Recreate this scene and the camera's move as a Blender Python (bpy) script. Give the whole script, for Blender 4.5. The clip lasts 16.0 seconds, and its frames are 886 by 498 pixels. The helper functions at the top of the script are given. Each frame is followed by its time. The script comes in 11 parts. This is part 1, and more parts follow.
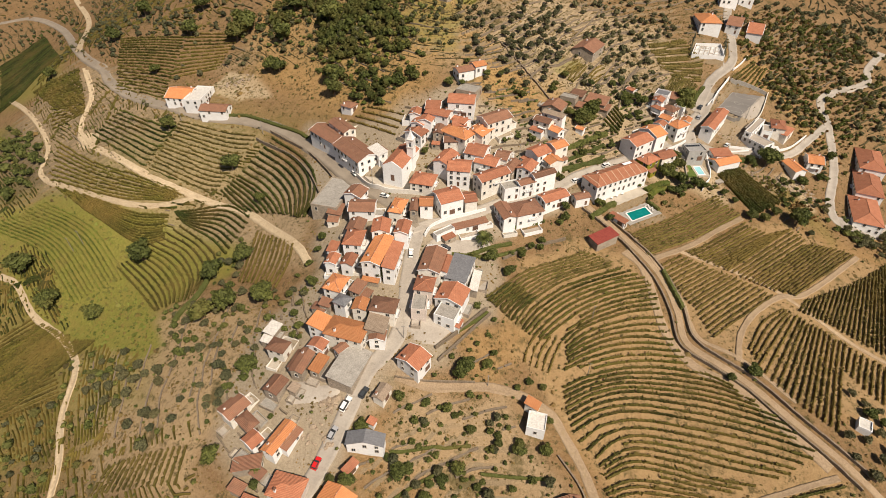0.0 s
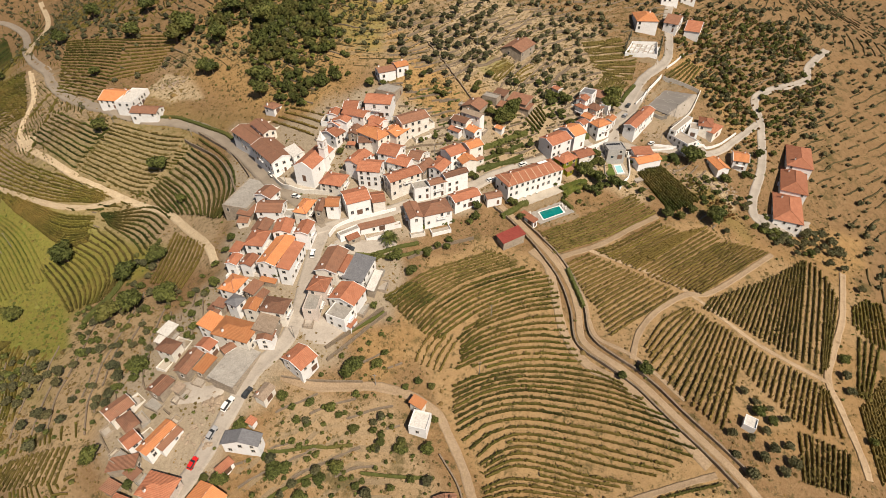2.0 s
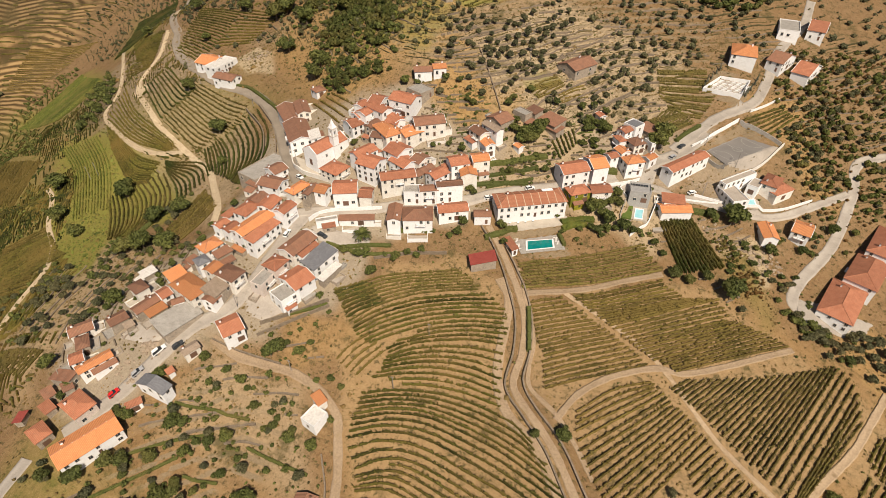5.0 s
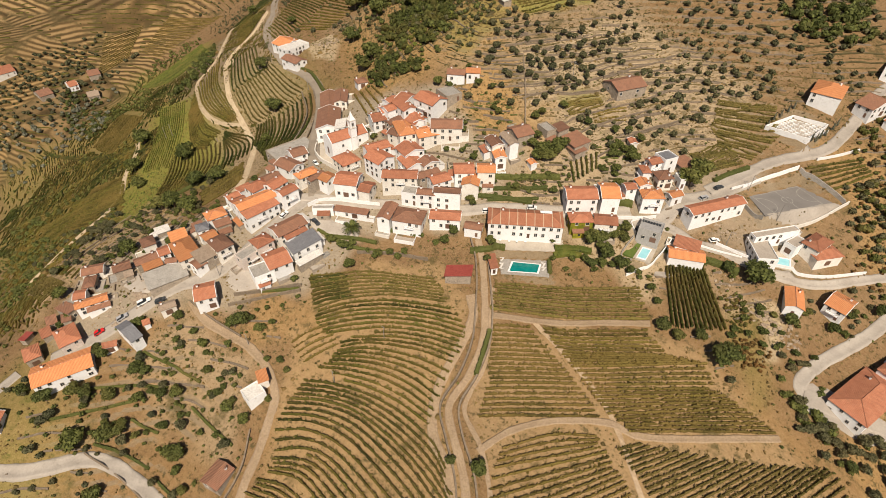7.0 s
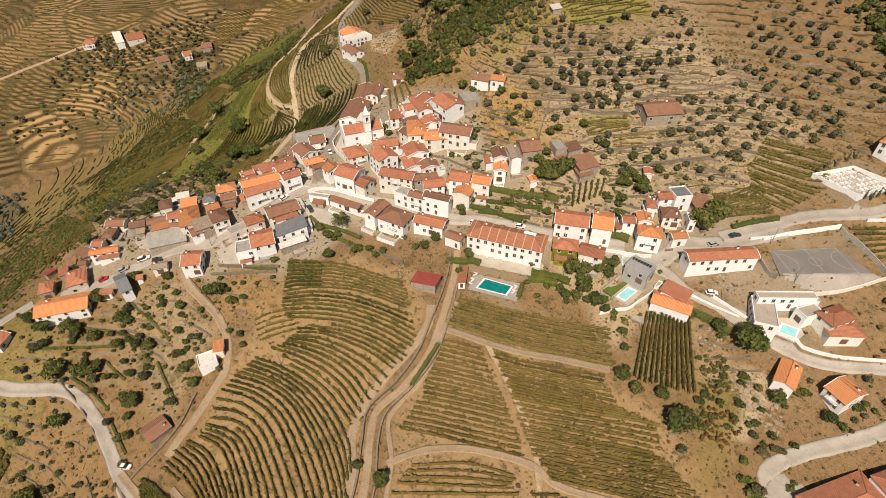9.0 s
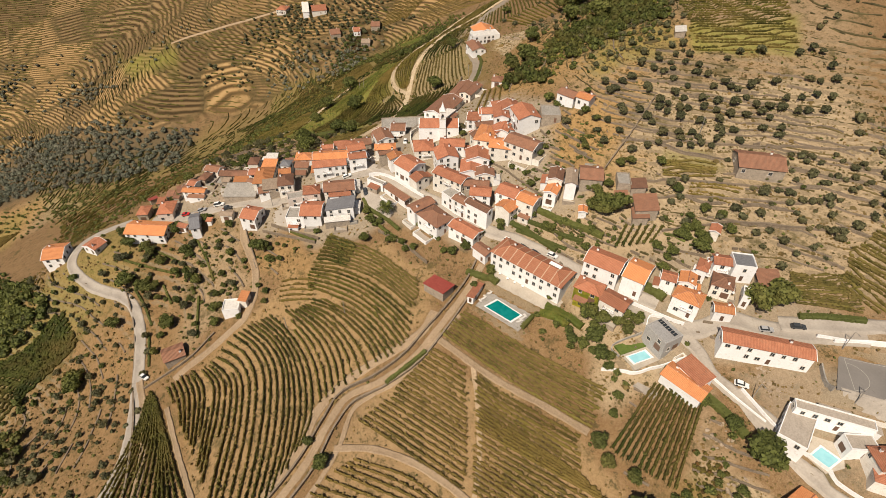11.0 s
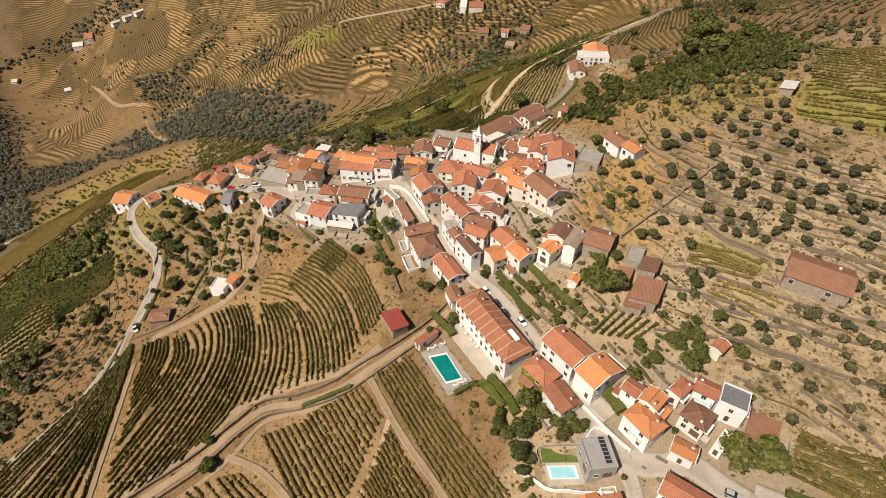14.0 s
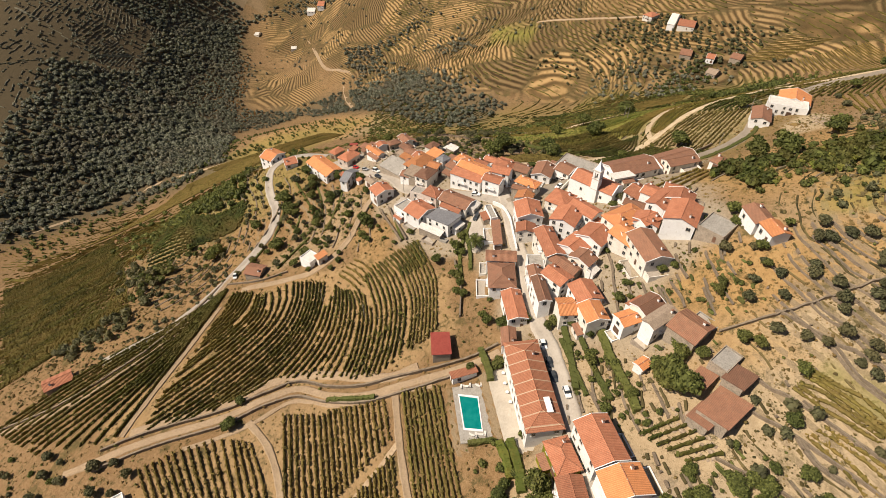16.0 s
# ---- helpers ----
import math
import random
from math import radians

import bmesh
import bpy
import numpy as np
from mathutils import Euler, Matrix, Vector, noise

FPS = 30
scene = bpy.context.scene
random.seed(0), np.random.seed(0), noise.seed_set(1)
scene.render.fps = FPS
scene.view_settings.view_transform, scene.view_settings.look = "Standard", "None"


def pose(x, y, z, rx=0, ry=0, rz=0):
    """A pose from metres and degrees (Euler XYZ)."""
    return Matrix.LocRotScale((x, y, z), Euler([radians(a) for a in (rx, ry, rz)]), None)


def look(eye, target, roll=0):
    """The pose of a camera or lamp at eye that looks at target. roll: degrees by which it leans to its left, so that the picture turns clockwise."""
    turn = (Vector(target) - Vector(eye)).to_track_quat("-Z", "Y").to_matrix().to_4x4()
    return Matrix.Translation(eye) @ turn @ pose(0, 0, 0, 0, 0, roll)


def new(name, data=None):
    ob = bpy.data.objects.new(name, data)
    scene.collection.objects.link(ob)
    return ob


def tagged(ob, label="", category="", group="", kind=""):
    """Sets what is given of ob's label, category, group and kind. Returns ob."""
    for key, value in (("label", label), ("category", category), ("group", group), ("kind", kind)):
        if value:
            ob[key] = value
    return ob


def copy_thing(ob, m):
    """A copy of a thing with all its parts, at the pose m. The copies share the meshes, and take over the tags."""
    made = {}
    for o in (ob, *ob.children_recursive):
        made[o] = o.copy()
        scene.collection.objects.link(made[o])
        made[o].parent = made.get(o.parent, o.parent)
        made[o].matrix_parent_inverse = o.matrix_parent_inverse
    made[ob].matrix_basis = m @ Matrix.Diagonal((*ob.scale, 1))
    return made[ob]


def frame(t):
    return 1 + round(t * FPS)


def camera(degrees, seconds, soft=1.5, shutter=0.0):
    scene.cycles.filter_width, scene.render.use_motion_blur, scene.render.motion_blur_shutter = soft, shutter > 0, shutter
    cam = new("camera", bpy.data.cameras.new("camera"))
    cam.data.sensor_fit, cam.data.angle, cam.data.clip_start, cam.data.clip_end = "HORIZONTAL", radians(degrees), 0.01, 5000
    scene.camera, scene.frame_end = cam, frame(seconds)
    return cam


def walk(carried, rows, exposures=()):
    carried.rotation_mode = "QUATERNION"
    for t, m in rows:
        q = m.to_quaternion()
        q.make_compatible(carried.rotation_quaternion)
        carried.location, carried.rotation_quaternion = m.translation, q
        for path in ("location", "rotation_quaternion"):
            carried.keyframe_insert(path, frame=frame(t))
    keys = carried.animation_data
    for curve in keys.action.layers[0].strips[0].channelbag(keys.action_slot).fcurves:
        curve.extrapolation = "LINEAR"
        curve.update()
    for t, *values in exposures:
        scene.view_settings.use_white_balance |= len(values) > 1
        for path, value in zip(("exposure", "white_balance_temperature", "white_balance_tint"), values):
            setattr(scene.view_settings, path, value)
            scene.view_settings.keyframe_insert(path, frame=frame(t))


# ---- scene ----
cam = camera(79.4, 16.0, soft=0.6)
METRES, EYE, TILT, LEAN, TURN = 350.0, 200.0, -40.36, -0.12, 0.0
ROWS = [
    (0.0, 0.0, 0.0, 0.0, 0.0, 0.0, -0.0),
    (0.5, 0.0253, -0.0025, -0.0015, 0.08, 0.01, 0.08),
    (1.0, 0.0523, -0.0038, -0.0027, 0.17, -0.02, 0.17),
    (1.5, 0.0816, -0.0036, -0.0024, 0.31, -0.04, 0.22),
    (2.0, 0.1122, -0.0014, -0.0003, 0.27, -0.03, 0.36),
    (2.5, 0.1431, 0.0017, 0.0023, 2.24, -0.07, -1.38),
    (3.0, 0.1739, 0.0059, 0.0062, 5.27, -0.26, -4.07),
    (5.5, 0.3248, 0.0471, 0.0437, 17.99, -2.52, -14.67),
    (6.0, 0.3557, 0.0601, 0.0555, 22.16, -3.78, -17.86),
    (6.5, 0.3847, 0.0752, 0.0693, 25.83, -5.12, -20.47),
    (7.0, 0.412, 0.0913, 0.0841, 26.94, -5.52, -21.1),
    (7.5, 0.4376, 0.1088, 0.0997, 29.11, -6.39, -22.45),
    (8.0, 0.4619, 0.1271, 0.1157, 32.56, -7.82, -24.61),
    (10.5, 0.5543, 0.2315, 0.2073, 54.75, -19.31, -34.85),
    (11.0, 0.5628, 0.2556, 0.2281, 62.07, -23.72, -37.07),
    (11.5, 0.5672, 0.2805, 0.2493, 68.24, -27.57, -38.45),
    (12.0, 0.5675, 0.3055, 0.2706, 72.05, -30.01, -39.0),
    (12.5, 0.5643, 0.33, 0.2914, 76.7, -33.0, -39.59),
    (13.0, 0.558, 0.354, 0.3116, 78.66, -34.27, -39.7),
    (13.5, 0.5492, 0.3767, 0.3309, 80.65, -35.62, -39.79),
    (14.0, 0.5386, 0.3989, 0.3491, 88.29, -40.56, -40.17),
    (14.5, 0.5262, 0.418, 0.3643, 98.41, -47.16, -40.0),
    (15.0, 0.5119, 0.4346, 0.3769, 105.05, -51.45, -39.27),
    (15.5, 0.4964, 0.4476, 0.387, 110.21, -54.73, -38.43),
    (16.0, 0.4804, 0.4591, 0.3953, 116.96, -58.89, -36.95),
]
walk(cam, [(t, pose(0, 0, EYE, TILT, LEAN, TURN) @ pose(METRES * x, METRES * y, METRES * z, 90 + pitch, roll, yaw)) for t, x, y, z, yaw, pitch, roll in ROWS],
     exposures=[(0.0, 0.31), (5.0, 0.29), (8.0, 0.26), (12.5, 0.24), (13.5, 0.25), (14.5, 0.35), (16.0, 0.45)])

# ---- light ----
SUN_EL, SUN_AZ = radians(50), math.atan2(-0.80, 0.60)
world = bpy.data.worlds.new("sky")
scene.world = world
world.use_nodes = True
wn = world.node_tree.nodes
sky = wn.new("ShaderNodeTexSky")
sky.sky_type, sky.sun_disc = "NISHITA", False
sky.sun_elevation, sky.sun_rotation = SUN_EL, math.pi / 2 - SUN_AZ
sky.dust_density, sky.air_density = 1.4, 0.72
wn["Background"].inputs[1].default_value = 0.05
world.node_tree.links.new(sky.outputs[0], wn["Background"].inputs[0])
sun = new("sun", bpy.data.lights.new("sun", "SUN"))
sun.data.energy, sun.data.angle, sun.data.color = 5.0, radians(0.6), (1.0, 0.868, 0.705)
sun.matrix_world = look((math.cos(SUN_AZ) * math.cos(SUN_EL) * 500, math.sin(SUN_AZ) * math.cos(SUN_EL) * 500, math.sin(SUN_EL) * 500), (0, 0, 0))


# ---- materials ----
def shader(name, rough=0.9, metal=0.0, spec=0.2):
    m = bpy.data.materials.new(name)
    m.use_nodes = True
    b = m.node_tree.nodes["Principled BSDF"]
    b.inputs["Roughness"].default_value, b.inputs["Metallic"].default_value = rough, metal
    b.inputs["Specular IOR Level"].default_value = spec
    return m, m.node_tree.nodes, m.node_tree.links, b


def noise_tex(n, l, scale, detail=4.0, coord=None, rough=0.55):
    t = n.new("ShaderNodeTexNoise")
    t.inputs["Scale"].default_value, t.inputs["Detail"].default_value, t.inputs["Roughness"].default_value = scale, detail, rough
    if coord is not None:
        l.new(coord, t.inputs["Vector"])
    return t.outputs["Fac"]


def ramp(n, l, fac, stops):
    r = n.new("ShaderNodeValToRGB")
    while len(r.color_ramp.elements) < len(stops):
        r.color_ramp.elements.new(0.5)
    for e, (p, c) in zip(r.color_ramp.elements, stops):
        e.position, e.color = p, (*c, 1)
    l.new(fac, r.inputs[0])
    return r.outputs[0]


def mix(n, l, fac, a, b, mode="MIX"):
    x = n.new("ShaderNodeMix")
    x.data_type, x.blend_type = "RGBA", mode
    for sock, v in ((x.inputs[0], fac), (x.inputs[6], a), (x.inputs[7], b)):
        if isinstance(v, (int, float)):
            sock.default_value = v
        elif isinstance(v, tuple):
            sock.default_value = (*v, 1)
        else:
            l.new(v, sock)
    return x.outputs[2]


def maths(n, l, op, a, b=0.0, c=None):
    x = n.new("ShaderNodeMath")
    x.operation = op
    for sock, v in zip(x.inputs, (a, b, c)):
        if v is None:
            continue
        if isinstance(v, (int, float)):
            sock.default_value = v
        else:
            l.new(v, sock)
    return x.outputs[0]


def bump(n, l, b, height, strength=0.4, dist=0.1):
    x = n.new("ShaderNodeBump")
    x.inputs["Strength"].default_value, x.inputs["Distance"].default_value = strength, dist
    l.new(height, x.inputs["Height"])
    l.new(x.outputs[0], b.inputs["Normal"])


def place_coord(n):
    return n.new("ShaderNodeNewGeometry").outputs["Position"]


def object_random(n):
    return n.new("ShaderNodeObjectInfo").outputs["Random"]


def plain(name, c1, c2, scale=0.6, fine=6.0, rough=0.9, c3=None, metal=0.0, vary=0.15, relief=0.3, contrast=0.55):
    """Two-scale mottled surface in world coordinates, with some change from piece to piece."""
    m, n, l, b = shader(name, rough, metal)
    pos = place_coord(n)
    big = ramp(n, l, noise_tex(n, l, scale, 3, pos), [(0.35, c1), (0.65, c2)])
    small = noise_tex(n, l, fine, 5, pos, 0.7)
    col = mix(n, l, contrast, big, ramp(n, l, small, [(0.3, tuple(v * 0.62 for v in c1)), (0.7, tuple(min(1, v * 1.25) for v in c2))]))
    if c3:
        stain = ramp(n, l, noise_tex(n, l, scale * 2.7, 6, pos, 0.7), [(0.55, (0, 0, 0)), (0.72, (1, 1, 1))])
        col = mix(n, l, stain, col, c3)
    if vary:
        col = mix(n, l, 1.0, col, ramp(n, l, object_random(n), [(0.0, (1 - vary,) * 3), (1.0, (1, 1, 1))]), "MULTIPLY")
    l.new(col, b.inputs["Base Color"])
    bump(n, l, b, small, relief)
    return m


def tiles(name, c1, c2, dirt, stripe=None):
    """Clay roof tiles: channels that run down the slope, courses across it, patches of old and new tiles."""
    m, n, l, b = shader(name, 0.85)
    tc = n.new("ShaderNodeTexCoord").outputs["Object"]
    sep = n.new("ShaderNodeSeparateXYZ")
    l.new(tc, sep.inputs[0])
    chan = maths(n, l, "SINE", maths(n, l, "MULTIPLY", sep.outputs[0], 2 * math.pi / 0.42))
    course = maths(n, l, "FRACT", maths(n, l, "MULTIPLY", sep.outputs[1], 1 / 0.55))
    pos = place_coord(n)
    patch = ramp(n, l, noise_tex(n, l, 0.5, 4, pos, 0.65), [(0.3, c1), (0.7, c2)])
    speck = ramp(n, l, noise_tex(n, l, 4.5, 5, pos, 0.8), [(0.28, tuple(v * 0.5 for v in c1)), (0.5, c1), (0.75, tuple(min(1, v * 1.35) for v in c2))])
    col = mix(n, l, 0.5, patch, speck)
    lichen = ramp(n, l, noise_tex(n, l, 1.1, 6, pos, 0.75), [(0.54, (0, 0, 0)), (0.74, (0.75, 0.75, 0.75))])
    col = mix(n, l, lichen, col, dirt)
    if stripe:
        saw = maths(n, l, "FRACT", maths(n, l, "MULTIPLY", sep.outputs[0], 1 / 3.4))
        band = maths(n, l, "LESS_THAN", saw, 0.10)
        col = mix(n, l, band, col, stripe)
    # Shade between the tile channels is put into the colour, strongest in the troughs.
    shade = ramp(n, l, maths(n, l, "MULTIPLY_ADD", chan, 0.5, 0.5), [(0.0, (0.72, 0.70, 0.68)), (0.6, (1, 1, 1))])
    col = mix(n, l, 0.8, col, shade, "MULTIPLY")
    col = mix(n, l, 1.0, col, ramp(n, l, object_random(n), [(0.0, (0.66, 0.68, 0.70)), (0.5, (0.95, 0.95, 0.96)), (1.0, (1.12, 1.10, 1.08))]), "MULTIPLY")
    l.new(col, b.inputs["Base Color"])
    bump(n, l, b, maths(n, l, "ADD", chan, course), 0.6, 0.06)
    return m


def leaves(name, dark, light, dry, scale=0.35, amount=0.62):
    """Foliage: each clump its own tone, drier patches by place."""
    m, n, l, b = shader(name, 0.75, 0, 0.25)
    isl = n.new("ShaderNodeNewGeometry").outputs["Random Per Island"]
    col = ramp(n, l, isl, [(0.0, dark), (0.6, light), (1.0, tuple(min(1, v * 1.5) for v in light))])
    pos = place_coord(n)
    patch = ramp(n, l, noise_tex(n, l, scale, 4, pos, 0.65), [(amount - 0.14, (0, 0, 0)), (amount + 0.12, (1, 1, 1))])
    col = mix(n, l, patch, col, dry)
    col = mix(n, l, 1.0, col, ramp(n, l, object_random(n), [(0.0, (0.7, 0.74, 0.7)), (1.0, (1.15, 1.1, 1))]), "MULTIPLY")
    l.new(col, b.inputs["Base Color"])
    thin = n.new("ShaderNodeBsdfTranslucent")
    l.new(mix(n, l, 1.0, col, (1.0, 1.05, 0.6), "MULTIPLY"), thin.inputs["Color"])
    both = n.new("ShaderNodeMixShader")
    both.inputs[0].default_value = 0.3
    l.new(b.outputs[0], both.inputs[1])
    l.new(thin.outputs[0], both.inputs[2])
    l.new(both.outputs[0], n["Material Output"].inputs["Surface"])
    return m


WHITE = plain("white_plaster", (0.76, 0.755, 0.745), (0.82, 0.818, 0.81), 0.4, 3.0, 0.9, (0.60, 0.57, 0.525), contrast=0.18)
CREAM = plain("cream_plaster", (0.68, 0.63, 0.55), (0.78, 0.75, 0.69), 0.4, 3.0, 0.9, (0.50, 0.45, 0.38), contrast=0.3)
PINK = plain("pinkish_plaster", (0.55, 0.46, 0.40), (0.66, 0.58, 0.52), 0.4, 3.0, 0.9, (0.42, 0.36, 0.30))
STONE = plain("schist_stone", (0.22, 0.18, 0.14), (0.42, 0.355, 0.28), 0.7, 3.5, 0.95, (0.12, 0.10, 0.08), relief=0.8)
DRYSTONE = plain("dry_stone", (0.14, 0.108, 0.078), (0.27, 0.215, 0.155), 0.7, 3.5, 0.95, (0.09, 0.075, 0.055), relief=0.8)
PALEGREY = plain("pale_grey_roof", (0.30, 0.29, 0.28), (0.37, 0.36, 0.35), 0.3, 3.0, 0.7)
GREYWALL = plain("grey_render", (0.34, 0.33, 0.31), (0.42, 0.405, 0.385), 0.4, 3.0, 0.8)
CLIPPED = leaves("clipped_hedge_leaves", (0.06, 0.085, 0.018), (0.14, 0.165, 0.034), (0.20, 0.18, 0.04), 0.4, 0.6)
IVY = leaves("climbing_plants", (0.09, 0.12, 0.02), (0.25, 0.27, 0.03), (0.40, 0.34, 0.04), 0.6, 0.5)
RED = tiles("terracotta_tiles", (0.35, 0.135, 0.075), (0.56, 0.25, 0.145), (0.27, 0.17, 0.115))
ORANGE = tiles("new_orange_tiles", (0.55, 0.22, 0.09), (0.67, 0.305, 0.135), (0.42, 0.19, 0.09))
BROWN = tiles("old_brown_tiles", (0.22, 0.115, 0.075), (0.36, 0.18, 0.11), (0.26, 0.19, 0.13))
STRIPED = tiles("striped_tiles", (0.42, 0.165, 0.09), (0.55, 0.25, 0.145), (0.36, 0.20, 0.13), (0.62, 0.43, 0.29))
GREY = plain("grey_metal_roof", (0.17, 0.17, 0.18), (0.24, 0.24, 0.25), 0.5, 2.0, 0.55, metal=0.2)
OLDGREY = plain("weathered_boards", (0.24, 0.18, 0.13), (0.36, 0.28, 0.21), 0.8, 3.0, 0.95, (0.16, 0.11, 0.08))
REDMETAL = plain("dark_red_metal", (0.26, 0.05, 0.04), (0.33, 0.08, 0.06), 0.5, 2.0, 0.6)
WHITEMETAL = plain("pale_sheet", (0.55, 0.52, 0.48), (0.70, 0.67, 0.62), 0.5, 2.0, 0.7, (0.42, 0.36, 0.30))
CONCRETE = plain("old_concrete", (0.25, 0.23, 0.205), (0.38, 0.355, 0.315), 0.4, 2.5, 0.95, (0.19, 0.16, 0.13))
BEIGE = plain("beige_terrace", (0.33, 0.285, 0.235), (0.42, 0.365, 0.305), 0.4, 2.0, 0.9)
CONCRETE_ROAD = plain("worn_concrete_paving", (0.33, 0.29, 0.245), (0.42, 0.375, 0.32), 0.15, 1.6, 0.95, (0.28, 0.245, 0.205), contrast=0.25)
ASPHALT = plain("asphalt", (0.235, 0.195, 0.15), (0.31, 0.262, 0.205), 0.12, 2.0, 0.95, contrast=0.25)
DIRT = plain("dirt_track", (0.26, 0.185, 0.115), (0.37, 0.275, 0.18), 0.2, 1.8, 1.0, (0.30, 0.22, 0.12), relief=0.6)
TRACK = plain("pale_farm_track", (0.44, 0.335, 0.21), (0.57, 0.455, 0.305), 0.12, 1.4, 1.0, (0.34, 0.25, 0.15), relief=0.5)
SAND = plain("sandy_soil", (0.31, 0.22, 0.135), (0.42, 0.315, 0.205), 0.12, 1.4, 1.0, (0.23, 0.16, 0.09), relief=0.5)
PAVING = plain("stone_paving", (0.42, 0.37, 0.30), (0.52, 0.46, 0.38), 0.3, 2.0, 0.9, contrast=0.3)
COURT = plain("sports_court", (0.20, 0.185, 0.17), (0.25, 0.23, 0.21), 0.1, 1.5, 0.9, contrast=0.2)
LINE = plain("white_line", (0.30, 0.28, 0.25), (0.38, 0.36, 0.32), 1.0, 4.0)
VINE_GREEN = leaves("vine_leaves", (0.022, 0.031, 0.007), (0.060, 0.072, 0.015), (0.138, 0.103, 0.031), 0.045, 0.57)
VINE_LIME = leaves("bright_vine_leaves", (0.06, 0.08, 0.016), (0.14, 0.16, 0.034), (0.22, 0.19, 0.06), 0.06, 0.58)
VINE_MID = leaves("fading_vine_leaves", (0.052, 0.052, 0.012), (0.128, 0.116, 0.026), (0.22, 0.16, 0.048), 0.05, 0.55)
VINE_DRY = leaves("dry_vine_leaves", (0.060, 0.051, 0.013), (0.140, 0.112, 0.029), (0.215, 0.155, 0.05), 0.06, 0.5)
VINE_YELLOW = leaves("yellow_vine_leaves", (0.085, 0.078, 0.018), (0.185, 0.152, 0.040), (0.26, 0.19, 0.065), 0.25, 0.5)
OLIVE_LEAF = leaves("olive_leaves", (0.048, 0.050, 0.026), (0.118, 0.118, 0.064), (0.14, 0.122, 0.06), 0.08, 0.6)
GREEN_LEAF = leaves("broad_leaves", (0.044, 0.056, 0.016), (0.122, 0.136, 0.040), (0.17, 0.15, 0.05), 0.05, 0.66)
BRIGHT_LEAF = leaves("slope_leaves", (0.055, 0.068, 0.018), (0.145, 0.158, 0.046), (0.20, 0.17, 0.06), 0.05, 0.62)
# Haze of the far valley put into the leaf colour: paler and greyer.
HAZY_FOREST_LEAF = leaves("hazy_forest_leaves", (0.088, 0.094, 0.074), (0.185, 0.188, 0.145), (0.21, 0.18, 0.14), 0.02, 0.62)
BANK = leaves("terrace_edge_scrub", (0.05, 0.044, 0.02), (0.12, 0.098, 0.045), (0.2, 0.15, 0.07), 0.05, 0.55)
SCRUB = leaves("dry_scrub", (0.05, 0.045, 0.018), (0.14, 0.11, 0.045), (0.26, 0.17, 0.07), 0.05, 0.55)
RUST = leaves("rusty_weeds", (0.075, 0.05, 0.018), (0.16, 0.098, 0.034), (0.21, 0.105, 0.034), 0.12, 0.5)
OAK_LEAF = leaves("scrub_oak_leaves", (0.036, 0.044, 0.012), (0.098, 0.112, 0.030), (0.17, 0.14, 0.045), 0.06, 0.58)
BARK = plain("bark", (0.12, 0.09, 0.06), (0.2, 0.15, 0.1), 2.0, 8.0)
WOOD = plain("dark_wood", (0.10, 0.07, 0.05), (0.18, 0.12, 0.08), 1.0, 6.0)
FRAME = plain("window_surround", (0.50, 0.46, 0.41), (0.62, 0.58, 0.52), 1.0, 5.0)


def glossy(name, col, rough, vary=0.0):
    m, n, l, b = shader(name, rough, 0, 0.5)
    if vary:
        c = ramp(n, l, object_random(n), [(0.0, tuple(v * (1 - vary) for v in col)), (1.0, col)])
        l.new(c, b.inputs["Base Color"])
    else:
        b.inputs["Base Color"].default_value = (*col, 1)
    return m


GLASS = glossy("dark_window_glass", (0.03, 0.035, 0.04), 0.12)
DOOR = glossy("painted_door", (0.16, 0.09, 0.06), 0.5, 0.5)


def water(name, deep, shallow):
    m, n, l, b = shader(name, 0.05, 0, 0.5)
    pos = place_coord(n)
    l.new(ramp(n, l, noise_tex(n, l, 0.5, 2, pos), [(0.3, deep), (0.7, shallow)]), b.inputs["Base Color"])
    bump(n, l, b, noise_tex(n, l, 2.5, 2, pos), 0.08, 0.05)
    return m


LAWN = plain("watered_lawn", (0.07, 0.115, 0.022), (0.14, 0.185, 0.042), 0.6, 4.0, 1.0, (0.17, 0.17, 0.05), relief=0.5)
POOL_GREEN = water("turquoise_pool_water", (0.0, 0.15, 0.14), (0.01, 0.21, 0.19))
POOL_BLUE = water("pale_blue_pool_water", (0.25, 0.55, 0.62), (0.34, 0.64, 0.70))

# ---- ground ----
# Spot heights of the land: (x, y, z) in metres.
SPUR = [(-38, 82, 44.0), (-174, 216, 31.5), (16, 135, 55.0), (-156, 144, 14.5), (3, 56, 31.5), (25, -14, -8.5), (-5, -21, 3.5), (6, 70, 32.5), (-30, 96, 50.0), (-10, 162, 65.0), (9, 158, 60.0), (-116, 224, 44.0), (-169, 164, 12.5), (-102, 94, 33.0), (-90, 79, 35.0), (-78, 151, 45.0), (-12, 23, 19.5), (28, 18, 7.0), (-36, 36, 36.0), (-60, 52, 35.5), (-28, 1, 19.0), (-17, -24, -3.0), (-130, 30, -14.0)]
SLOPES = [(90, 128, 45.5), (127, 86, 39.5), (200, 204, 42.0), (38, 72, 33.5), (39, 59, 27.0), (89, 40, 24.5), (87, 82, 35.5), (100, 121, 45.5), (36, 168, 58.5), (62, 184, 61.0), (83, 164, 56.5), (136, 193, 54.5), (110, 179, 53.0), (190, 197, 45.0), (210, 162, 35.0), (145, 121, 39.0), (62, 107, 41.0), (46, -27, -13.0), (31, -12, 0.0), (300, 150, 5.0), (240, 60, 0.0)]
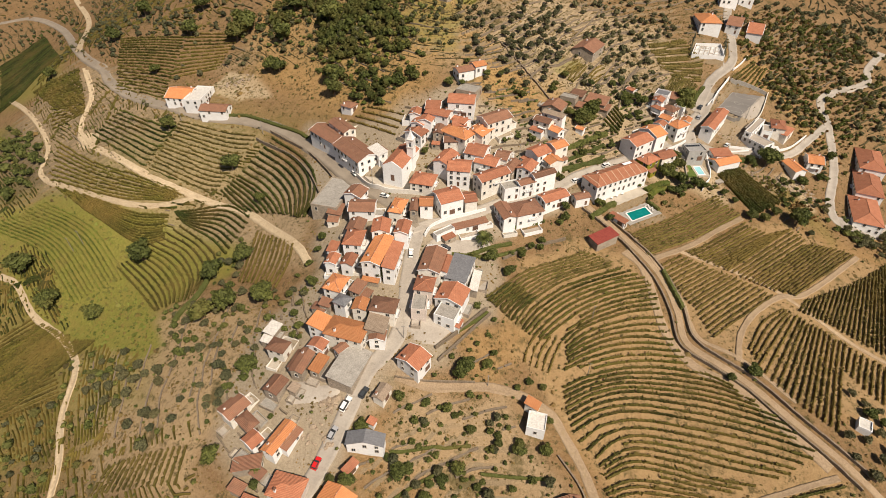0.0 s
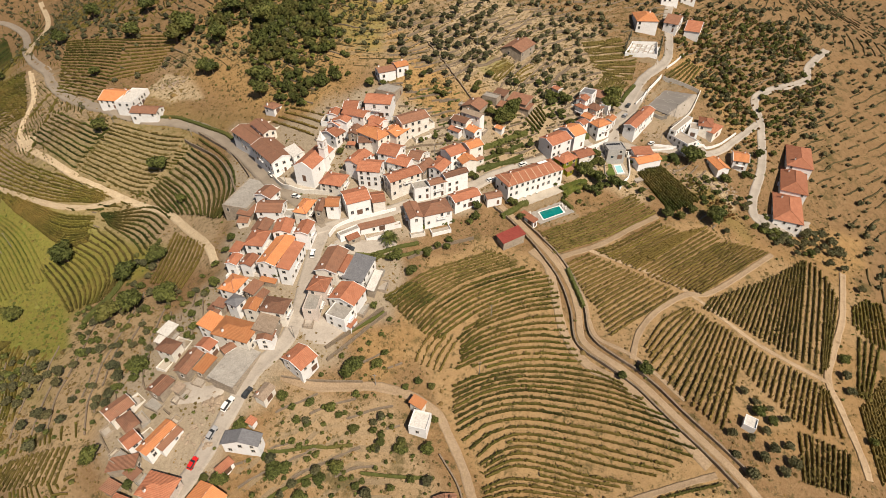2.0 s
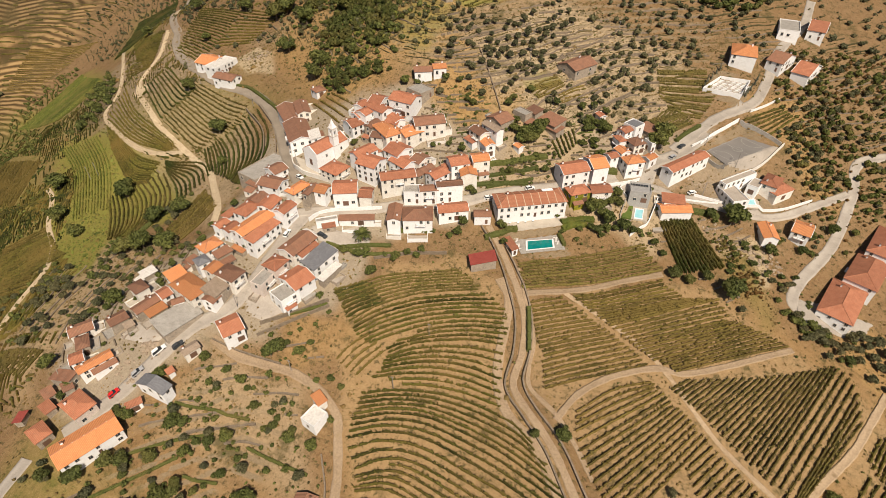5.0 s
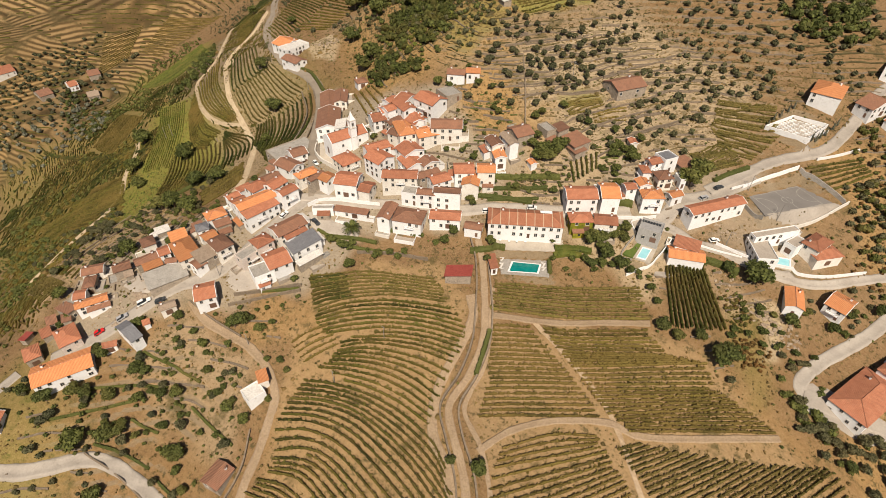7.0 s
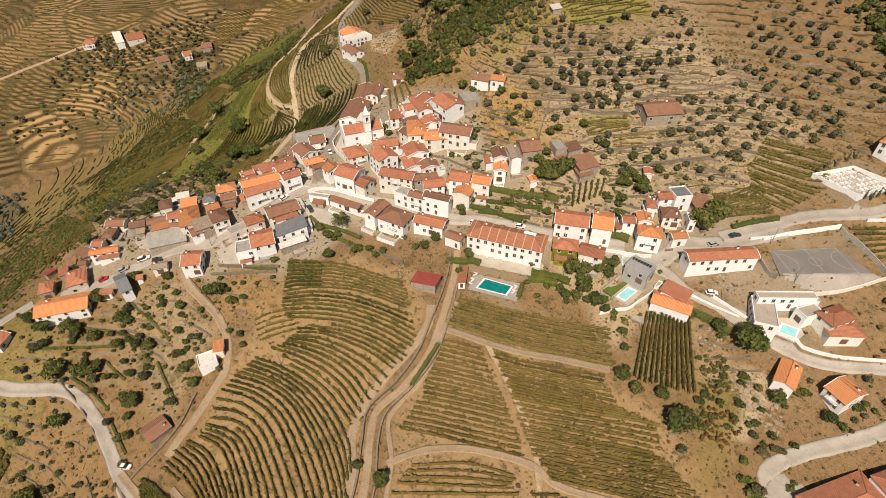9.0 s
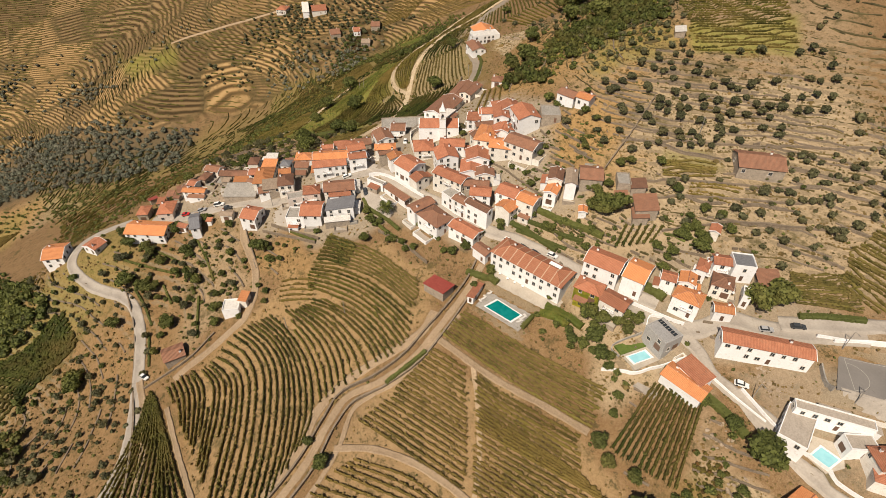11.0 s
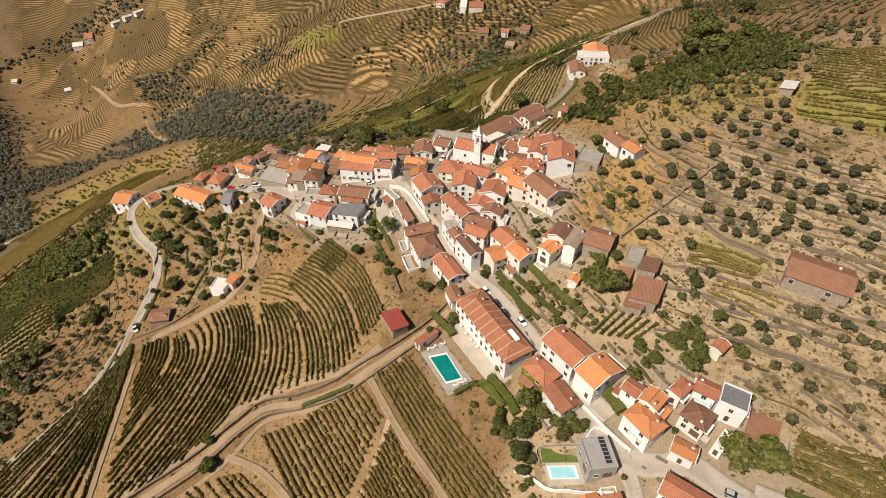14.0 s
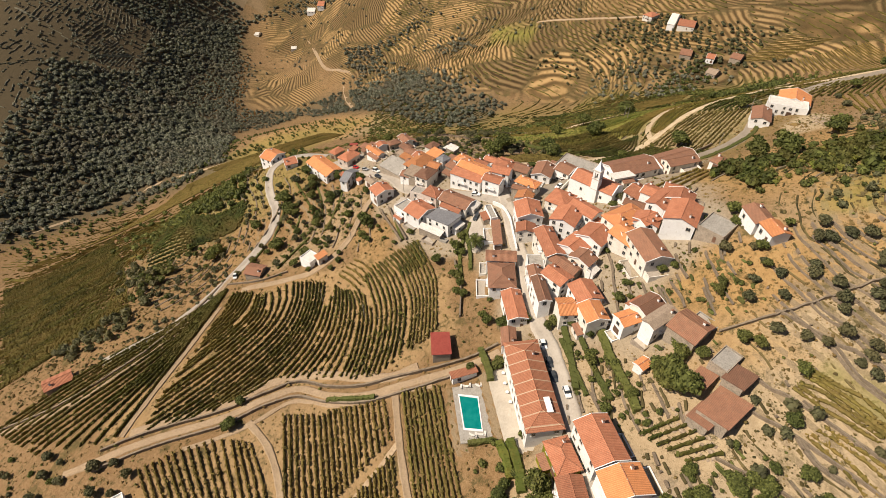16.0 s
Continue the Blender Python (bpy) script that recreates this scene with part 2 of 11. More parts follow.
HILL = [(-264, 385, 57.5), (153, 313, 84.5), (31, 296, 102.5), (96, 266, 83.0), (-169, 330, 72.0), (-136, 314, 72.0), (113, 285, 81.5), (-72, 242, 65.5), (-149, 276, 63.0), (-248, 256, 15.0), (89, 328, 95.5), (3, 291, 108.5), (403, 532, 50.0), (360, 320, 45.0), (-230, 500, 75.0), (-30, 560, 150.0), (250, 450, 95.0)]
VALLEY = [(-425, 277, -47.0), (-608, -250, -198.0), (-663, -353, -197.0), (-541, 15, -88.0), (-357, 233, -34.0), (-448, 370, -27.0), (-500, 389, -18.5), (-727, -19, -94.0), (-608, 132, -49.0), (-452, 204, -54.0), (-756, -479, -248.0), (-553, -347, -240.0), (-39, -119, -70.0), (-444, 149, -88.0), (-53, -343, -150.0), (-148, -319, -172.0), (-356, -318, -198.0), (-515, -531, -215.0), (-838, -670, -215.0), (-178, -451, -128.0), (-543, -649, -150.0), (-365, -654, -90.0), (-481, 614, 25.0), (-334, -110, -130.0), (-321, -231, -152.0), (120, -60, -25.0), (-1000, 300, 40.0)]
HORIZON = [(-1500, -1500, 100.0), (-1500, 0, 60.0), (-1500, 1200, 120.0), (0, 1300, 230.0), (1200, 1200, 120.0), (1200, 0, -20.0), (1200, -1200, 50.0), (0, -1300, 10.0), (-900, -900, 40.0), (-900, 800, 90.0), (500, -300, -90.0), (50, -700, -30.0), (-300, -750, -50.0), (700, 500, 40.0), (-950, -350, -60.0)]
SPOT = np.array(SPUR + SLOPES + HILL + VALLEY + HORIZON, float)


def bend(d2):
    return 0.5 * d2 * np.log(d2 + 1e-9)


def solve_land():
    p = SPOT[:, :2] / 100
    k = len(p)
    a = np.zeros((k + 3, k + 3))
    a[:k, :k] = bend(((p[:, None] - p[None]) ** 2).sum(-1)) + 0.003 * np.eye(k)
    a[:k, k], a[:k, k + 1:], a[k, :k], a[k + 1:, :k] = 1, p, 1, p.T
    return p, np.linalg.solve(a, np.r_[SPOT[:, 2], 0, 0, 0])


LAND_P, LAND_W = solve_land()


def smooth(x):
    x = np.clip(x, 0, 1)
    return x * x * (3 - 2 * x)


def inside(poly, x, y, feather=4.0):
    """1 inside the polygon, 0 outside, soft over the feather."""
    px = np.array(poly, float)
    q = np.roll(px, -1, 0)
    odd = np.zeros(x.shape, bool)
    best = np.full(x.shape, 1e9)
    for (ax, ay), (bx, by) in zip(px, q):
        with np.errstate(divide="ignore", invalid="ignore"):
            odd ^= ((ay > y) != (by > y)) & (x < (bx - ax) * (y - ay) / (by - ay + 1e-12) + ax)
        t = np.clip(((x - ax) * (bx - ax) + (y - ay) * (by - ay)) / ((bx - ax) ** 2 + (by - ay) ** 2 + 1e-9), 0, 1)
        best = np.minimum(best, np.hypot(x - ax - t * (bx - ax), y - ay - t * (by - ay)))
    return smooth(0.5 + np.where(odd, best, -best) / (2 * feather))


TERRACED = []
TERRACED.append([(-10, 268), (40, 262), (75, 252), (110, 262), (150, 290), (150, 400), (-60, 420), (-40, 300)])
TERRACED.append([(-250, 230), (-100, 240), (-120, 285), (-260, 380), (-330, 300)])
TERRACED.append([(-25, 45), (20, 50), (25, 90), (-10, 97), (-30, 80)])
TERRACED.append([(-60, 20), (60, 20), (60, -60), (-80, -80)])
MEADOW = [(-227.0, 248.0), (-195.0, 234.2), (-168.3, 214.7), (-146.3, 198.7), (-160.4, 191.1), (-147.7, 180.6), (-126.8, 160.7), (-114.1, 140.4), (-121.9, 134.6), (-163.8, 152.0), (-185.2, 173.4), (-200.0, 199.9)]
GRASSY = []
GRASSY.append((MEADOW, 0.97, 3))
GRASSY.append(([(-333.5, 120.8), (-432.3, 159.9), (-397.5, 225.8), (-440.4, 336.0), (-377.4, 348.4), (-237.0, 263.6), (-289.3, 212.3), (-337.8, 154.6)], 0.4, 10))
GRASSY.append(([(-447.7, 174.2), (-331.9, 222.6), (-200.5, 212.5), (-142.0, 184.2), (-118.4, 142.2), (-120.8, 101.1), (-177.5, 72.2)], 0.22, 10))
GRASSY.append(([(-251.3, 255.6), (-169.4, 219.7), (-142.6, 198.4), (-121.5, 155.3), (-159.6, 150.0), (-212.4, 204.1)], 0.95, 5))
GRASSY.append(([(-170.7, 98.4), (-120.8, 130.0), (-109.2, 169.0), (-139.5, 232.4), (-206.8, 249.1), (-251.1, 219.9), (-275.7, 193.9), (-284.9, 134.6)], 0.3, 12))
GRASSY.append(([(-413.9, 496.9), (-309.7, 435.6), (-259.8, 350.5), (-307.5, 360.1), (-342.9, 386.2)], 0.7, 8))
GRASSY.append(([(-79.1, 354.6), (5.2, 316.4), (-0.9, 272.1), (-24.1, 270.2), (-25.7, 243.4), (-46.5, 251.5), (-70.8, 298.3)], 0.12, 10))
GRASSY.append(([(-41.1, 304.3), (-19.6, 316.8), (-11.7, 326.3), (12.2, 309.1), (16.7, 292.8), (5.3, 273.3), (-3.7, 275.5)], 0.5, 6))
GRASSY.append(([(-7.3, 334.7), (8.7, 354.7), (14.7, 376.1), (34.3, 358.5), (23.4, 329.0), (16.2, 317.5), (-3.0, 325.6)], 0.75, 3))
GRASSY.append(([(152.2, 218.5), (163.6, 224.0), (178.0, 195.7), (169.6, 187.2), (161.1, 203.3)], 0.3, 4))
GRASSY.append(([(-159.1, -207.0), (-27.5, 1.1), (-57.3, 39.7), (-59.2, 78.8), (-10.2, 50.9), (16.4, -14.0), (22.0, -33.0)], 0.4, 12))
GRASSY.append(([(-409.5, 44.1), (-65.7, 254.3), (-127.4, 284.5), (-286.9, 245.9), (-417.1, 141.0)], 0.25, 12))
GRASSY.append(([(-667.3, -30.4), (-605.6, 60.6), (-557.7, 57.4), (-582.5, -4.7)], 0.8, 10))
GRASSY.append(([(-443.8, -123.7), (-414.4, -4.6), (-349.2, 196.3), (-145.9, 239.8), (-114.9, 212.6), (-127.6, 161.1), (-309.5, 94.3), (-318.3, -3.1), (-300.9, -70.5)], 0.35, 10))
GRASSY.append(([(-230.2, -260.5), (-291.8, -229.4), (-352.9, -173.3), (-383.4, -114.8), (-324.7, -110.9), (-232.8, -141.5), (-206.1, -202.8)], 0.45, 8))
WOODED = []
WOODED.append(([(-20, -345), (-245, -293), (-365, -321), (-409, -405), (-444, -486), (-549, -552), (-760, -632), (-829, -648), (-830, -720), (-706, -780), (-440, -800), (-250, -650), (-120, -480)], 1.0, 12))
WOODED.append(([(-37.6, -336.4), (-138.1, -308.1), (-230.0, -216.4), (-490.9, -422.6), (-800.2, -640.1), (-749.3, -733.1), (-526.2, -585.9), (-381.5, -523.0), (-337.1, -566.0), (-237.7, -477.1), (-186.1, -459.2), (-164.5, -479.9)], 0.9, 15))
WOODED.append(([(100, -300), (400, -250), (700, -600), (0, -520)], 0.9, 20))
WOODED.append(([(-568.8, -241.0), (-565.7, -129.8), (-446.8, 9.2), (-419.1, 63.8), (-332.9, 45.6), (-365.4, -36.5), (-410.9, -105.1), (-438.9, -180.2), (-500.4, -308.7), (-434.1, -338.4), (-396.0, -388.2), (-436.3, -417.3), (-505.6, -417.2), (-544.5, -331.6), (-571.9, -272.5)], 0.85, 10))
WOODED.append(([(-478.9, -838.0), (-823.0, -776.6), (-749.3, -733.1), (-526.2, -585.9), (-381.5, -523.0), (-337.1, -566.0), (-168.1, -484.0)], 0.62, 12))
WOODED.append(([(-37.6, -336.4), (-47.3, -350.3), (-239.2, -291.5), (-353.9, -310.6), (-487.5, -425.5), (-201.6, -283.8), (-107.3, -313.1)], 0.7, 8))
WOODED.append(([(-313.7, 343.0), (-260.0, 300.9), (-237.3, 271.5), (-253.6, 260.1), (-269.9, 266.1)], 0.7, 6))
ROWED = []
ROWED.append(([(-430, 110), (-480, -60), (-560, -200), (-640, -330), (-800, -600), (-1500, -900), (-1500, 900), (-600, 800), (-470, 420), (-400, 300), (-415, 200)], 0.95, 15))
ROWED.append(([(-702.9, -565.4), (-640.5, -355.4), (-537.9, -296.9), (-520.2, -427.8)], 0.9, 10))
ROWED.append(([(-452.1, -808.9), (-766.5, -775.9), (-749.3, -733.1), (-526.2, -585.9), (-381.5, -523.0), (-337.1, -566.0), (-213.7, -458.9), (-168.1, -484.0)], 0.85, 10))
BUILT = []
BUILT.append(([(-75.5, 99.9), (-67.2, 138.2), (-49.9, 155.5), (-51.7, 181.4), (-65.2, 222.0), (-69.5, 251.8), (-39.4, 236.5), (-17.4, 244.4), (12.9, 248.3), (34.4, 237.4), (60.3, 245.4), (54.9, 200.2), (62.3, 198.0), (20.2, 169.4), (16.3, 137.9), (-2.4, 118.3), (-15.6, 109.4), (-25.3, 91.4), (-32.1, 72.8), (-55.6, 72.6), (-71.6, 86.7)], 0.97, 5))
BUILT.append(([(73.1, 219.9), (93.8, 243.6), (100.6, 256.8), (108.8, 273.7), (126.2, 270.4), (146.1, 289.5), (156.6, 279.1), (142.7, 268.5), (131.2, 238.8), (144.4, 227.0), (125.4, 220.6), (104.4, 215.3), (86.9, 203.4), (60.5, 203.0)], 0.75, 5))
BUILT.append(([(137.1, 242.5), (150.7, 261.3), (170.6, 265.4), (180.1, 256.4), (174.8, 245.6), (160.7, 239.2)], 0.6, 5))
PALE = []
PALE.append(([(-137.8, 302.8), (-130.5, 314.8), (-109.8, 303.5), (-94.8, 279.8), (-111.2, 278.7), (-130.6, 289.9)], 1.0, 2))
PALE.append(([(-15.3, 103.9), (22.5, 105.7), (36.7, 79.1), (36.3, 75.7), (-13.9, 73.5)], 0.45, 5))
PALE.append(([(-31.0, 112.8), (-4.2, 105.1), (-15.2, 102.2), (-25.3, 91.4)], 0.4, 4))
PALE.append(([(-315.8, -230.0), (-406.6, -103.5), (-341.4, -29.1), (-316.2, -100.4), (-286.6, -158.4), (-245.8, -168.4)], 0.5, 8))
PALE.append(([(47.0, 250.7), (38.4, 264.7), (27.4, 285.6), (48.9, 290.0), (95.7, 287.3), (106.8, 248.2), (82.2, 241.4), (65.2, 248.9)], 0.85, 8))
PALE.append(([(-141.2, 321.3), (-29.2, 409.0), (30.4, 390.3), (101.5, 335.3), (60.3, 305.6), (34.6, 275.9), (13.3, 253.2)], 0.35, 10))
PALE.append(([(17.7, 310.5), (174.6, 376.1), (347.2, 430.5), (241.7, 249.6), (179.1, 222.4), (140.2, 262.9), (109.3, 266.7), (61.3, 253.1), (13.2, 262.0)], 0.06, 12))
PALE.append(([(24.1, 286.0), (36.9, 314.5), (66.6, 351.6), (118.0, 340.0), (112.0, 268.0), (55.0, 254.5), (45.9, 276.2)], 0.75, 8))
PALE.append(([(-156.0, 143.4), (-121.5, 155.3), (-84.7, 156.1), (-67.2, 138.2), (-67.9, 108.9), (-75.7, 94.2), (-77.4, 74.3), (-123.6, 83.5)], 0.75, 8))
PALE.append(([(-277.3, 335.8), (-164.7, 246.0), (-100.6, 212.3), (-61.0, 175.3), (-94.3, 188.8), (-171.1, 224.8), (-237.3, 271.5)], 0.45, 8))
PALE.append(([(18.7, 136.9), (33.1, 155.7), (56.3, 167.7), (74.8, 166.1), (85.1, 138.2), (85.6, 126.9), (110.0, 108.6), (118.2, 91.0), (127.4, 74.5), (58.7, 70.8), (46.8, 88.8), (39.5, 99.1), (37.6, 110.2), (27.7, 117.3), (33.5, 128.4)], 0.3, 3))
PALE.append(([(88, 163), (103, 172), (136, 193), (146, 197), (186, 180), (230, 155), (175, 108), (136, 96), (106, 120), (95, 135)], 0.3, 3))
PALE.append(([(160.4, 224.7), (169.9, 235.0), (176.4, 221.4), (176.8, 206.3), (172.8, 203.0), (170.4, 213.9)], 0.9, 2))
PALE.append(([(146.1, 224.8), (157.2, 227.7), (160.8, 223.7), (153.2, 215.0)], 0.6, 3))
PALE.append(([(22.4, 287.1), (34.4, 316.1), (63.8, 354.2), (90.9, 331.4), (55.0, 254.5), (44.8, 276.8)], 0.85, 6))
PALE.append(([(58.4, 206.0), (54.1, 215.7), (64.6, 225.9), (81.1, 236.2), (80.4, 227.3), (79.6, 218.0)], 0.7, 3))
GRASSY.append(([(61.0, 269.1), (68.9, 281.9), (74.6, 286.0), (76.5, 280.3), (71.8, 272.2), (66.3, 264.8)], 0.5, 3))
PALE.append(([(-277, 336), (-240, 360), (-140, 275), (-93, 252), (-60, 200), (-56, 160), (-130, 196), (-230, 256), (-290, 300)], 0.55, 6))
PALE.append(([(52, 225), (80, 225), (98, 246), (130, 275), (140, 330), (100, 350), (60, 300), (56, 255)], 0.7, 6))
GRASSY.append(([(-285, 258), (-222, 256), (-136, 212), (-84, 181), (-109, 162), (-172, 150), (-217, 188)], 0.9, 5))
GRASSY.append(([(-420, 310), (-419, 334), (-401, 391), (-294, 330), (-338, 306)], 0.85, 6))
GRASSY.append(([(-337, 109), (-322, 164), (-293, 244), (-194, 182), (-119, 146), (-111, 114), (-276, 94)], 0.55, 8))
PALE.append(([(95, 206), (104, 226), (116, 234), (132, 232), (138, 218), (128, 204), (112, 200)], 0.75, 4))
STRAW = []
STRAW.append(([(-160, 140), (-120, 158), (-85, 156), (-67, 138), (-68, 109), (-76, 94), (-77, 74), (-124, 83)], 0.3, 6))
STRAW.append(([(-290.5, -236.1), (-418.4, -242.1), (-399.8, -99.4), (-326.7, -93.3), (-289.2, -133.4), (-245.3, -174.5)], 0.9, 8))
STRAW.append(([(-75, 20), (-25, 45), (12, 52), (48, 45), (70, 20), (40, -20), (-10, -30)], 0.1, 8))
STRAW.append(([(164.1, 305.1), (193.4, 321.0), (204.2, 266.9), (189.4, 268.0), (184.5, 288.6)], 0.6, 5))
STRAW.append(([(-40.9, 75.8), (-41.9, 88.3), (-37.7, 98.0), (-31.8, 103.1), (-32.7, 94.4), (-35.3, 85.1), (-37.3, 74.2)], 0.9, 2))
STRAW.append(([(22.0, -33.0), (-10.0, 7.6), (-39.6, 47.8), (-14.5, 91.5), (16.9, 88.0), (54.9, 54.5), (93.3, 44.0), (104.1, 37.5)], 0.15, 8))
STRAW.append(([(208.3, 208.7), (243.3, 209.1), (222.8, 164.2), (214.3, 172.3), (202.2, 186.2)], 0.7, 5))
STRAW.append(([(-118.0, 378.4), (15.0, 323.3), (4.8, 264.9), (-22.5, 235.8), (-65.9, 260.6), (-113.7, 305.2), (-118.5, 343.5)], 0.8, 10))
STRAW.append(([(16.7, 236.0), (12.4, 265.1), (11.9, 286.4), (27.4, 285.6), (40.3, 264.7), (47.0, 250.7), (34.6, 238.7)], 0.85, 7))
STRAW.append(([(-267.4, 261.5), (-241.7, 262.5), (-210.6, 241.7), (-195.5, 198.8), (-209.1, 197.2), (-243.2, 217.8)], 0.5, 6))
STRAW.append(([(19.9, 233.3), (36.6, 260.8), (63.6, 263.9), (65.3, 238.5), (44.8, 225.6)], 0.6, 6))
STRAW.append(([(9.6, 127.9), (38.1, 140.8), (39.2, 114.6), (16.9, 108.9), (3.4, 113.1)], 0.5, 5))
STRAW.append(([(16, 140), (33, 156), (56, 168), (75, 166), (85, 138), (86, 127), (110, 108), (127, 75), (59, 66), (45, 88), (37, 110), (28, 117)], 0.45, 3))
STRAW.append(([(88, 163), (103, 172), (136, 193), (146, 197), (206, 184), (230, 165), (205, 96), (175, 80), (136, 96), (106, 120), (95, 135)], 0.35, 3))
LEVEL = []
LEVEL.append([(80.1, 180.2), (74.4, 189.2), (91.5, 199.0), (96.4, 188.9)])
LEVEL.append([(72.8, 188.6), (67.8, 196.2), (92.2, 209.2), (97.0, 202.8)])
LEVEL.append([(149.1, 269.9), (165.6, 291.1), (180.2, 284.0), (157.4, 259.1)])
LEVEL.append([(118.4, 214.0), (118.6, 223.0), (126.3, 226.0), (127.6, 219.1), (123.9, 213.5)])
LEVEL.append([(162.9, 248.6), (168.4, 254.9), (173.6, 248.8), (172.7, 242.8), (167.2, 242.1)])
LEVEL.append([(-35.1, 203.9), (-15.2, 199.3), (-11.7, 192.4), (-27.8, 193.5)])
LEVEL.append([(144.2, 308.2), (153.3, 326.3), (167.7, 325.2), (162.0, 305.5)])


FLATS = []


def ripple(x, y):
    return (np.sin(x * 0.21 + 1.3 * np.sin(y * 0.13)) * np.sin(y * 0.19 + 1.1 * np.sin(x * 0.17)) + 0.5 * np.sin(x * 0.53 + y * 0.31) * np.sin(y * 0.47 - x * 0.23))


def hill(x, y):
    """Height of the smooth hill, without terraces, at arrays of places."""
    x, y = np.asarray(x, float), np.asarray(y, float)
    shape = x.shape
    x, y = x.ravel(), y.ravel()
    z = np.empty(x.shape)
    k = len(LAND_P)
    for i in range(0, len(x), 20000):
        s = slice(i, i + 20000)
        d2 = (x[s, None] / 100 - LAND_P[:, 0]) ** 2 + (y[s, None] / 100 - LAND_P[:, 1]) ** 2
        z[s] = bend(d2) @ LAND_W[:k] + LAND_W[k] + x[s] / 100 * LAND_W[k + 1] + y[s] / 100 * LAND_W[k + 2]
    return z.reshape(shape)


def land(x, y):
    """Height of the ground at arrays of places: the hill, with terrace steps where the slopes are walled."""
    x, y = np.asarray(x, float), np.asarray(y, float)
    shape = x.shape
    z = hill(x, y).ravel()
    x, y = x.ravel(), y.ravel()
    w = np.zeros(x.shape)
    for poly in TERRACED:
        w = np.maximum(w, inside(poly, x, y, 8))
    step = 1.9
    zz = (z + 0.35 * ripple(x * 0.6, y * 0.6)) / step
    f = zz - np.floor(zz)
    z = z + w * 0.75 * step * (smooth((f - 0.72) / 0.28) - f)
    far = smooth((np.hypot(x - 40, y - 160) - 260) / 250)
    z = z + 0.10 * ripple(x, y) + far * 0.5 * ripple(x * 0.13, y * 0.13)
    for poly, level in FLATS:
        lo, hi = np.min(poly, 0) - 6, np.max(poly, 0) + 6
        near = (x > lo[0]) & (x < hi[0]) & (y > lo[1]) & (y < hi[1])
        if near.any():
            w = inside(poly, x[near], y[near], 3.0)
            w = smooth(w * 1.9)
            z[near] = z[near] * (1 - w) + level * w
    return z.reshape(shape)


def ground_h(x, y):
    return float(land(np.array([x]), np.array([y]))[0])


def spread(lo, a, b, hi, fine, coarse):
    """Grid lines: fine between a and b, coarser towards lo and hi."""
    mid = list(np.arange(a, b + 0.01, fine))
    out, step, v = [], fine, b
    while v < hi:
        step = min(step * 1.09, coarse)
        v += step
        out.append(v)
    inn, step, v = [], fine, a
    while v > lo:
        step = min(step * 1.09, coarse)
        v -= step
        inn.append(v)
    return np.array(inn[::-1] + mid + out)


def mesh_from(name, verts, faces, mats, smooth_shade=False):
    me = bpy.data.meshes.new(name)
    me.from_pydata(verts, [], faces)
    for m in mats:
        me.materials.append(m)
    if smooth_shade:
        me.polygons.foreach_set("use_smooth", np.ones(len(me.polygons), bool))
    me.update()
    return me


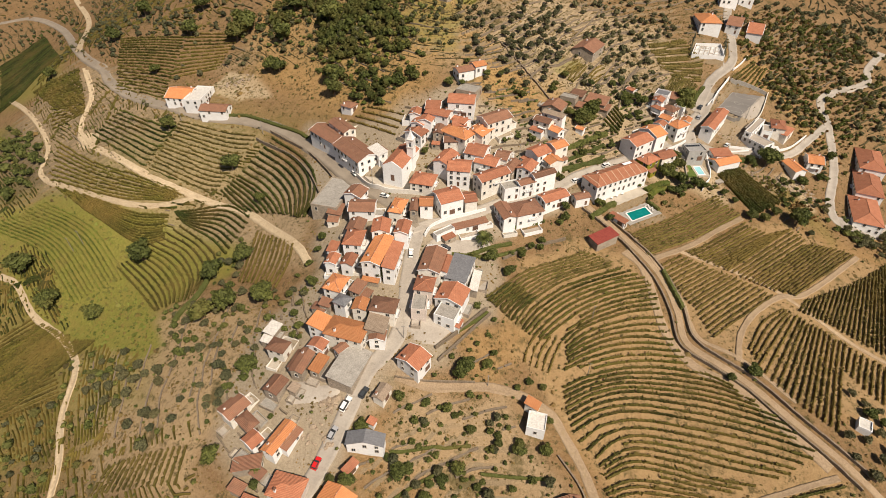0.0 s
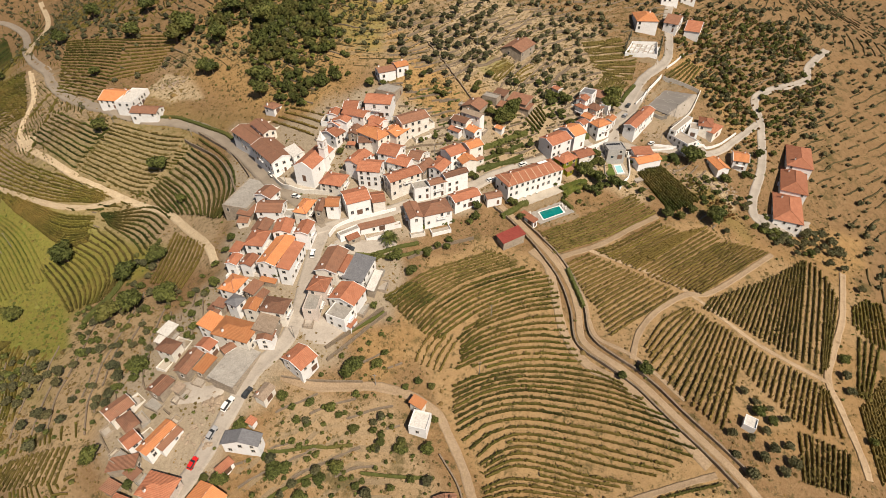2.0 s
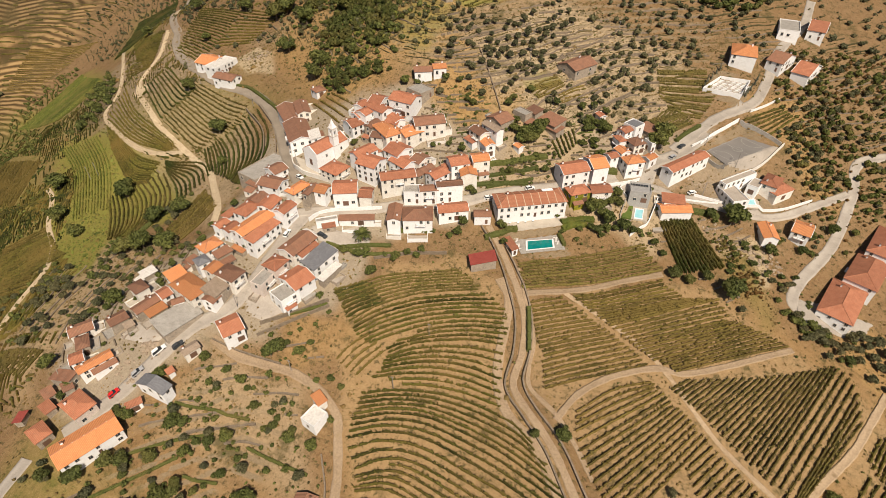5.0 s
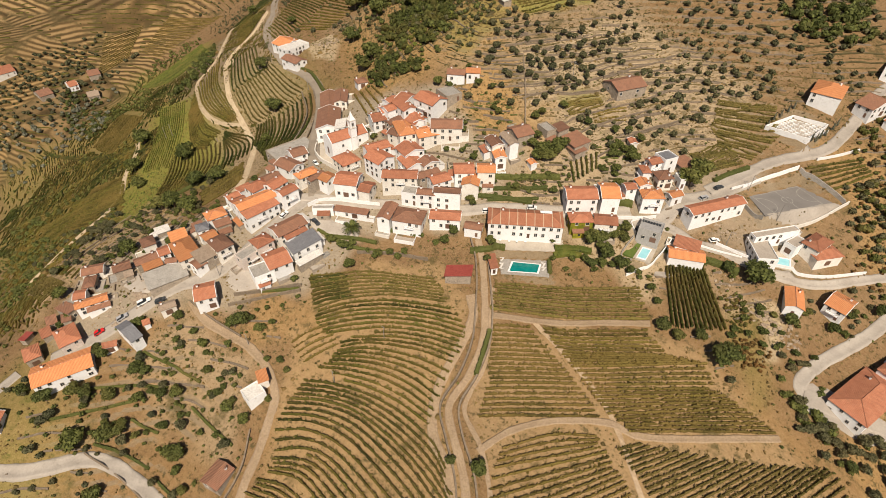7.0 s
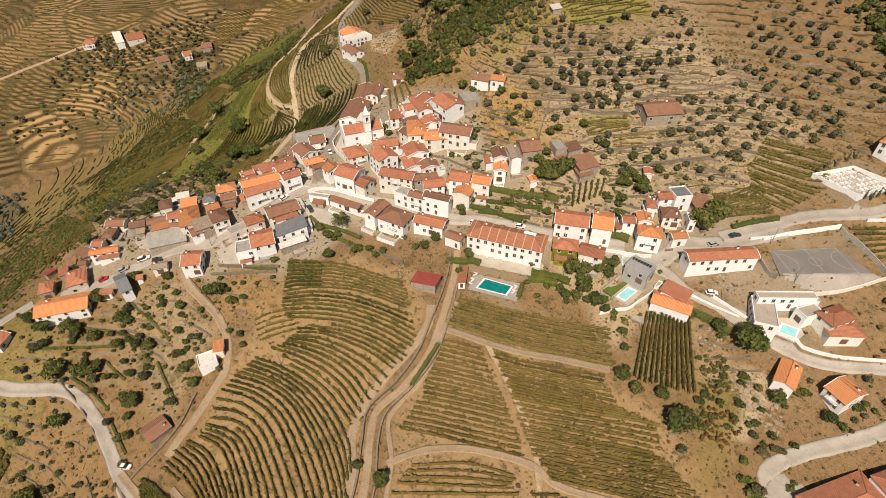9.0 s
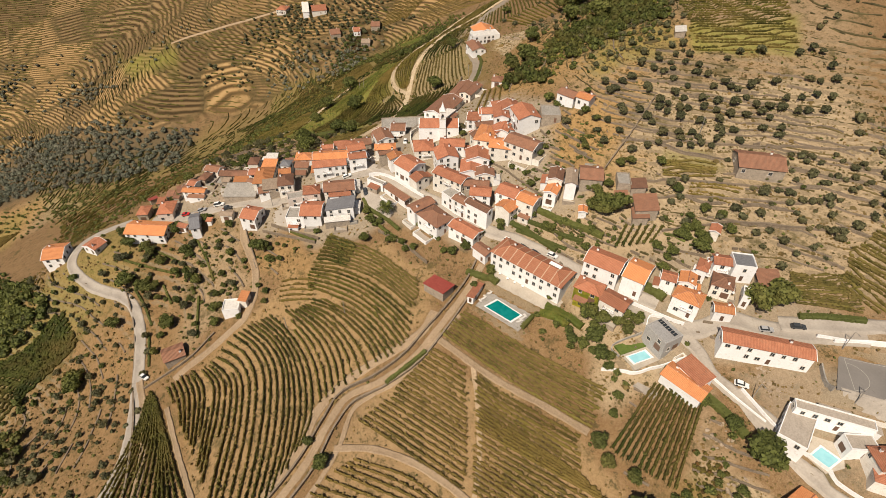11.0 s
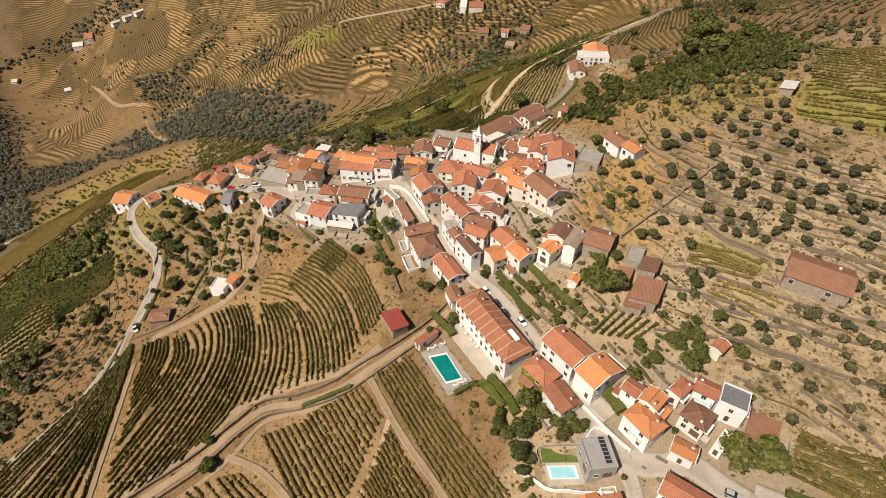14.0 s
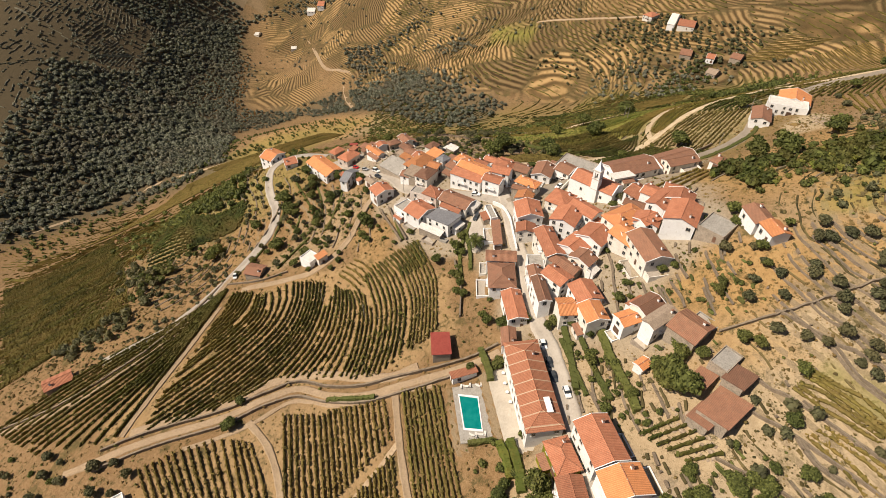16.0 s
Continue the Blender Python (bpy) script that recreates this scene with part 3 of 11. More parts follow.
def ground_material():
    m, n, l, b = shader("hillside_ground", 1.0, 0, 0.1)
    pos = place_coord(n)
    at = n.new("ShaderNodeAttribute")
    at.attribute_name = "cover"
    sep = n.new("ShaderNodeSeparateColor")
    l.new(at.outputs["Color"], sep.inputs[0])
    fine = noise_tex(n, l, 0.9, 6, pos, 0.75)
    midn = noise_tex(n, l, 0.13, 5, pos, 0.65)
    big = noise_tex(n, l, 0.018, 4, pos)
    grit = noise_tex(n, l, 3.2, 4, pos, 0.8)
    soil = ramp(n, l, midn, [(0.25, (0.15, 0.08, 0.036)), (0.5, (0.25, 0.145, 0.072)), (0.75, (0.35, 0.225, 0.125))])
    soil = mix(n, l, 0.5, soil, ramp(n, l, fine, [(0.3, (0.07, 0.04, 0.02)), (0.5, (0.22, 0.138, 0.073)), (0.72, (0.40, 0.28, 0.17))]))
    dry = ramp(n, l, midn, [(0.3, (0.23, 0.115, 0.045)), (0.7, (0.31, 0.195, 0.085))])
    soil = mix(n, l, ramp(n, l, big, [(0.48, (0, 0, 0)), (0.66, (0.45, 0.45, 0.45))]), soil, dry)
    soil = mix(n, l, 0.4, soil, ramp(n, l, grit, [(0.32, (0.045, 0.03, 0.016)), (0.5, (0.22, 0.148, 0.083)), (0.66, (0.46, 0.34, 0.22))]))
    tone = n.new("ShaderNodeAttribute")
    tone.attribute_name = "soil"
    kind = n.new("ShaderNodeSeparateColor")
    l.new(tone.outputs["Color"], kind.inputs[0])
    pale = ramp(n, l, fine, [(0.3, (0.33, 0.25, 0.165)), (0.5, (0.47, 0.37, 0.25)), (0.75, (0.58, 0.48, 0.35))])
    soil = mix(n, l, kind.outputs[0], soil, mix(n, l, 0.35, pale, ramp(n, l, grit, [(0.3, (0.22, 0.165, 0.105)), (0.7, (0.58, 0.48, 0.35))])))
    straw = ramp(n, l, noise_tex(n, l, 0.5, 6, pos, 0.8), [(0.3, (0.26, 0.145, 0.062)), (0.5, (0.42, 0.26, 0.115)), (0.72, (0.53, 0.375, 0.18))])
    soil = mix(n, l, kind.outputs[1], soil, mix(n, l, 0.3, straw, ramp(n, l, grit, [(0.3, (0.12, 0.07, 0.03)), (0.7, (0.48, 0.34, 0.16))])))
    scrub = ramp(n, l, noise_tex(n, l, 0.34, 7, pos, 0.85), [(0.53, (0, 0, 0)), (0.60, (0.85, 0.85, 0.85))])
    soil = mix(n, l, scrub, soil, ramp(n, l, grit, [(0.3, (0.035, 0.034, 0.014)), (0.7, (0.12, 0.10, 0.045))]))
    nz = n.new("ShaderNodeSeparateXYZ")
    l.new(n.new("ShaderNodeNewGeometry").outputs["True Normal"], nz.inputs[0])
    steep = ramp(n, l, nz.outputs[2], [(0.70, (0.85, 0.85, 0.85)), (0.86, (0, 0, 0))])
    soil = mix(n, l, steep, soil, ramp(n, l, grit, [(0.3, (0.12, 0.09, 0.062)), (0.7, (0.36, 0.285, 0.195))]))
    grass = ramp(n, l, fine, [(0.25, (0.11, 0.127, 0.025)), (0.5, (0.215, 0.215, 0.048)), (0.8, (0.37, 0.31, 0.10))])
    grass = mix(n, l, ramp(n, l, midn, [(0.42, (0, 0, 0)), (0.68, (0.6, 0.6, 0.6))]), grass, ramp(n, l, grit, [(0.3, (0.14, 0.11, 0.03)), (0.7, (0.36, 0.27, 0.09))]))
    # Wood floor tones raised as well: valley haze painted into the colour.
    wood = ramp(n, l, fine, [(0.25, (0.065, 0.056, 0.034)), (0.6, (0.145, 0.112, 0.07)), (0.85, (0.25, 0.18, 0.115))])
    paved = ramp(n, l, fine, [(0.25, (0.19, 0.15, 0.11)), (0.5, (0.35, 0.29, 0.225)), (0.8, (0.48, 0.415, 0.335))])
    paved = mix(n, l, 0.4, paved, ramp(n, l, grit, [(0.3, (0.12, 0.095, 0.068)), (0.7, (0.50, 0.43, 0.345))]))
    z = n.new("ShaderNodeSeparateXYZ")
    l.new(pos, z.inputs[0])
    warp = n.new("ShaderNodeTexNoise")
    warp.inputs["Scale"].default_value, warp.inputs["Detail"].default_value = 0.012, 3
    l.new(pos, warp.inputs["Vector"])
    bent = n.new("ShaderNodeVectorMath")
    bent.operation = "MULTIPLY_ADD"
    bent.inputs[1].default_value = (70, 70, 0)
    l.new(warp.outputs["Color"], bent.inputs[0])
    l.new(pos, bent.inputs[2])
    vor = n.new("ShaderNodeTexVoronoi")
    vor.inputs["Scale"].default_value = 0.014
    l.new(bent.outputs[0], vor.inputs["Vector"])
    rim = n.new("ShaderNodeTexVoronoi")
    rim.feature = "DISTANCE_TO_EDGE"
    rim.inputs["Scale"].default_value = 0.014
    l.new(bent.outputs[0], rim.inputs["Vector"])
    cell = n.new("ShaderNodeSeparateColor")
    l.new(vor.outputs["Color"], cell.inputs[0])
    wob = maths(n, l, "MULTIPLY_ADD", noise_tex(n, l, 0.012, 3, pos), 5.0, z.outputs[2])
    for part_no, axis in ((0, 0), (2, 1)):
        lean = maths(n, l, "MULTIPLY_ADD", cell.outputs[part_no], 0.36, -0.18)
        wob = maths(n, l, "MULTIPLY_ADD", lean, z.outputs[axis], wob)
    wave = maths(n, l, "SINE", maths(n, l, "MULTIPLY", wob, 2 * math.pi / 2.2))
    field = noise_tex(n, l, 0.011, 3, pos, 0.5)
    rowm = ramp(n, l, maths(n, l, "MULTIPLY_ADD", wave, 0.26, maths(n, l, "MULTIPLY_ADD", fine, 0.6, 0.2)), [(0.2, (0.045, 0.034, 0.017)), (0.42, (0.13, 0.086, 0.044)), (0.55, (0.25, 0.17, 0.09)), (0.85, (0.35, 0.25, 0.14))])
    rowm = mix(n, l, ramp(n, l, field, [(0.48, (0, 0, 0)), (0.68, (0.6, 0.6, 0.6))]), rowm, ramp(n, l, fine, [(0.3, (0.08, 0.06, 0.028)), (0.7, (0.2, 0.13, 0.065))]))
    rowm = mix(n, l, 1.0, rowm, ramp(n, l, cell.outputs[1], [(0.0, (0.62, 0.62, 0.60)), (0.5, (1.08, 1.05, 0.98)), (1.0, (1.4, 1.34, 1.2))]), "MULTIPLY")
    edge = ramp(n, l, maths(n, l, "MULTIPLY_ADD", noise_tex(n, l, 0.05, 6, pos, 0.75), 0.5, maths(n, l, "SUBTRACT", rim.outputs[0], 0.25)), [(0.0, (0.75, 0.75, 0.75)), (0.09, (0, 0, 0))])
    rowm = mix(n, l, edge, rowm, ramp(n, l, fine, [(0.3, (0.045, 0.04, 0.018)), (0.7, (0.13, 0.095, 0.045))]))
    col = mix(n, l, sep.outputs[2], soil, rowm)
    blot = ramp(n, l, noise_tex(n, l, 0.055, 7, pos, 0.75), [(0.56, (0, 0, 0)), (0.64, (0.75, 0.75, 0.75))])
    col = mix(n, l, blot, col, ramp(n, l, fine, [(0.3, (0.045, 0.045, 0.018)), (0.7, (0.13, 0.105, 0.045))]))
    col = mix(n, l, sep.outputs[0], col, grass)
    col = mix(n, l, sep.outputs[1], col, wood)
    col = mix(n, l, at.outputs["Alpha"], col, paved)
    col = mix(n, l, 1.0, col, (0.875, 0.86, 0.79), "MULTIPLY")
    l.new(col, b.inputs["Base Color"])
    bump(n, l, b, fine, 0.7, 0.4)
    return m


def build_ground():
    gx = spread(-1700, -165, 232, 1400, 1.5, 40)
    gy = spread(-1500, -15, 372, 1500, 1.5, 40)
    x, y = np.meshgrid(gx, gy)
    z = land(x, y)
    nx, ny = len(gx), len(gy)
    i = (np.arange(ny - 1)[:, None] * nx + np.arange(nx - 1)).ravel()
    faces = np.stack([i, i + 1, i + nx + 1, i + nx], -1)
    me = mesh_from("ground", np.stack([x, y, z], -1).reshape(-1, 3).tolist(), faces.tolist(), [ground_material()], True)
    cover = np.zeros((ny * nx, 4), np.float32)
    xr, yr = x.ravel(), y.ravel()
    wob = 5 * ripple(xr * 0.35, yr * 0.35)
    for k, areas in enumerate((GRASSY, WOODED, ROWED, BUILT)):
        for poly, amount, feather in areas:
            cover[:, k] = np.maximum(cover[:, k], amount * inside(poly, xr + wob, yr - wob, feather))
    soil = np.zeros((ny * nx, 4), np.float32)
    for k, areas in enumerate((PALE, STRAW)):
        for poly, amount, feather in areas:
            soil[:, k] = np.maximum(soil[:, k], amount * inside(poly, xr + wob, yr - wob, feather))
    a = me.attributes.new("soil", "FLOAT_COLOR", "POINT")
    a.data.foreach_set("color", soil.ravel())
    a = me.attributes.new("cover", "FLOAT_COLOR", "POINT")
    a.data.foreach_set("color", cover.ravel())
    return tagged(new("ground", me), "dry brown hillside with scrub, terraces and wooded valley", "ground", kind="structure")


for outline in LEVEL:
    q = np.array(outline, float)
    FLATS.append((outline, float(np.mean(land(q[:, 0], q[:, 1])))))
build_ground()


def part(name, me, parent, label=""):
    ob = new(name, me)
    ob.parent = parent
    if label:
        ob["label"] = label
    return ob


def even(points, step):
    """A polyline resampled smoothly at even steps."""
    p = np.array(points, float)
    if len(p) > 2:
        q = np.vstack([2 * p[0] - p[1], p, 2 * p[-1] - p[-2]])
        out = []
        for a, b, c, d in zip(q, q[1:], q[2:], q[3:]):
            for t in np.linspace(0, 1, 12, endpoint=False):
                out.append(0.5 * (2 * b + (c - a) * t + (2 * a - 5 * b + 4 * c - d) * t * t + (3 * b - a - 3 * c + d) * t ** 3))
        p = np.vstack([out, p[-1:]])
    s = np.r_[0, np.cumsum(np.hypot(*np.diff(p, axis=0).T))]
    k = max(2, int(s[-1] / step) + 1)
    u = np.linspace(0, s[-1], k)
    return np.stack([np.interp(u, s, p[:, 0]), np.interp(u, s, p[:, 1])], -1)


def sideways(p):
    d = np.gradient(p, axis=0)
    d /= np.hypot(d[:, 0], d[:, 1])[:, None] + 1e-9
    return np.stack([-d[:, 1], d[:, 0]], -1)


LIFT = [0.16]
STRIP_LINES = []
ROAD_LINES = []


def road(points, width, material, label):
    """A paved or beaten strip that lies on the ground, with a small edge."""
    LIFT[0] += 0.006
    STRIP_LINES.append(points)
    ROAD_LINES.append((points, width))
    p = even(points, 1.5)
    n = sideways(p)
    cols = np.linspace(-0.5, 0.5, 7)
    rim = 0.18 * np.sin(np.arange(len(p)) * 0.9) + 0.12 * np.sin(np.arange(len(p)) * 2.3 + 1)
    rows_ = []
    for c in (-0.53, *cols, 0.53):
        q = p + n * (c * (width + rim * (abs(c) > 0.4)))[:, None]
        z = land(q[:, 0], q[:, 1]) + (LIFT[0] if abs(c) <= 0.5 else -0.5)
        rows_.append(np.c_[q, z])
    mid = np.mean([r[:, 2] for r in rows_[1:-1]], axis=0)
    for r in rows_[1:-1]:
        r[:, 2] = np.maximum(r[:, 2], mid - 0.05)
    v = np.array(rows_)
    k, m = v.shape[:2]
    i = (np.arange(k - 1)[:, None] * m + np.arange(m - 1)).ravel()
    f = np.stack([i, i + m, i + m + 1, i + 1], -1)
    me = mesh_from("road", v.reshape(-1, 3).tolist(), f.tolist(), [material], True)
    return tagged(new("road", me), label, "road", kind="structure")


def yard(points, material, label):
    """A flat-lying paved area inside an outline."""
    LIFT[0] += 0.006
    p = np.array(points, float)
    lo, hi = p.min(0), p.max(0)
    gx, gy = np.meshgrid(np.arange(lo[0], hi[0] + 1, 1.0), np.arange(lo[1], hi[1] + 1, 1.0))
    w = inside(points, gx, gy, 0.5)
    z = land(gx, gy) + 0.1 + LIFT[0]
    z = np.where(w > 0.3, z, z - 0.6)
    nx = gx.shape[1]
    f = [(j * nx + i, j * nx + i + 1, (j + 1) * nx + i + 1, (j + 1) * nx + i) for j in range(gx.shape[0] - 1) for i in range(nx - 1) if w[j:j + 2, i:i + 2].max() > 0.3]
    me = mesh_from("pavement", np.stack([gx, gy, z], -1).reshape(-1, 3).tolist(), f, [material], True)
    return tagged(new("pavement", me), label, "pavement", kind="structure")


def wall_run(points, width, height, material, label):
    """A wall that follows the ground, with an uneven top."""
    p = even(points, 1.2)
    n = sideways(p)
    rng = np.random.default_rng(int(abs(p[0, 0] * 10)) + len(p))
    g = land(p[:, 0], p[:, 1])
    top = g + height * (1 + (0.10 if material in (STONE, DRYSTONE) else 0.0) * rng.uniform(-1, 1, len(p)))
    v = []
    for side, zz in ((-0.55, g - 1.5), (-0.5, top), (0.5, top), (0.55, g - 1.5)):
        q = p + n * (side * width)
        v.append(np.c_[q, zz])
    v = np.array(v)
    m = len(p)
    f = [(k * m + i, k * m + i + 1, (k + 1) * m + i + 1, (k + 1) * m + i) for k in range(3) for i in range(m - 1)]
    f += [(0, m, 2 * m, 3 * m), (m - 1, 4 * m - 1, 3 * m - 1, 2 * m - 1)]
    me = mesh_from("wall", v.reshape(-1, 3).tolist(), f, [material])
    return tagged(new("garden_wall", me), label, "wall", kind="structure")


# ---- vines ----
def vineyard(guides, spacing, height, width, gap, material, label, leafy=True, ragged=0.0):
    """Rows of vines laid between guide lines; bushy strips with gaps and uneven tops."""
    rng = np.random.default_rng(int(abs(guides[0][0][0] * 7 + guides[0][0][1] * 3)))
    lines = [np.array(even(g, 1.0)) for g in guides]
    rows_ = []
    for a, b in zip(lines, lines[1:]):
        u = np.linspace(0, 1, 40)
        pa = np.stack([np.interp(u, np.linspace(0, 1, len(a)), a[:, k]) for k in (0, 1)], -1)
        pb = np.stack([np.interp(u, np.linspace(0, 1, len(b)), b[:, k]) for k in (0, 1)], -1)
        k = max(1, round(np.hypot(*(pa - pb).T).mean() / spacing))
        rows_ += [pa + (pb - pa) * j / k for j in range(k)]
    rows_.append(pb)
    verts, faces, base = [], [], 0
    for r in rows_:
        cut0, cut1 = rng.uniform(0, 0.035, 2)
        if rng.uniform() < ragged:
            cut0, cut1 = rng.permutation([cut0, rng.uniform(0.15, 0.5)])
        r = r[int(cut0 * 40):40 - int(cut1 * 40)]
        p = even(r, 0.55)
        m = len(p)
        if m < 4:
            continue
        STRIP_LINES.append(r[::3])
        n = sideways(p)
        p = p + n * (0.035 * rng.standard_normal(m))[:, None]
        k = np.arange(m)
        vigour = 0.5 + 0.5 * np.sin(k * rng.uniform(0.10, 0.25) + rng.uniform(0, 6)) * np.sin(k * 0.61 + rng.uniform(0, 6))
        hole = (rng.uniform(size=m) < gap) | (rng.uniform(size=m) < gap * 2.5 * (vigour < 0.25))
        g = land(p[:, 0], p[:, 1])
        hh = height * rng.uniform(0.78, 1.1, m) * (0.86 + 0.18 * vigour)
        ww = width * rng.uniform(0.8, 1.1, m) * (0.88 + 0.18 * vigour)
        hh[hole] *= 0.3
        ww[hole] *= 0.35
        prof = ((-0.40, 0.05), (-0.5, 0.6), (-0.2, 0.98), (0.22, 0.96), (0.5, 0.58), (0.40, 0.05))
        ring = []
        for s, t in prof:
            jit = rng.uniform(-0.09, 0.09, (m, 2))
            q = p + n * (s * ww)[:, None] + jit
            ring.append(np.c_[q, g + t * hh + rng.uniform(-0.13, 0.13, m)])
        v = np.stack(ring, 1)
        c = len(prof)
        verts.append(v.reshape(-1, 3))
        o = base + (np.arange(m - 1)[:, None] * c + np.arange(c - 1)).ravel()
        faces.append(np.stack([o, o + 1, o + c + 1, o + c], -1))
        base += m * c
        pick = np.repeat(np.flatnonzero(~hole), 2)
        if len(pick) and leafy:
            k = len(pick)
            mid = np.c_[p[pick] + n[pick] * (ww[pick] * rng.uniform(-0.55, 0.55, k))[:, None] + rng.uniform(-0.3, 0.3, (k, 2)), g[pick] + hh[pick] * rng.uniform(0.45, 1.12, k)]
            u = rng.standard_normal((k, 3)) * (0.30, 0.30, 0.16)
            w = rng.standard_normal((k, 3)) * (0.22, 0.22, 0.20)
            verts.append(np.stack([mid + u, mid + w, mid - u, mid - w], 1).reshape(-1, 3))
            faces.append(base + np.arange(4 * k).reshape(k, 4))
            base += 4 * k
    v = np.vstack(verts)
    f = np.vstack(faces)
    me = mesh_from("vines", v.tolist(), f.tolist(), [material])
    return tagged(new("vine_rows", me), label, "vineyard", kind="stuff")


# ---- houses ----
def box(bm, x0, x1, y0, y1, z0, z1):
    vs = [bm.verts.new(c) for c in ((x0, y0, z0), (x1, y0, z0), (x1, y1, z0), (x0, y1, z0), (x0, y0, z1), (x1, y0, z1), (x1, y1, z1), (x0, y1, z1))]
    for q in ((0, 3, 2, 1), (4, 5, 6, 7), (0, 1, 5, 4), (1, 2, 6, 5), (2, 3, 7, 6), (3, 0, 4, 7)):
        bm.faces.new([vs[k] for k in q])
    return vs


def bm_mesh(name, bm, mats):
    me = bpy.data.meshes.new(name)
    bm.normal_update()
    bm.to_mesh(me)
    bm.free()
    for m in mats:
        me.materials.append(m)
    return me


def solid(bm, outline, z0, z1):
    lo = [bm.verts.new((*p, z0)) for p in outline]
    hi = [bm.verts.new((*p, z1)) for p in outline]
    bm.faces.new(lo[::-1]), bm.faces.new(hi)
    for i in range(len(lo)):
        j = (i + 1) % len(lo)
        bm.faces.new((lo[i], lo[j], hi[j], hi[i]))


def slab(bm, quad, t):
    """A sloping slab: the quad (or triangle) is its upper side."""
    hi = [bm.verts.new(p) for p in quad]
    lo = [bm.verts.new((p[0], p[1], p[2] - t)) for p in quad]
    bm.faces.new(hi), bm.faces.new(lo[::-1])
    for i in range(len(hi)):
        j = (i + 1) % len(hi)
        bm.faces.new((lo[i], lo[j], hi[j], hi[i]))


CACHE = {}


def frame_mesh(w, h, arch=False):
    """A window surround with sill, 12 cm deep; it stands on the wall's face and looks to -y."""
    if ("f", w, h) not in CACHE:
        bm = bmesh.new()
        for x0, x1, z0, z1 in ((-w / 2 - 0.12, -w / 2, 0, h), (w / 2, w / 2 + 0.12, 0, h), (-w / 2 - 0.12, w / 2 + 0.12, h, h + 0.14)):
            box(bm, x0, x1, -0.10, 0.03, z0, z1)
        box(bm, -w / 2 - 0.18, w / 2 + 0.18, -0.16, 0.03, -0.12, 0)
        CACHE["f", w, h] = bm_mesh("window_frame", bm, [FRAME])
    return CACHE["f", w, h]


def pane_mesh(w, h):
    if ("p", w, h) not in CACHE:
        bm = bmesh.new()
        for x0, x1 in ((-w / 2, -0.03), (0.03, w / 2)):
            box(bm, x0, x1, -0.03, 0.02, 0.0, h)
        CACHE["p", w, h] = bm_mesh("pane", bm, [GLASS])
    return CACHE["p", w, h]


def door_mesh(w, h):
    if ("d", w, h) not in CACHE:
        bm = bmesh.new()
        box(bm, -w / 2, w / 2, -0.05, 0.02, 0, h)
        for s in (-1, 1):
            box(bm, s * w / 4 - w * 0.17, s * w / 4 + w * 0.17, -0.07, -0.05, 0.15, h - 0.15)
        CACHE["d", w, h] = bm_mesh("door", bm, [DOOR])
    return CACHE["d", w, h]


def chimney_mesh():
    if "c" not in CACHE:
        bm = bmesh.new()
        box(bm, -0.35, 0.35, -0.28, 0.28, -0.9, 1.0)
        CACHE["c"] = bm_mesh("chimney", bm, [WHITE])
        bm = bmesh.new()
        box(bm, -0.45, 0.45, -0.38, 0.38, 1.0, 1.12)
        box(bm, -0.3, 0.3, -0.22, 0.22, 1.12, 1.3)
        CACHE["cc"] = bm_mesh("chimney_cap", bm, [BROWN])
    return CACHE["c"], CACHE["cc"]


def balcony_mesh():
    if "bal" not in CACHE:
        bm = bmesh.new()
        box(bm, -2.0, 2.0, -1.15, 0.05, 0, 0.16)
        CACHE["bal"] = bm_mesh("balcony", bm, [WHITE])
        bm = bmesh.new()
        box(bm, -2.0, 2.0, -1.15, -1.1, 1.0, 1.06)
        for u in np.arange(-2.0, 2.01, 0.25):
            box(bm, u - 0.015, u + 0.015, -1.14, -1.11, 0.16, 1.0)
        for s in (-1, 1):
            box(bm, s * 1.975 - 0.025, s * 1.975 + 0.025, -1.1, 0.0, 1.0, 1.06)
        CACHE["rail"] = bm_mesh("railing", bm, [DOOR])
    return CACHE["bal"]


HOUSES = []
BUILT_HOUSES = []


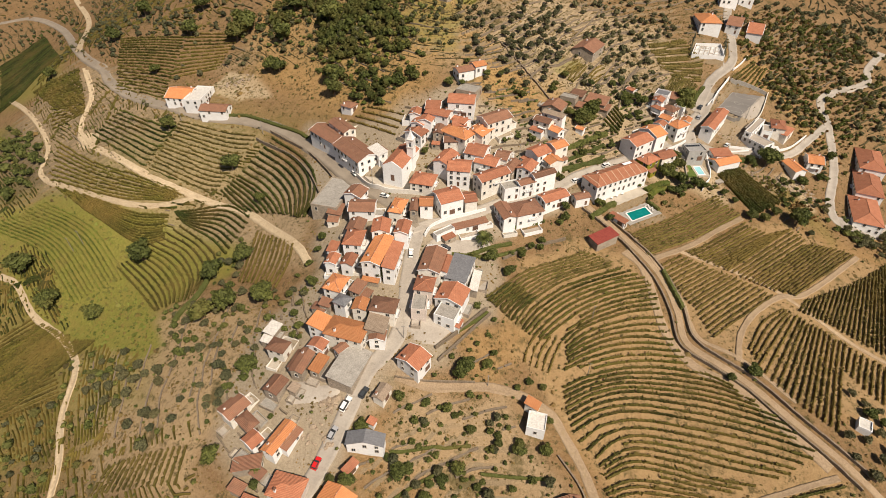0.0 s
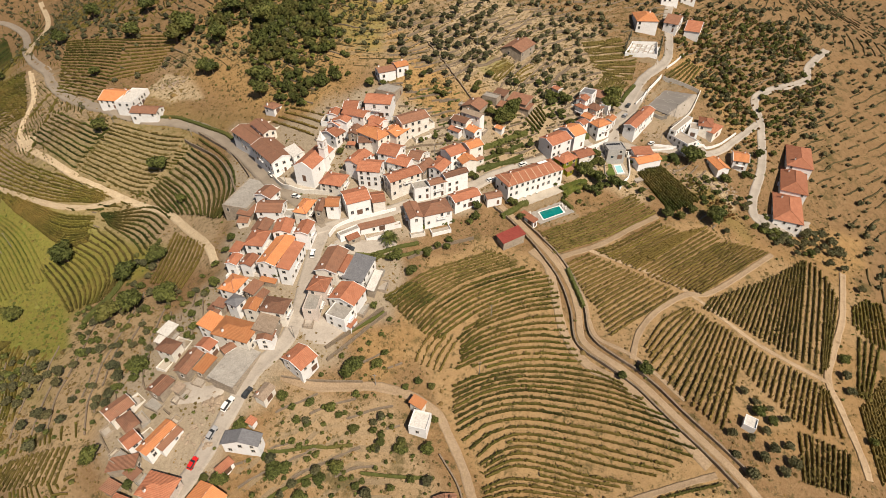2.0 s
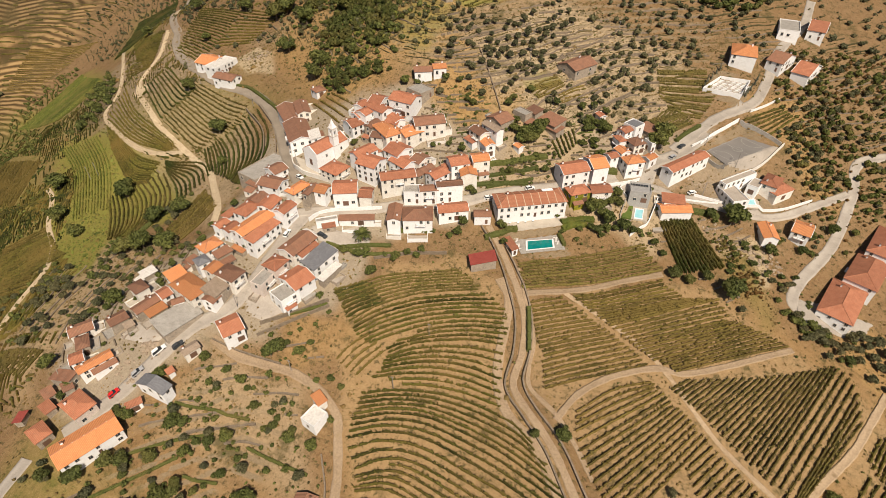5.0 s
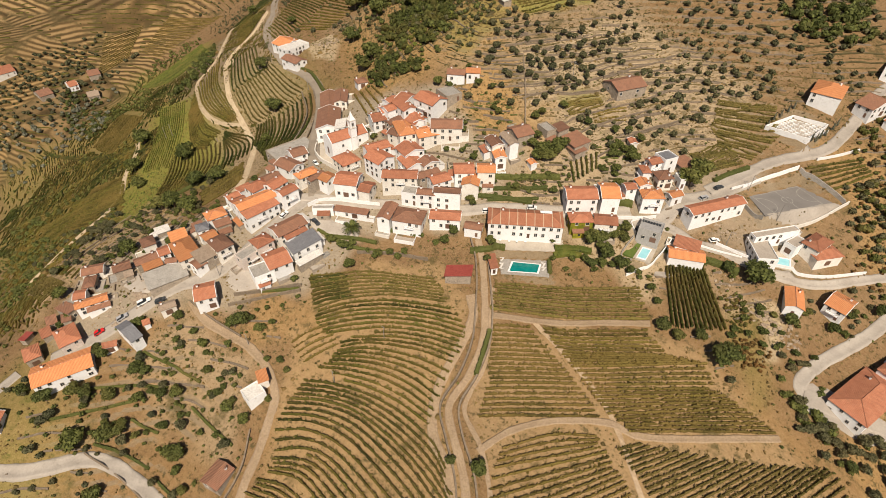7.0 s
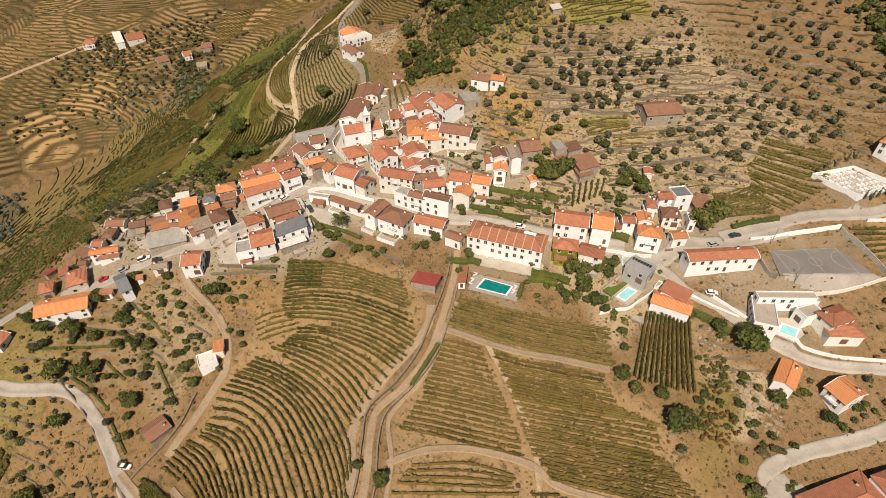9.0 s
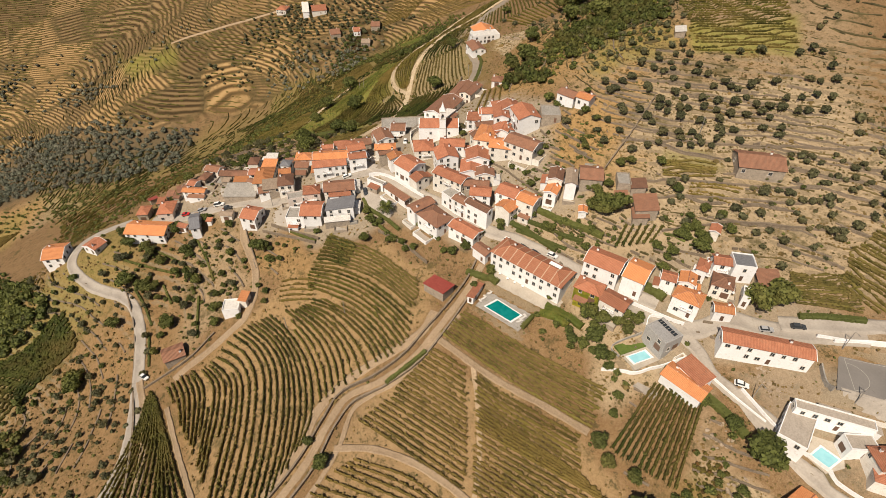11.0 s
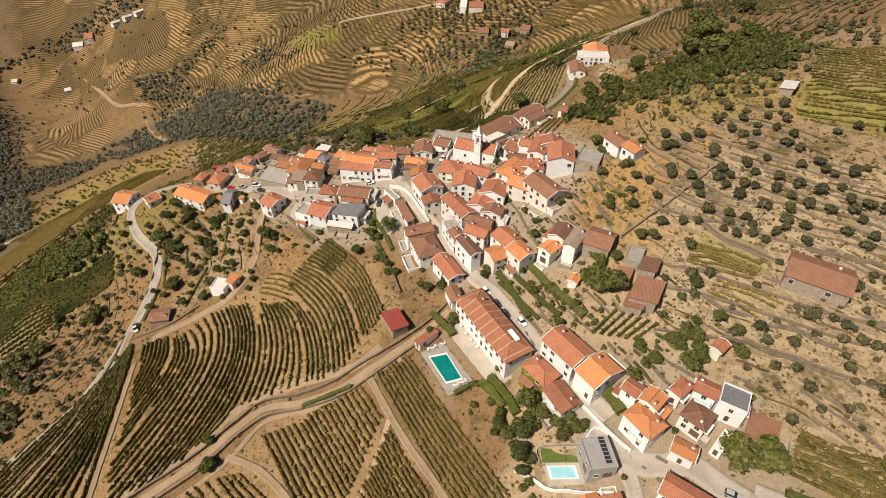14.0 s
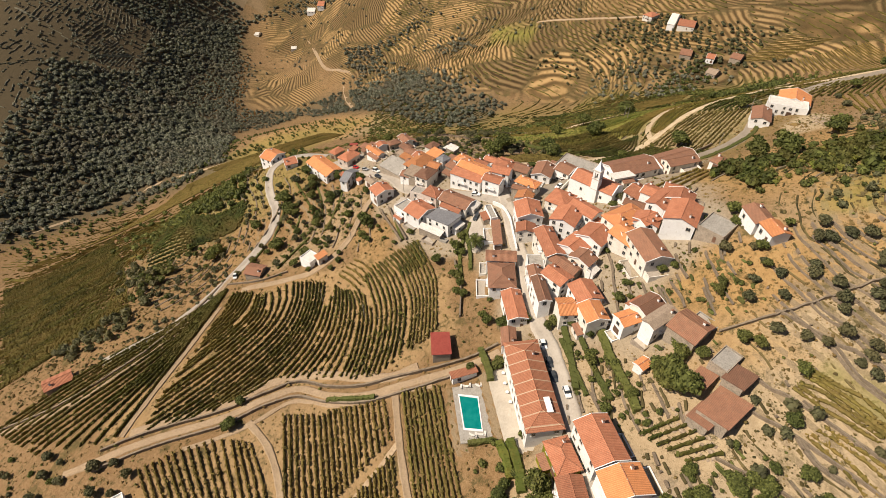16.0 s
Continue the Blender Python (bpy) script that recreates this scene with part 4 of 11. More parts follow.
def house(x, y, turn, length, width, h, kind, wall, tile, storeys, windows, label):
    """A house: plastered walls with footing, roof of its kind, ridge, windows, doors and a chimney. The size is that of its eaves."""
    rng = random.Random(int(x * 31 + y * 17))
    HOUSES.append((x, y, length, width, turn))
    root = new("house", None)
    root.empty_display_size = 0.5
    root.matrix_world = pose(x, y, ground_h(x, y), 0, 0, turn)
    tagged(root, label, "house", "village houses")
    over = 0.4 if kind != "flat" else 0.0
    a, b = length / 2, width / 2
    la, lb = a - over, b - over
    rise = {"gable": 0.36 * b, "hip": 0.40 * min(a, b), "shed": 0.16 * width, "flat": 0.0}[kind]
    bm = bmesh.new()
    box(bm, -la, la, -lb, lb, -5.0, h)
    if kind == "gable":
        r = rise * lb / b
        for s in (-1, 1):
            e = s * (la - 0.25)
            vs = [bm.verts.new(p) for p in ((s * la, -lb, h), (s * la, lb, h), (s * la, 0, h + r), (e, -lb, h), (e, lb, h), (e, 0, h + r))]
            for q in ((0, 1, 2), (3, 5, 4), (0, 2, 5, 3), (1, 4, 5, 2), (0, 3, 4, 1)):
                bm.faces.new([vs[k] for k in (q if s > 0 else q[::-1])])
    if kind == "shed":
        solid(bm, [(-la, -lb + 0.05), (la, -lb + 0.05), (la, -lb + 0.3), (-la, -lb + 0.3)], h, h + 0.02)
        vs = [bm.verts.new(p) for p in ((-la, -lb, h), (la, -lb, h), (la, lb, h), (-la, lb, h), (la, lb, h + rise * 0.92), (-la, lb, h + rise * 0.92))]
        for q in ((2, 3, 5, 4), (1, 2, 4), (3, 0, 5), (0, 1, 4, 5)):
            bm.faces.new([vs[k] for k in q])
    part("wall", bm_mesh("wall", bm, [wall]), root)
    bm = bmesh.new()
    t = 0.16
    up = 0.05
    if kind == "gable":
        slab(bm, [(-a, -b, h + up), (a, -b, h + up), (a, 0, h + rise + up), (-a, 0, h + rise + up)], t)
        slab(bm, [(a, b, h + up), (-a, b, h + up), (-a, 0, h + rise + up), (a, 0, h + rise + up)], t)
    elif kind == "hip":
        c = max(0.0, a - b) if a >= b else 0.0
        d = max(0.0, b - a) if b > a else 0.0
        p0, p1 = ((-c, -d, h + rise + up), (c, d, h + rise + up))
        if d:
            slab(bm, [(a, -b, h + up), (a, b, h + up), p1, p0], t)
            slab(bm, [(-a, b, h + up), (-a, -b, h + up), p0, p1], t)
            slab(bm, [(-a, -b, h + up), (a, -b, h + up), p0], t)
            slab(bm, [(a, b, h + up), (-a, b, h + up), p1], t)
        else:
            quad = [p1, p0] if c > 0.05 else [p0]
            slab(bm, [(-a, -b, h + up), (a, -b, h + up)] + quad, t)
            slab(bm, [(a, b, h + up), (-a, b, h + up)] + quad[::-1], t)
            slab(bm, [(a, -b, h + up), (a, b, h + up), p1], t)
            slab(bm, [(-a, b, h + up), (-a, -b, h + up), p0], t)
    elif kind == "shed":
        slab(bm, [(-a, -b, h + up), (a, -b, h + up), (a, b, h + rise + up), (-a, b, h + rise + up)], t)
    else:
        box(bm, -a + 0.02, a - 0.02, -b + 0.02, b - 0.02, h + 0.004, h + 0.12)
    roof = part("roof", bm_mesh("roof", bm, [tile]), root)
    if kind == "flat":
        bm = bmesh.new()
        w = 0.22
        for q in ((-a, a, -b, -b + w), (-a, a, b - w, b), (-a, -a + w, -b + w, b - w), (a - w, a, -b + w, b - w)):
            box(bm, *q, h + 0.002, h + 0.55)
        part("parapet", bm_mesh("parapet", bm, [wall]), roof)
    elif kind in ("gable", "hip") and tile in (RED, ORANGE, BROWN, STRIPED):
        bm = bmesh.new()
        lines = [((-a, 0), (a, 0), rise, rise)] if kind == "gable" else []
        if kind == "hip" and a >= b:
            c = a - b
            if c > 0.2:
                lines.append(((-c, 0), (c, 0), rise, rise))
            lines += [((s * a, q * b), (s * c, 0), 0, rise) for s in (-1, 1) for q in (-1, 1)]
        for (x0, y0), (x1, y1), z0, z1 in lines:
            d = Vector((x1 - x0, y1 - y0, 0)).normalized()
            nrm = Vector((-d.y, d.x, 0)) * 0.17
            vs = []
            for (px, py, pz) in ((x0, y0, h + z0 + up), (x1, y1, h + z1 + up)):
                vs += [bm.verts.new((px + nrm.x, py + nrm.y, pz - 0.03)), bm.verts.new((px, py, pz + 0.13)), bm.verts.new((px - nrm.x, py - nrm.y, pz - 0.03))]
            bm.faces.new((vs[0], vs[3], vs[4], vs[1])), bm.faces.new((vs[1], vs[4], vs[5], vs[2])), bm.faces.new((vs[0], vs[1], vs[2])), bm.faces.new((vs[3], vs[5], vs[4]))
        if lines:
            part("ridge", bm_mesh("ridge", bm, [STRIPED if tile is ORANGE else tile]), roof)
        else:
            bm.free()
    if windows:
        fl = h / storeys
        for side, (run, off, rz) in enumerate(((length, -lb, 0), (length, lb, 180), (width, la, 90), (width, -la, -90))):
            if kind == "shed" and side == 1:
                pass
            k = max(1, int((run - 1.2) / 2.9))
            for s in range(storeys):
                for i in range(k):
                    if rng.random() < 0.38 or wall is STONE and rng.random() < 0.5:
                        continue
                    u = (i + 0.5) / k * (run - 1.2) - (run - 1.2) / 2
                    zz = s * fl
                    if rz in (0, 180):
                        m = pose(u, off, 0, 0, 0, rz)
                    else:
                        m = pose(off, u, 0, 0, 0, rz)
                    if s == 0 and side in (0, 2) and i == k // 2:
                        d = part("door", door_mesh(*((2.4, 2.3) if rng.random() < 0.35 else (1.05, 2.1))), root)
                        d.matrix_local = m @ pose(0, 0, 0.05)
                        continue
                    ww, wh = rng.choice(((0.95, 1.35), (1.1, 1.5), (1.1, 1.5), (1.3, 1.3)))
                    f = part("window", frame_mesh(ww, wh), root)
                    f.matrix_local = m @ pose(0, 0, zz + fl * 0.3)
                    part("pane", pane_mesh(ww, wh), f)
    if storeys >= 2 and wall in (WHITE, CREAM, PINK) and length > 6:
        for side in (0, 180):
            if rng.random() < 0.45:
                bal = part("balcony", balcony_mesh(), root)
                bal.matrix_local = pose(rng.uniform(-0.1, 0.1) * length, -lb if side == 0 else lb, h / storeys * (storeys - 1) - 0.1, 0, 0, side)
                part("railing", CACHE["rail"], bal)
    if kind == "gable" and wall in (WHITE, CREAM) and tile in (RED, ORANGE, BROWN) and rng.random() < 0.6:
        for e in (-a - 0.06, a - 0.12):
            bm = bmesh.new()
            for q in (-1, 1):
                y0, y1 = (q * (b + 0.04), 0.0) if q < 0 else (0.0, q * (b + 0.04))
                z0, z1 = (h, h + rise) if q < 0 else (h + rise, h)
                vs = [bm.verts.new(v) for v in ((e, y0, z0 - 0.16), (e + 0.18, y0, z0 - 0.16), (e + 0.18, y1, z1 - 0.16), (e, y1, z1 - 0.16), (e, y0, z0 + 0.12), (e + 0.18, y0, z0 + 0.12), (e + 0.18, y1, z1 + 0.12), (e, y1, z1 + 0.12))]
                for f in ((0, 3, 2, 1), (4, 5, 6, 7), (0, 1, 5, 4), (1, 2, 6, 5), (2, 3, 7, 6), (3, 0, 4, 7)):
                    bm.faces.new([vs[k] for k in f])
            part("verge", bm_mesh("verge", bm, [WHITE]), roof, "whitewashed verge")
    BUILT_HOUSES.append((root, x, y, turn, length, width, h, wall, tile))
    if kind in ("gable", "hip") and length > 6 and windows:
        ch, cap = chimney_mesh()
        c = part("chimney", ch, roof)
        c.location = (rng.choice((-0.3, 0.25)) * length, 0.22 * width, h + rise * 0.62)
        part("chimney_cap", cap, c)
    return root


# houses along the lower street
house(-66.7, 97.8, 52.8, 8.6, 6.3, 4.7, "gable", CREAM, BROWN, 2, 1, "whitewashed house with a weathered brown tile roof")
house(-61.5, 93.1, 49.9, 4.8, 7.2, 4, "hip", STONE, BROWN, 1, 1, "small old house with a sagging brown tile roof")
house(-58.3, 87.2, 51.3, 4.9, 5.7, 4.4, "gable", WHITE, RED, 2, 1, "small white house with a light orange roof")
house(-50.1, 87.5, 63.4, 11.8, 4.7, 4.4, "gable", WHITE, ORANGE, 2, 1, "long white house with a bright orange tile roof")
house(-45.2, 73.6, 75.6, 7.7, 10.7, 4.4, "hip", PINK, RED, 2, 1, "house with a broad red hipped tile roof")
house(-58.9, 80.9, -84.6, 4.8, 9.3, 3, "shed", STONE, BROWN, 1, 1, "low ruined outbuilding with patched brown tiles")
house(-56.1, 70.3, 73.6, 3.9, 5.0, 3, "shed", STONE, RED, 1, 1, "low outbuilding with a faded orange tile roof")
house(-33.3, 65.1, 64.4, 19.4, 10.5, 4.7, "gable", WHITE, ORANGE, 2, 1, "long white house with a bright orange roof beside the road")
house(-64.6, 65.5, -69.0, 4.6, 3.6, 2.6, "shed", STONE, REDMETAL, 1, 0, "narrow shed with a dark red metal roof")
house(-51.1, 62.4, 72.5, 5.7, 7.7, 4, "hip", STONE, RED, 1, 1, "small house with a faded orange hipped roof")
house(-46.3, 20.8, 78.4, 9.7, 11.8, 5.6, "gable", WHITE, ORANGE, 2, 1, "orange-roofed white house on a high stone base at the bend")
house(-37.6, 40.0, -45.3, 7.3, 8.0, 3, "gable", WHITE, RED, 1, 1, "low white house with a red tile roof beside the bend")
house(-23.4, 86.5, 85.7, 4.6, 12.1, 4.7, "gable", WHITE, GREY, 2, 1, "white house with a grey sheet metal roof")
house(-27.6, 79.9, 52.2, 5.3, 2.8, 3, "shed", WHITE, RED, 1, 1, "low white annex with small orange tile roofs")
house(-19.3, 101.1, 64.0, 6.2, 4.4, 3.2, "gable", CREAM, OLDGREY, 1, 1, "low roadside shed with a grey-brown roof")
house(-22.0, 92.7, 64.9, 2.8, 2.8, 2.5, "shed", WHITE, RED, 1, 0, "small ruined white hut with red tiles")
house(-9.4, 111.9, 54.2, 8.0, 9.5, 5.4, "gable", WHITE, RED, 2, 1, "white two-storey house with a terracotta gable roof at the junction")
house(-60.8, 82.7, 61.4, 4.1, 4.8, 2.6, "flat", STONE, CONCRETE, 1, 0, "roofless stone ruin beside the lane")
house(-55.0, 78.3, 61.3, 3.6, 4.3, 2.8, "shed", STONE, BROWN, 1, 0, "small stone shed with old brown tiles")
house(-60.6, 74.7, 67.9, 3.9, 4.8, 2.6, "shed", STONE, BROWN, 1, 0, "low stone ruin with patched old tiles")
house(-48.2, 103.3, 65.6, 3.6, 3.3, 2.8, "shed", STONE, OLDGREY, 1, 0, "small lean-to with a rusty roof")
# houses on the slope west of the street
house(-54.4, 104.2, 64.8, 6.9, 6.0, 4, "gable", STONE, BROWN, 1, 1, "old stone house with brown tiles")
house(-60.8, 127.7, 69.3, 6.1, 4.5, 3.5, "shed", STONE, WHITEMETAL, 1, 1, "outbuilding with a pale sheet metal roof")
house(-56.3, 118.3, 69.6, 5.7, 7.2, 5.1, "hip", CREAM, BROWN, 2, 1, "white-walled old house with a hipped brown roof")
house(-46.7, 111.8, 72.2, 10.2, 5.2, 4, "gable", STONE, BROWN, 1, 1, "long low building with brown clay tiles")
house(-42.0, 117.0, 67.7, 4.7, 6.2, 4.7, "gable", WHITE, RED, 2, 1, "white house with an orange-red gable roof")
house(-40.9, 110.5, 69.2, 7.4, 4.2, 3.4, "shed", STONE, ORANGE, 1, 1, "low building with a bright orange sheet roof")
house(-30.5, 109.5, 68.8, 15.3, 9.4, 3, "shed", STONE, CONCRETE, 1, 0, "large sloping grey concrete slab roof over a cellar")
house(-34.1, 115.2, 46.8, 4.6, 3.5, 4.2, "gable", WHITE, BROWN, 1, 1, "small white house with a brown roof")
house(-32.5, 121.2, 72.4, 9.0, 14.3, 5.4, "hip", CREAM, ORANGE, 2, 1, "house with a wide bright orange roof around a roof terrace")
house(-42.1, 125.0, 66.5, 7.1, 7.5, 5.4, "shed", WHITE, ORANGE, 2, 1, "white house wing with an orange roof terrace")
house(-35.4, 132.5, 62.9, 5.2, 5.6, 6.5, "hip", WHITE, GREY, 2, 1, "tall white house with a grey slate hipped roof")
house(-28.8, 130.7, 80.3, 6.0, 5.4, 5.8, "gable", CREAM, ORANGE, 2, 1, "orange-roofed house with pale walls")
house(-20.4, 129.8, 78.8, 7.4, 9.7, 6.2, "hip", CREAM, BROWN, 2, 1, "old house with a worn red-brown hipped roof")
house(-22.2, 123.6, 80.8, 9.1, 7.3, 5.2, "shed", STONE, OLDGREY, 2, 1, "ruined house with bare roof boards")
house(-22.0, 119.3, 85.4, 5.3, 5.9, 4.7, "gable", WHITE, BROWN, 2, 1, "small white house with a brown tile roof")
house(-39.0, 141.8, 70.5, 8.8, 7.4, 5.4, "hip", WHITE, ORANGE, 2, 1, "white house with a bright orange hipped roof")
house(-30.6, 139.1, 67.5, 6.9, 4.5, 4.7, "shed", STONE, BROWN, 2, 1, "half-collapsed house with broken brown tiles")
house(-42.0, 134.5, 74.1, 4.4, 4.5, 4, "shed", STONE, BROWN, 1, 1, "small house with a low brown roof")
house(-42.3, 154.2, 78.0, 6.4, 4.9, 5.4, "gable", WHITE, RED, 2, 1, "white house with a red tile roof")
house(-35.4, 152.0, 75.0, 6.7, 5.3, 5.4, "gable", WHITE, RED, 2, 1, "white house with a red gable roof")
house(-43.0, 161.2, 80.6, 6.9, 3.9, 4.7, "shed", WHITE, RED, 2, 1, "small house with an orange tile roof")
house(-34.6, 162.8, 82.9, 10.0, 7.8, 5.8, "hip", WHITE, RED, 2, 1, "white house with a reddish hipped roof")
house(-24.3, 152.9, 75.2, 17.5, 7.6, 7.6, "gable", WHITE, ORANGE, 3, 1, "large white three-storey house with a bright orange roof")
house(-18.4, 150.5, 79.4, 15.7, 5.1, 6.6, "shed", WHITE, RED, 2, 1, "white three-storey wing with an orange lean-to roof")
house(-23.8, 164.5, 88.5, 8.6, 7.4, 7.6, "gable", WHITE, RED, 3, 1, "white house with an orange gable roof")
house(-15.3, 163.2, 80.7, 8.6, 5.9, 7.2, "gable", WHITE, RED, 2, 1, "white corner house with a red-orange roof")
house(-34.7, 171.1, 80.3, 7.7, 7.1, 4.7, "gable", STONE, BROWN, 2, 1, "old building with a grey-brown roof")
house(-33.2, 181.0, -1.6, 11.3, 8.9, 5.1, "gable", WHITE, BROWN, 2, 1, "white house with a long dark red roof")
house(-37.0, 190.3, 67.7, 8.0, 8.5, 5.4, "gable", WHITE, BROWN, 2, 1, "small white gabled house with a brown roof")
house(-45.5, 185.5, 83.9, 8.7, 6.3, 3, "shed", STONE, BROWN, 1, 1, "low building with worn brown tiles")
house(-47.9, 196.0, 74.2, 22.1, 12.0, 3.5, "flat", STONE, CONCRETE, 1, 1, "garage with a flat weathered concrete roof")
# houses east of the street
house(-6.3, 139.1, 78.8, 7.8, 7.3, 6.2, "hip", PINK, RED, 2, 1, "house with an orange hipped roof and balconies")
house(-8.0, 133.2, 85.3, 9.8, 5.2, 4.7, "flat", PINK, CONCRETE, 2, 1, "narrow balconied house front with a flat terrace")
house(3.7, 136.9, 67.4, 9.7, 10.9, 5.1, "gable", WHITE, RED, 2, 1, "white house with an orange-red gable roof above the terrace")
house(2.1, 130.1, 66.1, 7.8, 7.8, 4.7, "flat", WHITE, CONCRETE, 2, 1, "white house with a flat beige concrete roof")
house(6.7, 148.9, -20.4, 8.8, 12.7, 4.4, "shed", WHITE, GREY, 2, 1, "building with a dark grey metal roof above an open veranda")
house(1.0, 150.2, 76.8, 9.9, 4.0, 4.7, "gable", WHITE, RED, 2, 1, "house with an orange tile roof beside the yard")
house(-3.6, 151.1, 77.2, 14.2, 8.7, 4.7, "gable", CREAM, BROWN, 2, 1, "old house with red-brown tiles along the street")
house(12.6, 145.6, 77.7, 11.3, 3.3, 3.2, "shed", STONE, WHITEMETAL, 1, 0, "pale flat awning over a terrace")
# houses by the church
house(-54.6, 232.8, -45.2, 20.4, 10.3, 5.8, "gable", WHITE, BROWN, 2, 1, "white row house with a brown tile roof beside the road")
house(-39.8, 216.1, -49.8, 21.9, 12.1, 6.2, "gable", WHITE, BROWN, 2, 1, "long white row house with a brown tile roof beside the road")
house(-48.6, 235.4, -51.1, 15.0, 7.3, 5.4, "gable", CREAM, BROWN, 2, 1, "white house with a brown roof behind the row")
house(-29.4, 213.7, -52.8, 9.7, 5.5, 4.7, "shed", WHITE, WHITEMETAL, 2, 1, "small building with a pale flat roof")
house(-8.0, 193.2, 74.3, 9.6, 10.4, 4.7, "hip", CREAM, RED, 2, 1, "cream house with a hipped tile roof and a veranda")
house(-18.0, 177.5, 75.3, 10.3, 6.0, 5.4, "hip", CREAM, ORANGE, 2, 1, "house with a bright orange hipped roof at the square")
house(-11.3, 176.8, 86.2, 9.0, 3.6, 6.2, "gable", STONE, BROWN, 2, 1, "narrow stone house with a dark brown gable roof")
house(-6.5, 179.0, -0.9, 5.8, 7.2, 6.2, "gable", WHITE, ORANGE, 2, 1, "white house with an orange roof and upper balconies")
house(2.2, 182.8, 23.3, 10.7, 10.5, 6.5, "gable", WHITE, RED, 2, 1, "white and red house with a broad orange-red roof")
house(11.2, 184.2, 13.9, 5.9, 7.6, 5.4, "gable", CREAM, RED, 2, 1, "yellow house with a red tile roof")
house(0.6, 167.4, 35.2, 8.8, 2.8, 3, "flat", WHITE, CONCRETE, 1, 1, "long low white building with a flat grey roof")
house(11.4, 173.1, 21.1, 15.1, 3.6, 3, "shed", WHITE, BROWN, 1, 1, "long low white building with a brown lean-to roof")
house(35.2, 182.2, 19.6, 12.9, 10.0, 5.4, "hip", WHITE, BROWN, 2, 1, "white villa with a brown hipped roof")
house(26.1, 179.2, -72.7, 11.5, 6.1, 5.8, "gable", WHITE, BROWN, 2, 1, "white gabled front of the villa with arched windows")
house(47.8, 190.2, 27.2, 13.3, 7.0, 4.7, "gable", WHITE, RED, 2, 1, "long white house with a red tile roof below the street")
house(21.2, 195.0, 31.2, 15.7, 7.4, 7.6, "gable", CREAM, RED, 3, 1, "cream four-storey house with a red roof")
house(43.8, 197.6, 27.0, 11.8, 4.6, 8.3, "gable", WHITE, BROWN, 3, 1, "tall white house with a red-brown roof")
house(35.8, 194.0, 25.0, 8.4, 5.0, 6.9, "gable", WHITE, BROWN, 2, 1, "white house with a small red roof")
house(29.3, 192.5, 18.5, 7.9, 5.9, 5.4, "flat", WHITE, CONCRETE, 2, 1, "grey terraced house front with a flat roof")
house(37.2, 201.3, 60.3, 9.0, 7.1, 7.6, "gable", WHITE, RED, 3, 1, "tall white house with a red gable roof")
house(43.2, 211.3, 35.6, 9.0, 8.7, 6.2, "gable", WHITE, RED, 2, 1, "house with a red-brown gable roof")
house(48.4, 209.2, -65.4, 11.0, 7.7, 5.4, "gable", CREAM, ORANGE, 2, 1, "cream house with a bright orange roof terrace")
house(52.0, 215.1, 32.1, 8.2, 7.5, 6.9, "gable", CREAM, ORANGE, 2, 1, "house with a bright orange gable roof")
house(52.8, 224.8, -47.4, 7.0, 5.7, 5.4, "gable", WHITE, ORANGE, 2, 1, "white house with an orange roof on the slope")
house(47.5, 229.4, -36.8, 8.9, 6.1, 5.4, "gable", CREAM, BROWN, 2, 1, "old house with a brown gable roof")
house(52.8, 233.0, -34.7, 11.1, 4.9, 6.2, "gable", WHITE, OLDGREY, 2, 1, "narrow white house with a grey roof")
house(54.1, 241.0, 59.3, 9.2, 10.3, 4, "gable", STONE, BROWN, 1, 1, "long low barn with old brown tiles")
house(24.0, 227.0, 31.7, 14.7, 9.6, 6.2, "gable", CREAM, BROWN, 2, 1, "large stone house with a broad light brown tile roof")
house(16.7, 220.8, -66.1, 6.6, 4.6, 5.4, "gable", WHITE, ORANGE, 2, 1, "house with a small orange roof")
house(9.2, 235.4, -9.5, 12.8, 10.7, 6.9, "gable", WHITE, RED, 2, 1, "large white house with a red gable roof and flat terrace")
house(-10.5, 225.5, 64.5, 6.5, 6.9, 5.4, "gable", WHITE, RED, 2, 1, "white house with a red tile roof on the upper lane")
house(-1.6, 229.0, -23.5, 12.1, 7.4, 6.2, "gable", WHITE, RED, 2, 1, "white balconied house with a red gable roof")
house(8.6, 225.3, -39.2, 8.4, 5.9, 5.4, "gable", WHITE, RED, 2, 1, "small white house with a red hipped roof")
house(7.1, 218.1, -38.5, 14.9, 9.5, 6.2, "hip", CREAM, ORANGE, 2, 1, "house with a bright orange-red roof")
house(-4.0, 234.5, -7.7, 7.4, 9.7, 5.4, "gable", WHITE, RED, 2, 1, "house with a pale red roof on the upper lane")
house(8.1, 225.2, -6.4, 6.9, 9.0, 4.7, "gable", WHITE, RED, 2, 1, "white house with a red roof among the lanes")
house(-6.5, 226.9, 71.6, 10.6, 6.7, 6.2, "gable", WHITE, RED, 2, 1, "white gabled house among the lanes")
house(-12.5, 232.5, 81.3, 7.1, 5.5, 4.7, "gable", WHITE, RED, 2, 1, "small house with an orange roof at the village edge")
house(-11.8, 220.9, 57.2, 7.2, 9.6, 4.7, "gable", WHITE, RED, 2, 1, "grey house with an orange tile roof")
house(-1.4, 221.3, 79.1, 9.9, 4.8, 4.7, "gable", STONE, BROWN, 2, 1, "old house with a brown tile roof")
house(17.1, 220.2, 54.6, 10.3, 9.3, 5.4, "gable", CREAM, ORANGE, 2, 1, "house with an orange gable roof above the gardens")
house(15.7, 209.6, -22.1, 9.7, 10.6, 5.4, "gable", WHITE, RED, 2, 1, "house with a faded orange-brown roof")
